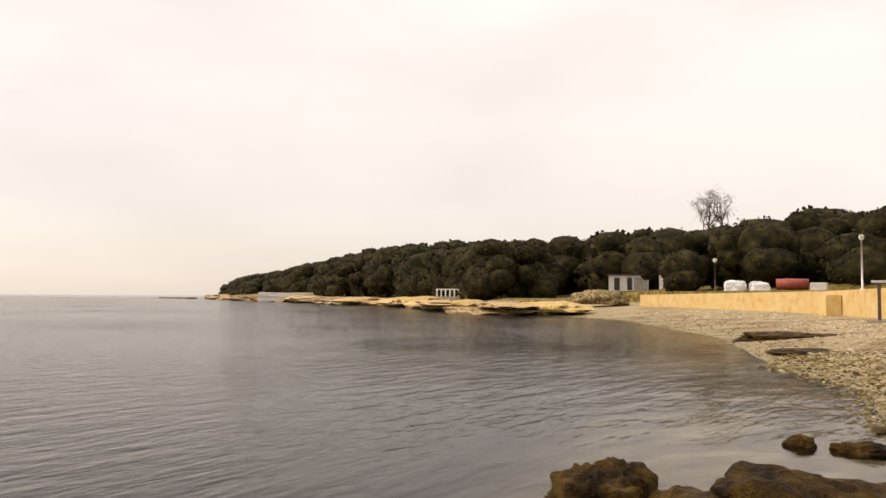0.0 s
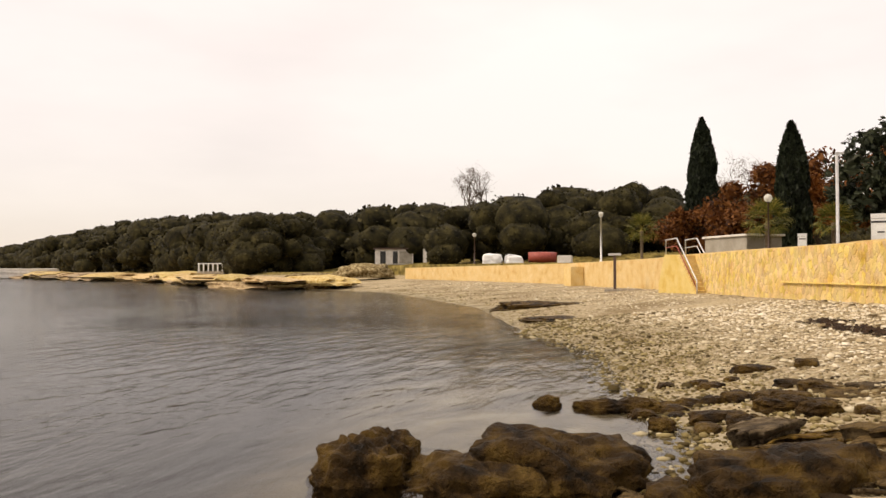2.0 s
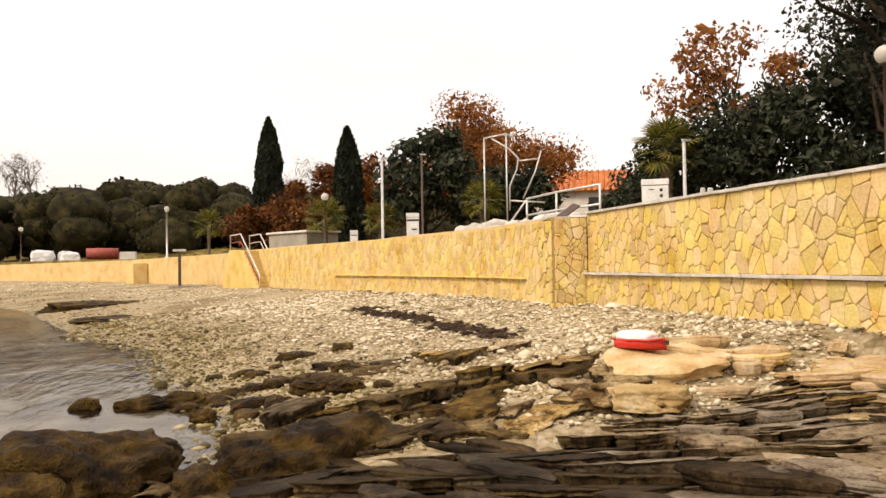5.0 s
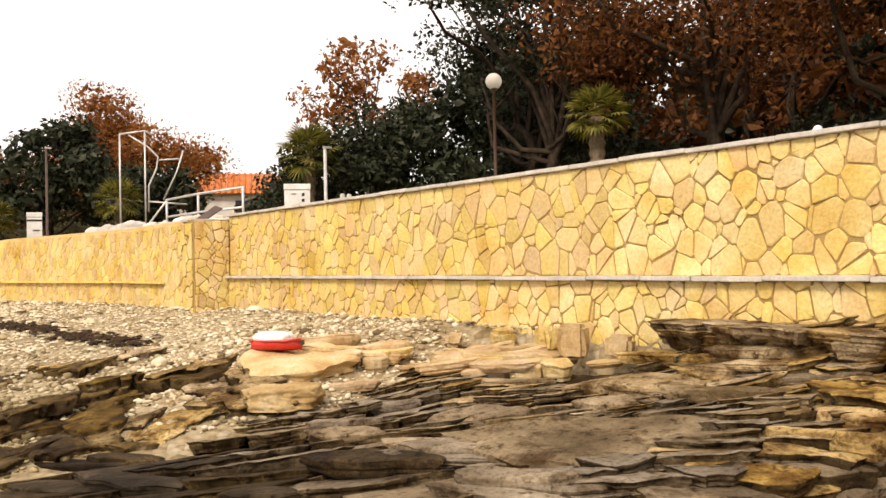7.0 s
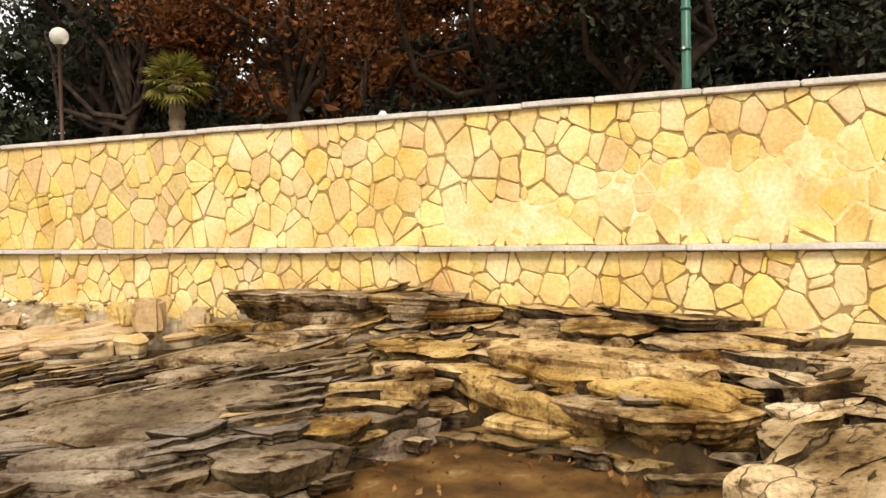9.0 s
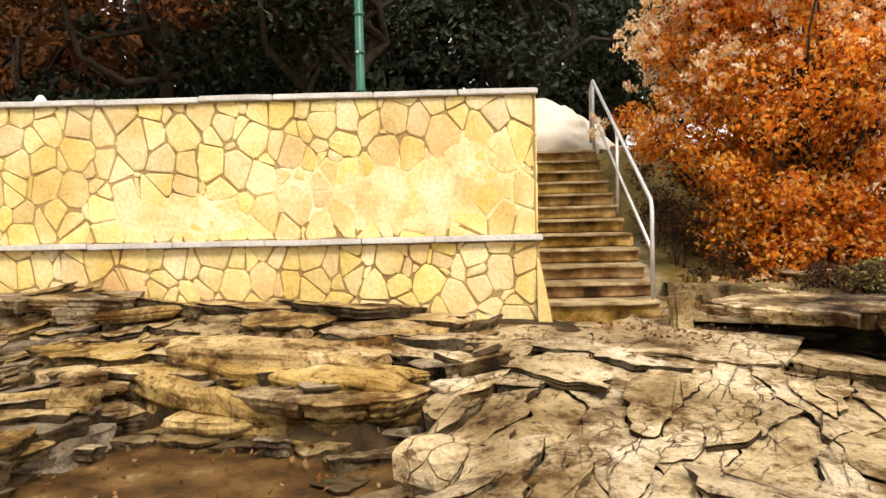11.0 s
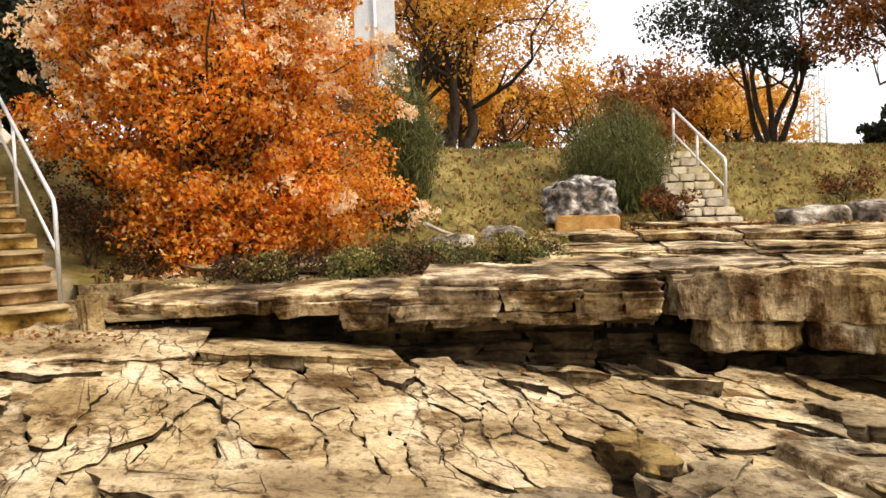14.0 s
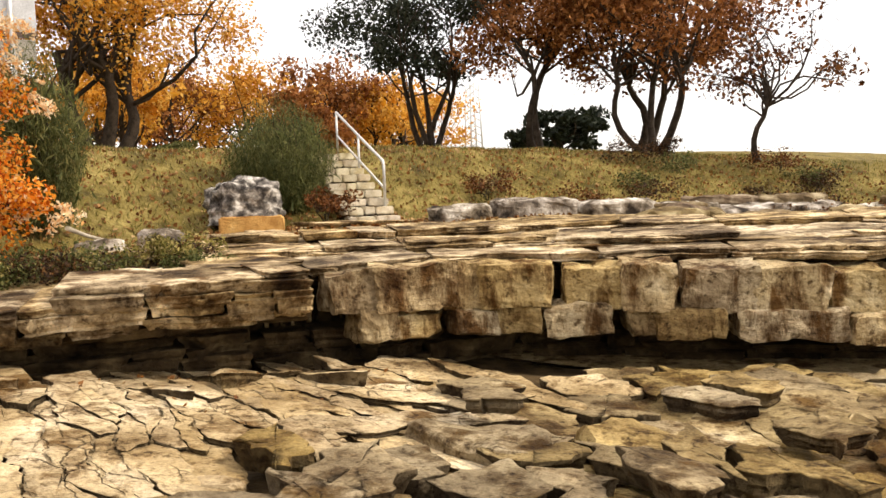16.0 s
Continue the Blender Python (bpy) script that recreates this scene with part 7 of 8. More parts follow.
tree("plane_tree", 9.3, 66.0, 3.1, "tree in orange autumn leaf by the cypresses", L_ORANGE, M_BARK, 8.4, 0.8, 2.6, 7000, 0.28, 19, 0.25, 1, 18, 0.42, core=0.15)
tree("plane_tree", 1.4, 88.2, 3.1, "low red-brown tree by the promenade", L_RUST, M_BARK, 6.6, 0.3, 4.2, 7000, 0.36, 20, 0.25, 1, 18, 0.46, core=0.2)
tree("plane_tree", 6.0, 74.0, 3.1, "low red-brown tree by the promenade", L_RUST, M_BARK, 5.4, 0.3, 3.6, 6000, 0.32, 21, 0.25, 1, 16, 0.46, core=0.2)
tree("bare_tree", 8.2, 110.0, 3.2, "bare pale tree with fine twigs", L_TWIG, M_GREYBARK, 14.0, 7.0, 4.4, 2600, 0.14, 22, 0.2, 2, 26, 0.34, core=0, twigs=0.4)
tree("bare_tree", -37.2, 154.0, 6.0, "bare grey tree rising above the woods", L_TWIG, M_GREYBARK, 17.5, 8.5, 5.2, 3200, 0.18, 23, 0.3, 2, 26, 0.34, core=0, twigs=0.4)


def cypress(x, y, z, height, radius, seed):
    rs = np.random.RandomState(seed)
    ob = thing("cypress", x, y, z - 0.1, "tall narrow dark cypress", "tree", "cypresses")
    tubes_object("trunk", [limb((0, 0, 0), (0, 0, height * 0.9), radius * 0.14, 0.03, 0.02, rs)], M_BARK, ob)
    n = 11000
    f = rs.rand(n) ** 0.8
    a = rs.uniform(0, 2 * math.pi, n)
    prof = np.interp(f, [0, 0.06, 0.3, 0.7, 0.9, 1], [0.5, 0.85, 1.0, 0.72, 0.36, 0.04]) * radius
    lump = 1 + 0.28 * np.array([noise.noise(Vector((math.cos(t) * 1.5, math.sin(t) * 1.5, k * 9 + seed))) for t, k in zip(a, f)])
    r = prof * lump * rs.rand(n) ** 0.3
    pos = np.stack([r * np.cos(a), r * np.sin(a), 0.3 + f * (height - 0.3)], 1)
    crown = leaf_object("crown", pos, 0.55, L_CYPRESS, ob, rs, -2.5, 0.4)
    return ob


cypress(2.75, 91.9, 3.1, 15.6, 2.0, 31)
cypress(7.9, 63.6, 3.1, 9.9, 1.35, 32)


def palm(x, y, z, height, frond, seed, label):
    """A fan palm: shaggy trunk, stalks with fans of narrow blades."""
    rs = np.random.RandomState(seed)
    ob = thing("fan_palm", x, y, z, label, "palm")
    prof = [(0.16, 0)] + [((0.13 if k % 2 else 0.165) * (0.9 + 0.25 * k / 20), height * (k + 1) / 21) for k in range(20)] + [(0.05, height)]
    part("trunk", turned_bm(prof, 11), M_PALMBARK, ob)
    verts, quads = [], []
    blades = 15
    for b in range(blades):
        a = radians(-105 + 210 * b / (blades - 1))
        d = Vector((math.cos(a), math.sin(a), 0))
        s = Vector((-d.y, d.x, 0))
        ln = frond * 0.52 * (1 - 0.25 * abs(b / (blades - 1) - 0.5))
        o = Vector((frond * 0.48, 0, 0))
        i = len(verts)
        verts += [o - s * 0.012, o + d * ln * 0.5 + s * 0.030 + Vector((0, 0, 0.02)), o + d * ln + Vector((0, 0, -0.16 * ln)), o + d * ln * 0.5 - s * 0.030 + Vector((0, 0, 0.02))]
        quads.append((i, i + 1, i + 2, i + 3))
    i = len(verts)
    verts += [Vector((0, -0.012, 0)), Vector((0, 0.012, 0)), Vector((frond * 0.5, 0.008, 0)), Vector((frond * 0.5, -0.008, 0))]
    quads.append((i, i + 1, i + 2, i + 3))
    first = None
    for k in range(34):
        el = 78 - 118 * (k / 33) ** 1.1
        m = pose(0, 0, height - 0.02) @ pose(0, 0, 0, 0, 0, 137.5 * k) @ pose(0.05, 0, 0, 0, -el, 0) @ pose(0, 0, 0, rs.uniform(-25, 25), 0, 0)
        if first is None:
            first = quads_object("frond", [tuple(v) for v in verts], quads, L_PALM, ob)
            fr = first
        else:
            fr = new("frond", first.data)
            fr.parent = ob
        fr.matrix_basis = m
    return ob


palm(12.52, 10.85, 3.05, 2.0, 0.72, 1, "shaggy green fan palm behind the wall")
palm(11.64, 21.0, 3.05, 2.3, 1.15, 2, "tall fan palm behind the white sign")
palm(8.9, 30.0, 3.0, 1.6, 1.0, 3, "small fan palm beside the tube frame")
palm(4.9, 51.0, 3.0, 2.2, 1.6, 4, "fan palm beyond the wall")
palm(7.3, 44.4, 3.0, 1.7, 1.2, 5, "small fan palm beyond the wall")
palm(-3.2, 80.0, 3.0, 3.2, 2.0, 6, "fan palm by the promenade")

# the flame-coloured smoke bush beside the steps
rs = np.random.RandomState(61)
bush = thing("smoke_bush", 10.0, -4.5, 1.25, "great round bush in flaming orange autumn leaf", "bush")
_cl, _ln = [], []
for k in range(130):
    zz = 1 - 2 * (k + 0.5) / 130
    rr, aa = math.sqrt(1 - zz * zz), 2.39996 * k
    q = rs.uniform(0.62, 1.0) * (1 + 0.30 * noise.noise(Vector((math.cos(aa) * rr, math.sin(aa) * rr, zz)) * 1.9 + Vector((3.0, 1.0, 0))))
    _cl.append((math.cos(aa) * rr * q * 1.7, math.sin(aa) * rr * q * (2.15 + 0.2 * zz), 2.15 + zz * q * 1.95))
for k in range(34):
    a, r = rs.uniform(0, 6.3), rs.rand() ** 0.5
    _cl.append((1.2 * r * math.cos(a), 1.9 * r * math.sin(a), 3.7 + rs.uniform(0, 0.95) * (1.1 - r)))
for k in range(40):
    _cl.append((rs.uniform(-1.5, 0.3), rs.uniform(-2.1, 1.3), rs.uniform(0.35, 1.5)))
_cl = np.array(_cl)
for c in _cl:
    a = rs.uniform(0, 6.3)
    _ln.append(limb((0.25 * math.cos(a), 0.25 * math.sin(a), 0), c, 0.035, 0.008, 0.12, rs, 6))
tubes_object("branching", _ln, M_BARK, bush, 5)


def clumps(centres, radius, n, rs, flat=0.8):
    w = rs.randint(0, len(centres), n)
    d = rs.normal(size=(n, 3))
    d /= np.linalg.norm(d, axis=1)[:, None]
    return centres[w] + d * (radius * rs.uniform(0.6, 1.15, len(centres))[w] * rs.rand(n) ** 0.5)[:, None] * np.array([1, 1, flat])


leaf_object("foliage", clumps(_cl, 0.42, 80000, rs), 0.066, L_SUMAC, bush, rs, 0.3, 0.62)
leaf_object("inner_foliage", clumps(_cl * np.array([0.7, 0.7, 0.85]) + np.array([0, 0, 0.1]), 0.6, 9000, rs), 0.10, L_SUMAC, bush, rs, 0.3, 0.6)
_hi = np.array([0, 0, 2.1]) + (_cl[(_cl[:, 2] > 2.2) | (rs.rand(len(_cl)) < 0.12)] - np.array([0, 0, 2.1])) * 1.17
_hi = np.concatenate([_hi] + [_hi[_hi[:, 2] > 2.9] + rs.normal(size=(int((_hi[:, 2] > 2.9).sum()), 3)) * 0.12 for _ in range(2)])
# feathery seed heads in small tufts
_tuft = clumps(_hi, 0.40, 2300, rs, 0.9)
leaf_object("seed_head", clumps(_tuft, 0.095, 37000, rs, 0.9), 0.064, L_PLUME, bush, rs, -0.6, 0.5)


def broom(x, y, z, height, radius, n, seed, label, material=None):
    """A bush of fine upright green shoots."""
    rs = np.random.RandomState(seed)
    ob = thing("broom_bush", x, y, z, label, "bush")
    a, r = rs.uniform(0, 6.3, n), radius * rs.rand(n) ** 0.5
    f = rs.rand(n)
    tip = height * (1 - 0.45 * (r / radius) ** 2) * rs.uniform(0.75, 1.08, n)
    spread = 0.55 + 0.6 * f
    pos = np.stack([r * np.cos(a) * spread, r * np.sin(a) * spread, tip * (0.05 + 0.95 * f)], 1)
    leaf_object("shoot_mass", pos, 0.14, material or L_BROOM, ob, rs, -1.6, 0.09)
    _l = [limb((0, 0, 0), (rs.normal() * radius * 0.4, rs.normal() * radius * 0.4, height * 0.8), 0.02, 0.006, 0.1, rs, 5) for _ in range(22)]
    tubes_object("branching", _l, M_BARK, ob, 5)
    inner = np.stack([rs.normal(size=1500) * radius * 0.36, rs.normal(size=1500) * radius * 0.36, rs.uniform(0.1, height * 0.75, 1500)], 1)
    leaf_object("inner_growth", inner, 0.30, L_BROOM, ob, rs, -1.5, 0.12)
    return ob


broom(10.6, -13.0, 1.75, 2.35, 1.05, 24000, 71, "dense green broom bush beside the bank steps")
broom(11.0, -8.0, 1.75, 2.9, 0.75, 16000, 72, "tall grey-green broom bush behind the orange bush")
tree("shrub", 9.3, -12.7, 1.6, "small reddish shrub beside the bank steps", L_RUST, M_BARK, 0.9, 0.05, 0.55, 1800, 0.06, 73, 0.02, 3, 10, 0.5)
tree("shrub", 8.0, -16.9, 1.9, "small brown shrub on the bank", L_RUST, M_BARK, 0.7, 0.02, 0.8, 1800, 0.06, 74, 0.02, 3, 10, 0.5)

# dry undergrowth at the foot of the bush and along the ledge
for k, (x, y, h, r, m) in enumerate(((8.75, -2.95, 0.75, 0.5, L_DEAD), (9.2, -3.3, 1.0, 0.6, L_DEAD), (8.5, -3.6, 0.40, 0.6, L_DEAD), (8.2, -4.4, 0.35, 0.7, L_DEAD), (8.0, -5.1, 0.35, 0.6, L_BROOM), (8.5, -5.9, 0.45, 0.6, L_BROOM), (9.0, -6.5, 0.6, 0.6, L_BROOM), (9.7, -2.8, 1.3, 0.55, L_DEAD), (10.5, -2.9, 1.5, 0.5, L_DEAD))):
    tree("undergrowth", x, y, float(land(x, y)) - 0.05, "low dry undergrowth and twigs at the foot of the bush", m, M_BARK, h, 0.0, r, 3200, 0.034, 360 + k, 0.012, 4, 12, 0.5)

rs = np.random.RandomState(83)
for k in range(16):
    f = k / 15
    x, y = 8.0 - 1.6 * f + rs.uniform(-0.3, 0.3), -3.5 - 3.6 * f + rs.uniform(-0.3, 0.3)
    z = max(float(land(x, y)), float(rock_base(np.array([x]), np.array([y]))[0]))
    tree("undergrowth", x, y, z - 0.02, "low grass and dry weeds growing on the ledge", (L_GRASS, L_DEAD, L_BROOM)[k % 3], M_BARK, rs.uniform(0.22, 0.42), 0.0, rs.uniform(0.3, 0.6), 2400, 0.036, 400 + k, 0.01, 4, 10, 0.5)

# park trees to the south
GOLD = "park tree in golden autumn leaf"
tree("golden_tree", 23.5, -18.7, 3.3, GOLD + " with a stout forked trunk", L_GOLD, M_BARK, 9.5, 1.8, 4.8, 36000, 0.13, 81, 0.24, 3, 36, 0.42, core=0.1)
for k, (x, y, h, r) in enumerate(((37.6, -33.0, 7.4, 4.2), (44.0, -33.0, 8.4, 4.4), (34.5, -37.5, 6.6, 3.8), (29.0, -37.0, 6.4, 3.6), (26.0, -39.5, 5.6, 3.4), (33.0, -26.5, 6.4, 3.6), (40.0, -22.0, 8.5, 4.6), (31.0, -14.0, 9.0, 4.6), (35.0, -45.0, 6.8, 4.0), (48.0, -42.0, 8.0, 4.6), (52.0, -36.0, 8.5, 4.8), (41.0, -41.0, 7.0, 4.2), (46.0, -28.0, 8.5, 4.6), (38.0, -52.0, 6.4, 4.2), (31.0, -50.0, 5.8, 4.0), (27.0, -33.0, 4.2, 2.4))):
    tree("golden_tree", x, y, 3.6, GOLD, L_GOLD if k % 3 else L_ORANGE, M_BARK, h, 0.3, r, 8000, 0.19, 90 + k, 0.17, 3, 22, 0.44, core=0.1)
tree("holm_oak", 15.1, -26.1, 3.3, "evergreen oak with several bare curving stems", L_HOLM, M_BARK, 7.0, 1.9, 3.7, 20000, 0.13, 101, 0.12, 5, 24, 0.36, core=0.12)
tree("autumn_oak", 10.85, -26.1, 3.2, "oak in thin rust-orange leaf with dark stems", L_ORANGE, M_BARK, 8.0, 2.0, 4.2, 26000, 0.14, 102, 0.15, 2, 28, 0.42, core=0.03, twigs=0.2)
tree("autumn_oak", 6.7, -25.5, 2.9, "oak in thin rust-orange leaf with dark stems", L_ORANGE, M_BARK, 7.6, 1.6, 4.2, 26000, 0.14, 103, 0.14, 3, 28, 0.42, core=0.03, twigs=0.2)
tree("autumn_oak", 8.6, -30.0, 3.0, "oak in thin rust-brown leaf", L_RUST, M_BARK, 7.6, 1.8, 3.8, 12000, 0.15, 104, 0.18, 2, 22, 0.36, core=0.03, twigs=0.2)
tree("autumn_oak", 3.5, -24.3, 2.6, "small leaning oak, half bare, with twisted branches", L_RUST, M_BARK, 4.6, 1.3, 2.3, 2200, 0.13, 105, 0.11, 1, 20, 0.36, lean=(-0.5, 0), core=0, twigs=0.35)
tree("cedar", 26.0, -65.0, 3.6, "dark spreading conifer far off", L_CYPRESS, M_BARK, 5.4, 0.4, 5.0, 5000, 0.4, 106, 0.3, 1, 18, 0.4, squash=0.5, core=0.2)
for k, (x, y, z, w, hh) in enumerate(((27.5, -24.4, 3.45, 9.0, 0.8),)):
    _n = 5000
    pos = np.stack([rs.uniform(-w / 2, w / 2, _n), rs.uniform(-0.35, 0.35, _n), hh * rs.rand(_n) ** 0.6], 1)
    hd = thing("hedge", x, y, z, "low clipped hedge in the park", "hedge", turn=-27)
    leaf_object("foliage", pos, 0.12, L_BROOM, hd, rs)

for k in range(34):
    x, y = rs.uniform(-4, 6.5), rs.uniform(-24.5, -17.5)
    tree("shrub", x, y, float(land(x, y)), "low brown heathy shrub on the bank", (L_DEAD, L_RUST, L_DEAD, L_BROOM)[k % 4], M_BARK, rs.uniform(0.35, 0.75), 0.0, rs.uniform(0.6, 1.2), 1500, 0.06, 340 + k, 0.015, 3, 10, 0.5)

# ---- far woods on the headland: crowns of clumps, uneven outline ----
rs = np.random.RandomState(111)
_bm = bmesh.new()
bmesh.ops.create_icosphere(_bm, subdivisions=2, radius=1.0)
_ico = np.array([tuple(v.co) for v in _bm.verts])
_tri = np.array([[v.index for v in f.verts] for f in _bm.faces])
_bm.free()
CREST_AT = [60, 89, 91, 94.7, 95.7, 98.9, 105, 107.5, 113.8, 118.9, 124.3, 127.6, 130, 132.5, 135.8, 138]
CREST = [0.085, 0.095, 0.112, 0.093, 0.106, 0.099, 0.083, 0.085, 0.073, 0.069, 0.064, 0.056, 0.043, 0.035, 0.021, 0.006]
_wv, _wq, _lp, _lq = [], [], [], []
_base = 0
for k in range(800):
    f = rs.rand() ** 1.25
    y = 112 + 262 * f
    x = float(np.interp(min(y, 366), SHORE_Y, SHORE_X)) + (8 if y < 300 else 1) + rs.rand() ** 1.4 * (30 + 70 * f) + 4
    if y < 128:
        x, y, f = rs.uniform(-46, 46), 122 + rs.uniform(0, 40), 0.1
    if k < 60:
        x, y, f = rs.uniform(2, 70), rs.uniform(104, 135), 0.0
    elif 112 <= k < 175:
        x, y, f = rs.uniform(-95, 20), rs.uniform(166, 205), 0.3
    elif k < 112 and k >= 80:
        x, y, f = rs.uniform(-42, 8), rs.uniform(124, 165), 0.12
    elif k < 80:
        x, y = rs.uniform(-66, -38), rs.uniform(156, 175)
    if -64 < x < -35 and y < 153:
        continue
    z = float(land(x, y))
    taper = min(1.0, max(0.3, (382 - y) / 36))
    r = rs.uniform(2.2, 4.6) * (1 + 0.5 * f) * (0.4 + 0.6 * taper)
    h = rs.uniform(5.0, 10.8) * (1 + 0.35 * f) * taper
    # the skyline climbs from the tip of the headland towards the beach
    away, bearing = math.hypot(x, y), math.degrees(math.atan2(y, x))
    crest = 2.2 + away * float(np.interp(bearing, CREST_AT, CREST)) - z
    h = min(max(crest * (rs.uniform(0.86, 1.05) if k % 3 == 0 else rs.uniform(0.45, 0.86)), 2.5), 24.0)
    r = min(r, h * 0.75)
    near = y < 150
    toward = np.array([-x, -y]) / away
    for c_r, c_top, c_off in ((r, h, 0.0), (r * rs.uniform(0.7, 1.0), h * rs.uniform(0.52, 0.78), r * rs.uniform(0.5, 0.9))):
        tall = c_r * rs.uniform(0.62, 0.85)
        c = np.array([x + toward[0] * c_off, y + toward[1] * c_off, z + max(c_top - tall, tall * 0.4)])
        seat = Vector((k * 3.1 + c_off, 0, 0))
        d = 1 + 0.22 * np.array([noise.fractal(Vector(p * 1.8) + seat, 1.0, 2.0, 3) for p in _ico])
        v = c + _ico * d[:, None] * np.array([c_r, c_r, tall]) * 0.94
        _wv.append(v)
        _wq.append(_tri + _base)
        _base += len(v)
        m = 270 if near else 62
        q = rs.normal(size=(m, 3))
        q /= np.linalg.norm(q, axis=1)[:, None]
        lump = 1 + 0.22 * np.array([noise.fractal(Vector(p * 1.8) + seat, 1.0, 2.0, 3) for p in q])
        (_lq if near else _lp).append(c + q * lump[:, None] * np.array([c_r, c_r, tall]) * rs.uniform(0.88, 0.97, (m, 1)))
    _lp.append(np.clip(rs.normal(size=(16, 3)), -1.2, 1.2) * np.array([r * 0.6, r * 0.6, h * 0.22]) + np.array([x, y, z + h * 0.3]))
_lp = np.concatenate(_lp)
woods = leaf_object("near_woods", np.concatenate(_lq), 0.46, L_WOODS, None, rs, 0.0, 0.8)
tagged(woods, "dark evergreen woods behind the beach", "woods", kind="stuff")
woods = leaf_object("far_woods", _lp, 1.0, L_WOODS, None, rs, 0.0, 0.8)
tagged(woods, "dense dark evergreen woods along the headland", "woods", kind="stuff")
cores = mesh_object("woods_crowns", np.concatenate(_wv), np.concatenate(_wq), M_FOLIAGE, None, True)
tagged(cores, "rounded dark crowns of the headland woods", "woods", kind="stuff")

# ---- grass and fallen leaves on the bank ----
rs = np.random.RandomState(121)
_n = 90000
gx, gy = rs.uniform(-4, 20, _n), rs.uniform(-27, -3.5, _n)
gs = side_of(gx, gy, FOOT_X, FOOT_Y)
ok = (gs > 0.15) & (gs < 9.0) & (lattice(gx * 1.1, gy * 1.1, 3) > -0.28 - 0.1 * gs)
gx, gy = gx[ok], gy[ok]
gz = land(gx, gy)
gpos = np.stack([gx, gy, gz + 0.04], 1)
tagged(leaf_object("grass", gpos, 0.13, L_GRASS, None, rs, -2.4, 0.13), "tufts of dry yellow-green grass on the bank", "grass", kind="stuff")
_n = 24000
lx, ly = rs.uniform(-3, 18, _n), rs.uniform(-26, -2.6, _n)
lz = np.maximum(land(lx, ly), 0)
ls = side_of(lx, ly, FOOT_X, FOOT_Y)
ok = (ls > -1.2) & (ls < 9) & ((lx > 8.3) | (ly < -4.0))
lpos = np.stack([lx, ly, np.where(ls > 0.4, lz + 0.03, rock_height(lx, ly) + 0.015)], 1)[ok]
_lit = leaf_object("leaf_litter", lpos, 0.10, L_LITTER, None, rs, 0, 0.7)
tagged(_lit, "brown and orange fallen leaves", "leaves", kind="stuff")

for _box, _n in (((5.6, 7.5, -3.3, -1.2), 420), ((3.4, 5.9, 0.1, 2.4), 160), ((2.4, 5.0, -6.6, -4.2), 160)):
    lx, ly = rs.uniform(_box[0], _box[1], _n), rs.uniform(_box[2], _box[3], _n)
    ok = (rs.rand(_n) < np.exp(-((side_of(lx, ly, EDGE_X, EDGE_Y) + 0.25) / 0.5) ** 2)) | (ly > -0.5) | (rs.rand(_n) < 0.08)
    lx, ly = lx[ok], ly[ok]
    lz = np.maximum(rock_height(lx, ly) + 0.02, np.where(ly > 0, 0.66, 0))
    tagged(leaf_object("leaf_litter", np.stack([lx, ly, lz], 1), 0.055, L_LITTER, None, rs, 0, 0.7), "scattered brown fallen leaves on the rock", "leaves", kind="stuff")

# ---- shingle: rounded stones, too many to count ----
rs = np.random.RandomState(131)
_bm = bmesh.new()
bmesh.ops.create_icosphere(_bm, subdivisions=1, radius=1.0)
_ico = np.array([tuple(v.co) for v in _bm.verts])
_tri = np.array([[v.index for v in f.verts] for f in _bm.faces])
_bm.free()
_n = 42000
py = 7.2 + 27 * rs.rand(_n) ** 1.45
px = rs.uniform(-6, 7.8, _n)
edge = np.interp(py, SHORE_Y, SHORE_X)
dry = (px - edge) > -0.9
dry &= px < wall_x(py) - 0.15
dry &= (py > 9.6) | ((px > 4.6) | ((py > 8.5 - 0.05 * px) & (rs.rand(_n) < 0.7))) & (land(px, py) > rock_height(px, py) - 0.03 + 0.10 * lattice(px * 1.3, py * 1.3, 6))
px, py = px[dry], py[dry]
pz = np.maximum(land(px, py), -0.4)
pz = np.where(py < 11, np.maximum(pz, rock_height(px, py) + 0.004), pz)


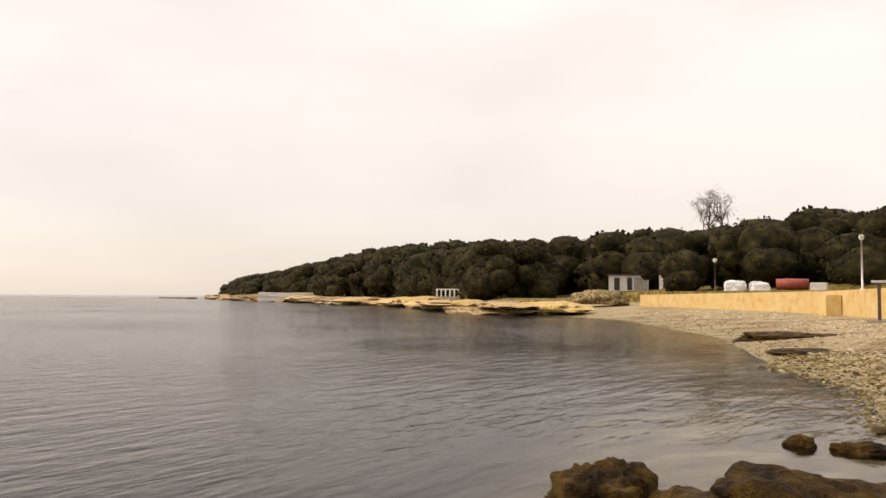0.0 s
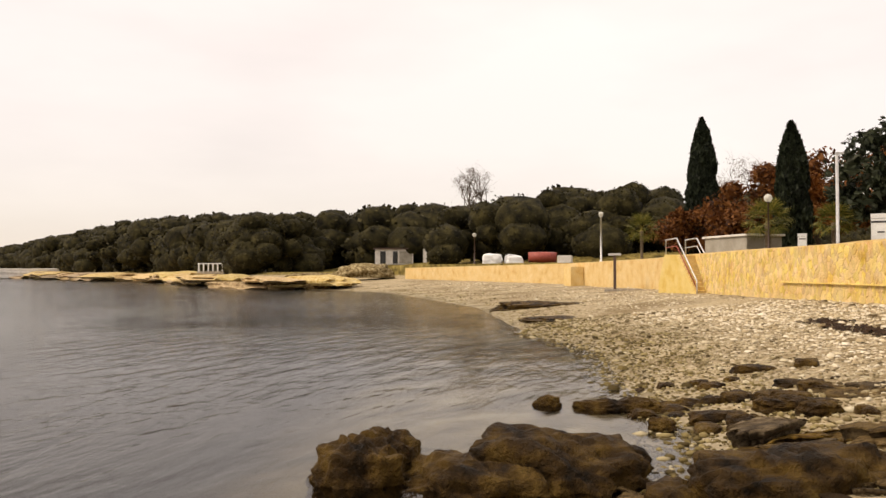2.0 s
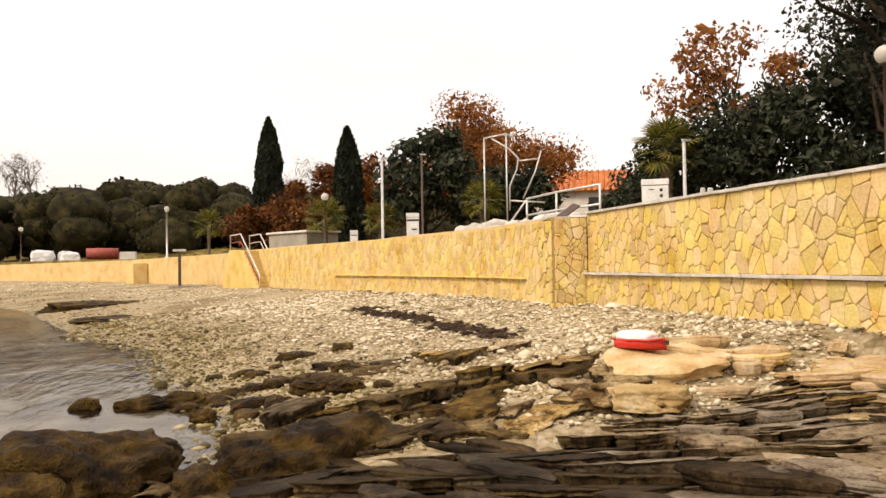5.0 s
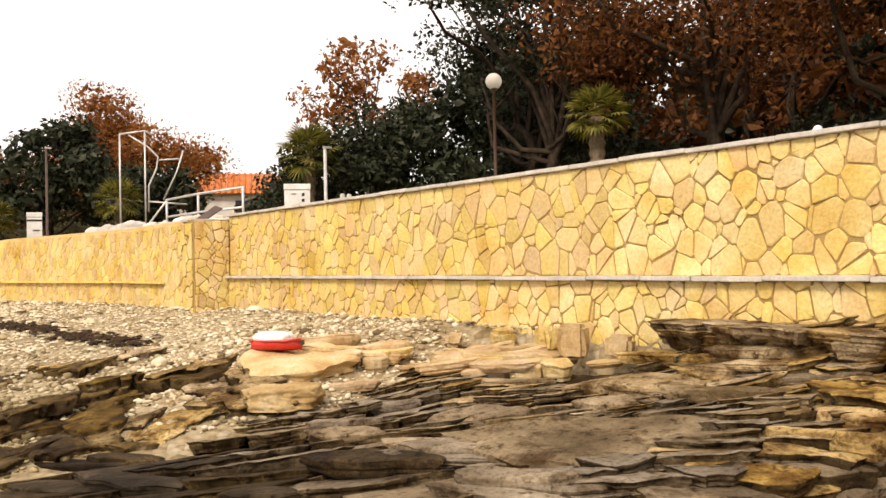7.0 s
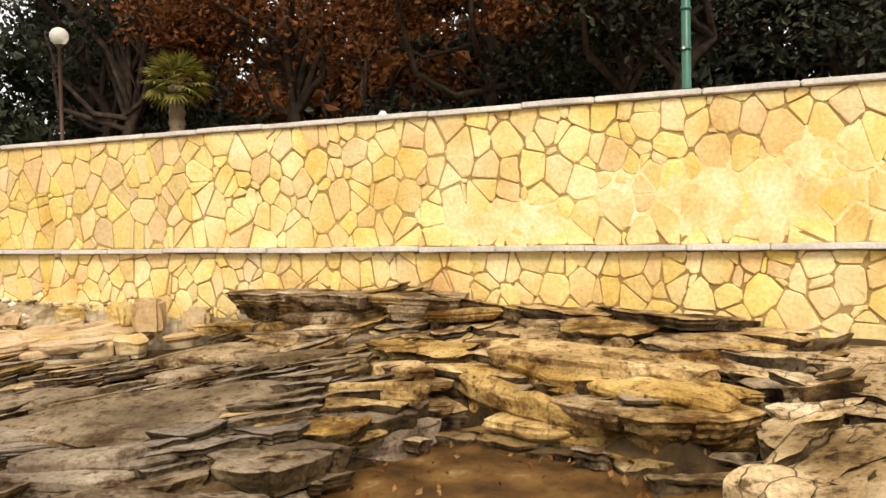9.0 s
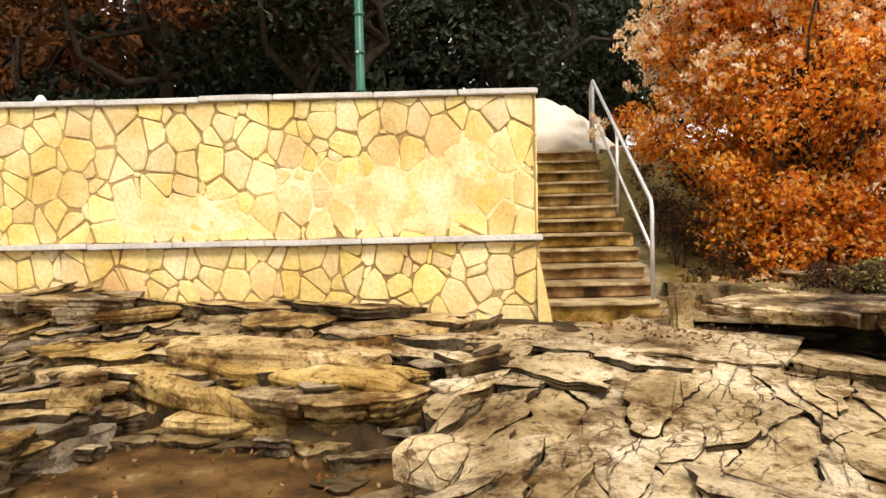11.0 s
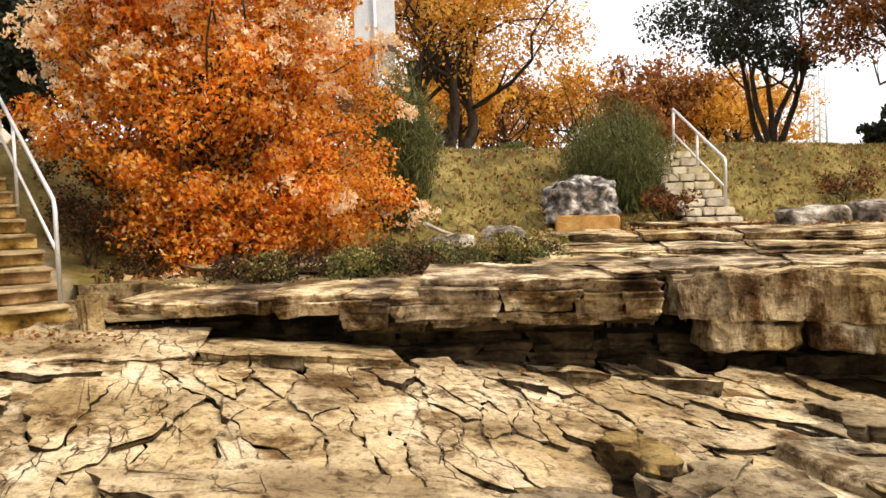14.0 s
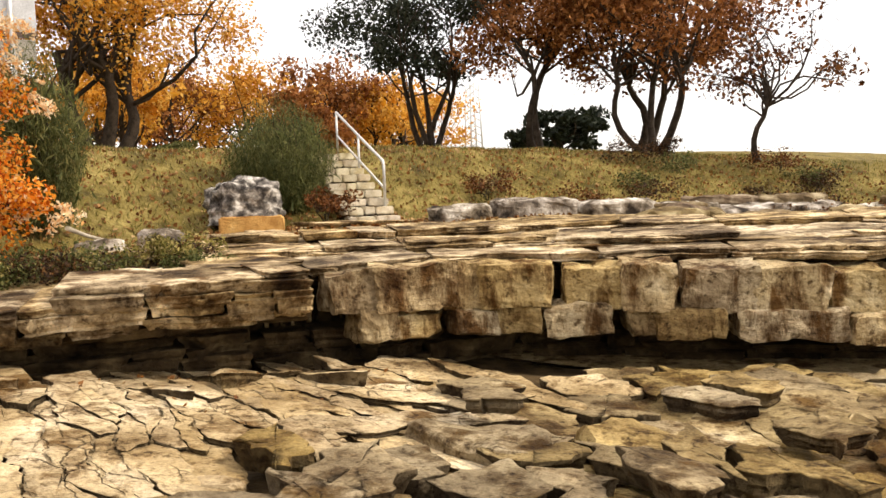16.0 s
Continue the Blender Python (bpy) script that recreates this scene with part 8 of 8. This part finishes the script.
def scatter_stones(name, px, py, pz, shape_v, shape_f, label, scale=1.0):
    """One joined sheet of loose rounded stones, each with its own size, turn and lumps."""
    k = len(px)
    s = rs.lognormal(-3.62, 0.45, k) * (0.75 + 0.022 * py) * scale
    shape = np.stack([s * rs.uniform(0.8, 1.5, k), s * rs.uniform(0.7, 1.1, k), s * rs.uniform(0.4, 0.75, k)], 1)
    turn = rs.uniform(0, 6.3, k)
    v = shape_v[None] * shape[:, None] * rs.uniform(0.82, 1.15, (k, len(shape_v), 1))
    cx, sx = np.cos(turn)[:, None], np.sin(turn)[:, None]
    v = np.stack([v[..., 0] * cx - v[..., 1] * sx, v[..., 0] * sx + v[..., 1] * cx, v[..., 2]], -1)
    v += np.stack([px, py, pz + shape[:, 2] * 0.45], 1)[:, None]
    faces = (shape_f[None] + (np.arange(k) * len(shape_v))[:, None, None]).reshape(-1, 3)
    me = bpy.data.meshes.new(name)
    me.vertices.add(k * len(shape_v))
    me.vertices.foreach_set("co", v.astype(np.float32).ravel())
    me.loops.add(len(faces) * 3)
    me.loops.foreach_set("vertex_index", faces.astype(np.int32).ravel())
    me.polygons.add(len(faces))
    me.polygons.foreach_set("loop_start", np.arange(0, len(faces) * 3, 3, dtype=np.int32))
    me.polygons.foreach_set("use_smooth", np.full(len(faces), True))
    me.materials.append(M_PEBBLE)
    me.update(calc_edges=True)
    tagged(new(name, me), label, "pebbles", kind="stuff")


_octa = np.array([(1.1, 0.1, 0), (0, 1.1, 0), (-1.1, 0, 0), (0.1, -1.1, 0), (0.6, 0.5, 0.85), (-0.5, 0.6, 1.0), (-0.6, -0.5, 0.9), (0.5, -0.6, 0.95)])
_ofac = np.array([f for i in range(4) for f in ((i, (i + 1) % 4, 4 + i), ((i + 1) % 4, 4 + (i + 1) % 4, 4 + i))] + [(4, 5, 6), (4, 6, 7)])
_near = py < 13.5
scatter_stones("shingle", px[_near], py[_near], pz[_near], _ico, _tri, "pale rounded shingle covering the beach")
scatter_stones("far_shingle", px[~_near], py[~_near], pz[~_near], _octa, _ofac, "pale shingle farther along the beach", 0.78)
# broken stones and shingle strewn over the far beach
_n = 9000
py = 30 + 62 * rs.rand(_n) ** 1.3
px = np.interp(py, SHORE_Y, SHORE_X) + rs.rand(_n) * np.maximum(wall_x(py) - 0.3 - np.interp(py, SHORE_Y, SHORE_X), 0.5)
_ok = lattice(px * 0.35, py * 0.35, 12) > -0.15
px, py = px[_ok], py[_ok]
scatter_stones("distant_shingle", px, py, land(px, py), _octa, _ofac, "pale stones strewn along the far beach", 0.6)

# ---- coping and ledge stones ----


def course(parent, x0, x1, z0, h, y0, y1, step, seed):
    rnd = random.Random(seed)
    y = y0
    while y < y1 - 0.05:
        w = min(step * rnd.uniform(0.8, 1.25), y1 - y)
        if y1 - (y + w) < 0.3:
            w = y1 - y
        dz = rnd.uniform(-0.006, 0.006)
        part("coping_stone", rough_box_bm(x1 - x0 + rnd.uniform(-0.012, 0.012), w - 0.008, h, ((x0 + x1) / 2, y + w / 2, z0 + dz), 0.006, 2, y, 0.008), M_COPING, parent)
        y += w


course(wall_near, FACE - 0.07, FACE + 0.50, WALL_TOP - 0.02, 0.055, -0.98, 18.0, 0.9, 1)
course(wall_base, FACE - 0.16, FACE + 0.02, LEDGE - 0.03, 0.055, -1.0, 17.98, 0.85, 2)
course(wall_far, 7.02, 7.45, 3.24, 0.05, 18.0, 23.0, 0.9, 3)

# ---- facing stones: an irregular pattern of flat, many-sided pieces ----


def crazy_paving(s0, s1, z0, z1, size, seed, gap):
    """Cells of an uneven pattern over a strip, drawn in by the joint."""
    rnd = random.Random(seed)
    pts = {}
    ni, nj = int((s1 - s0) / size) + 1, max(2, round((z1 - z0) / size))
    dx, dz = (s1 - s0) / ni, (z1 - z0) / nj
    for i in range(ni):
        for j in range(nj):
            pts[i, j] = [(s0 + (i + 0.5 + rnd.uniform(-0.5, 0.5)) * dx, z0 + (j + 0.5 + rnd.uniform(-0.5, 0.5)) * dz)]
            if rnd.random() < 0.48:
                pts[i, j].append((s0 + (i + rnd.random()) * dx, z0 + (j + rnd.random()) * dz))
            if rnd.random() < 0.13:
                pts[i, j] = []
    cells = []
    weight = {q: rnd.uniform(-0.42, 0.42) * size * size for own in pts.values() for q in own}
    tall = 0.80      # stones are set on end more often than flat
    for (i, j), own in pts.items():
        near = [q for a in range(-3, 4) for b in range(-3, 4) for q in pts.get((i + a, j + b), ())]
        for p in own:
            poly = [(s0 + gap, (z0 + gap) * tall), (s1 - gap, (z0 + gap) * tall), (s1 - gap, (z1 - gap) * tall), (s0 + gap, (z1 - gap) * tall)]
            g = gap * rnd.uniform(0.5, 1.6)
            for q in near:
                if q is p:
                    continue
                nx, ny = q[0] - p[0], (q[1] - p[1]) * tall
                d = math.hypot(nx, ny)
                if d > 3 * size or d < 1e-6:
                    continue
                nx, ny = nx / d, ny / d
                cut = d / 2 + (weight[p] - weight[q]) / (2 * d) - g
                poly = clip(poly, p[0] + nx * cut, p[1] * tall + ny * cut, nx, ny)
                if len(poly) < 3:
                    break
            if len(poly) >= 3:
                poly = [(u, v / tall) for u, v in poly]
                area = abs(sum(a[0] * b[1] - b[0] * a[1] for a, b in zip(poly, poly[1:] + poly[:1]))) / 2
                if area > 0.003:
                    mid = (sum(q[0] for q in poly) / len(poly), sum(q[1] for q in poly) / len(poly))
                    cells.append((mid, poly, rnd.uniform(0.010, 0.022)))
    return cells


def stone_shape(p, poly, thick, rnd):
    """Corners and faces of one facing stone: worn edge, slightly uneven face; local x out of the wall."""
    pts = []
    for a, b in zip(poly, poly[1:] + poly[:1]):      # take the sharpness off the corners
        ln = math.hypot(b[0] - a[0], b[1] - a[1])
        if ln < 0.02:
            continue
        f = min(0.3, 0.022 / ln)
        for t in (f, 1 - f):
            q = (a[0] + (b[0] - a[0]) * t, a[1] + (b[1] - a[1]) * t)
            pts.append((q[0] - p[0] + rnd.uniform(-0.011, 0.011), q[1] - p[1] + rnd.uniform(-0.011, 0.011)))
    n = len(pts)
    verts = [(-0.012, y, z) for y, z in pts]
    verts += [(thick * 0.55, y * 0.985, z * 0.985) for y, z in pts]
    verts += [(thick + rnd.uniform(-0.004, 0.004), y * 0.90, z * 0.90) for y, z in pts]
    verts.append((thick + rnd.uniform(-0.002, 0.008), 0, 0))
    faces = []
    for i in range(n):
        j = (i + 1) % n
        faces += [(i, j, n + j, n + i), (n + i, n + j, 2 * n + j, 2 * n + i), (2 * n + i, 2 * n + j, 3 * n)]
    return verts, faces


rnd = random.Random(77)


def face_with_stones(parent, place, s0, s1, z0, z1, size, seed, gap, single=99.0):
    """Stones up to the distance single are parts of their own; those past it are joined."""
    jv, jf = [], []
    for p, poly, thick in crazy_paving(s0, s1, z0, z1, size, seed, gap):
        verts, faces = stone_shape(p, poly, thick, rnd)
        if p[0] > single:
            m, o = place(p), len(jv)
            jv += [m @ Vector(v) for v in verts]
            jf += [tuple(i + o for i in f) for f in faces]
            continue
        ob = mesh_object("facing_stone", verts, faces, M_STONE, parent)
        ob.matrix_basis = place(p)
    if jv:
        tagged(mesh_object("facing_stones", jv, jf, M_STONE_FAR, parent), "irregular yellow facing stones", kind="stuff")


to_sea = lambda x: (lambda p: Matrix(((-1, 0, 0, x), (0, -1, 0, p[0]), (0, 0, 1, p[1]), (0, 0, 0, 1))) @ Matrix.Diagonal((1, -1, 1, 1)))
# the near wall: all its stones one by one
face_with_stones(wall_near, to_sea(FACE), -0.93, 17.96, LEDGE + 0.02, WALL_TOP - 0.02, 0.215, 5, 0.0050, 6.6)
face_with_stones(wall_base, to_sea(FACE - 0.045), -0.95, 17.96, 0.98, LEDGE - 0.03, 0.205, 6, 0.0050, 9.0)
side = lambda p: Matrix(((0, 1, 0, p[0]), (-1, 0, 0, 18.02), (0, 0, 1, p[1]), (0, 0, 0, 1)))
face_with_stones(wall_return, side, FACE - 0.83, FACE - 0.01, 1.0, 3.26, 0.17, 7, 0.004)
# the end of the wall beside the steps
ends = lambda p: Matrix(((0, 1, 0, p[0]), (-1, 0, 0, -0.95), (0, 0, 1, p[1]), (0, 0, 0, 1)))
face_with_stones(wall_near, ends, FACE + 0.01, FACE + 0.43, 1.98, 3.33, 0.3, 8, 0.007)

# the far wall: joined, too small to tell one by one
fv, ff = [], []
for p, poly, thick in crazy_paving(18.1, 50.0, 0.98, 3.20, 0.21, 9, 0.006):
    verts, faces = stone_shape(p, poly, thick, rnd)
    o = len(fv)
    for dx, dy, dz in verts:
        y = p[0] + dy
        fv.append((float(wall_x(y)) - 0.12 - dx, y, p[1] + dz))
    ff += [tuple(i + o for i in f) for f in faces]
fs = mesh_object("facing_stones", fv, ff, M_STONE_FAR, wall_far)
tagged(fs, "irregular yellow facing stones", kind="stuff")

# plaster smeared over the joints near the end of the wall
rs = np.random.RandomState(141)
for cy, cz, ry, rz in ((0.55, 2.42, 1.55, 0.34), (2.55, 2.25, 0.8, 0.26), (-0.35, 2.5, 0.55, 0.42)):
    n = 48
    ring = [(cy + ry * math.cos(a) * (1 + 0.35 * noise.fractal(Vector((math.cos(a) * 1.5, math.sin(a) * 1.5, cy)), 1, 2, 4)), cz + rz * math.sin(a) * (1 + 0.45 * noise.fractal(Vector((math.cos(a) * 1.5, math.sin(a) * 1.5, cy + 5)), 1, 2, 4))) for a in (2 * math.pi * k / n for k in range(n))]
    ring = [(min(max(y, -0.9), 17.9), min(max(z, LEDGE + 0.05), WALL_TOP - 0.1)) for y, z in ring]
    verts = [(FACE - 0.004, y, z) for y, z in ring] + [(FACE - 0.013, cy + (y - cy) * 0.8, cz + (z - cz) * 0.8) for y, z in ring] + [(FACE - 0.0225, cy, cz)]
    faces = [(i, (i + 1) % n, n + (i + 1) % n, n + i) for i in range(n)] + [(n + i, n + (i + 1) % n, 2 * n) for i in range(n)]
    mesh_object("plaster_smear", verts, faces, M_SMEAR, wall_near)
# narrow ledge along the foot of the far wall
for k in range(18):
    y = 20.2 + 0.9 * k
    ob = part("coping_stone", rough_box_bm(0.12, 0.89, 0.05, (0, 0, 0), 0.005, 2, y, 0.008), M_STONE_FAR, wall_far)
    ob.matrix_basis = pose(float(wall_x(y)) - 0.20, y, 1.80, 0, 0, math.degrees(math.atan2(float(wall_x(y - 0.4) - wall_x(y + 0.4)), 0.8)))
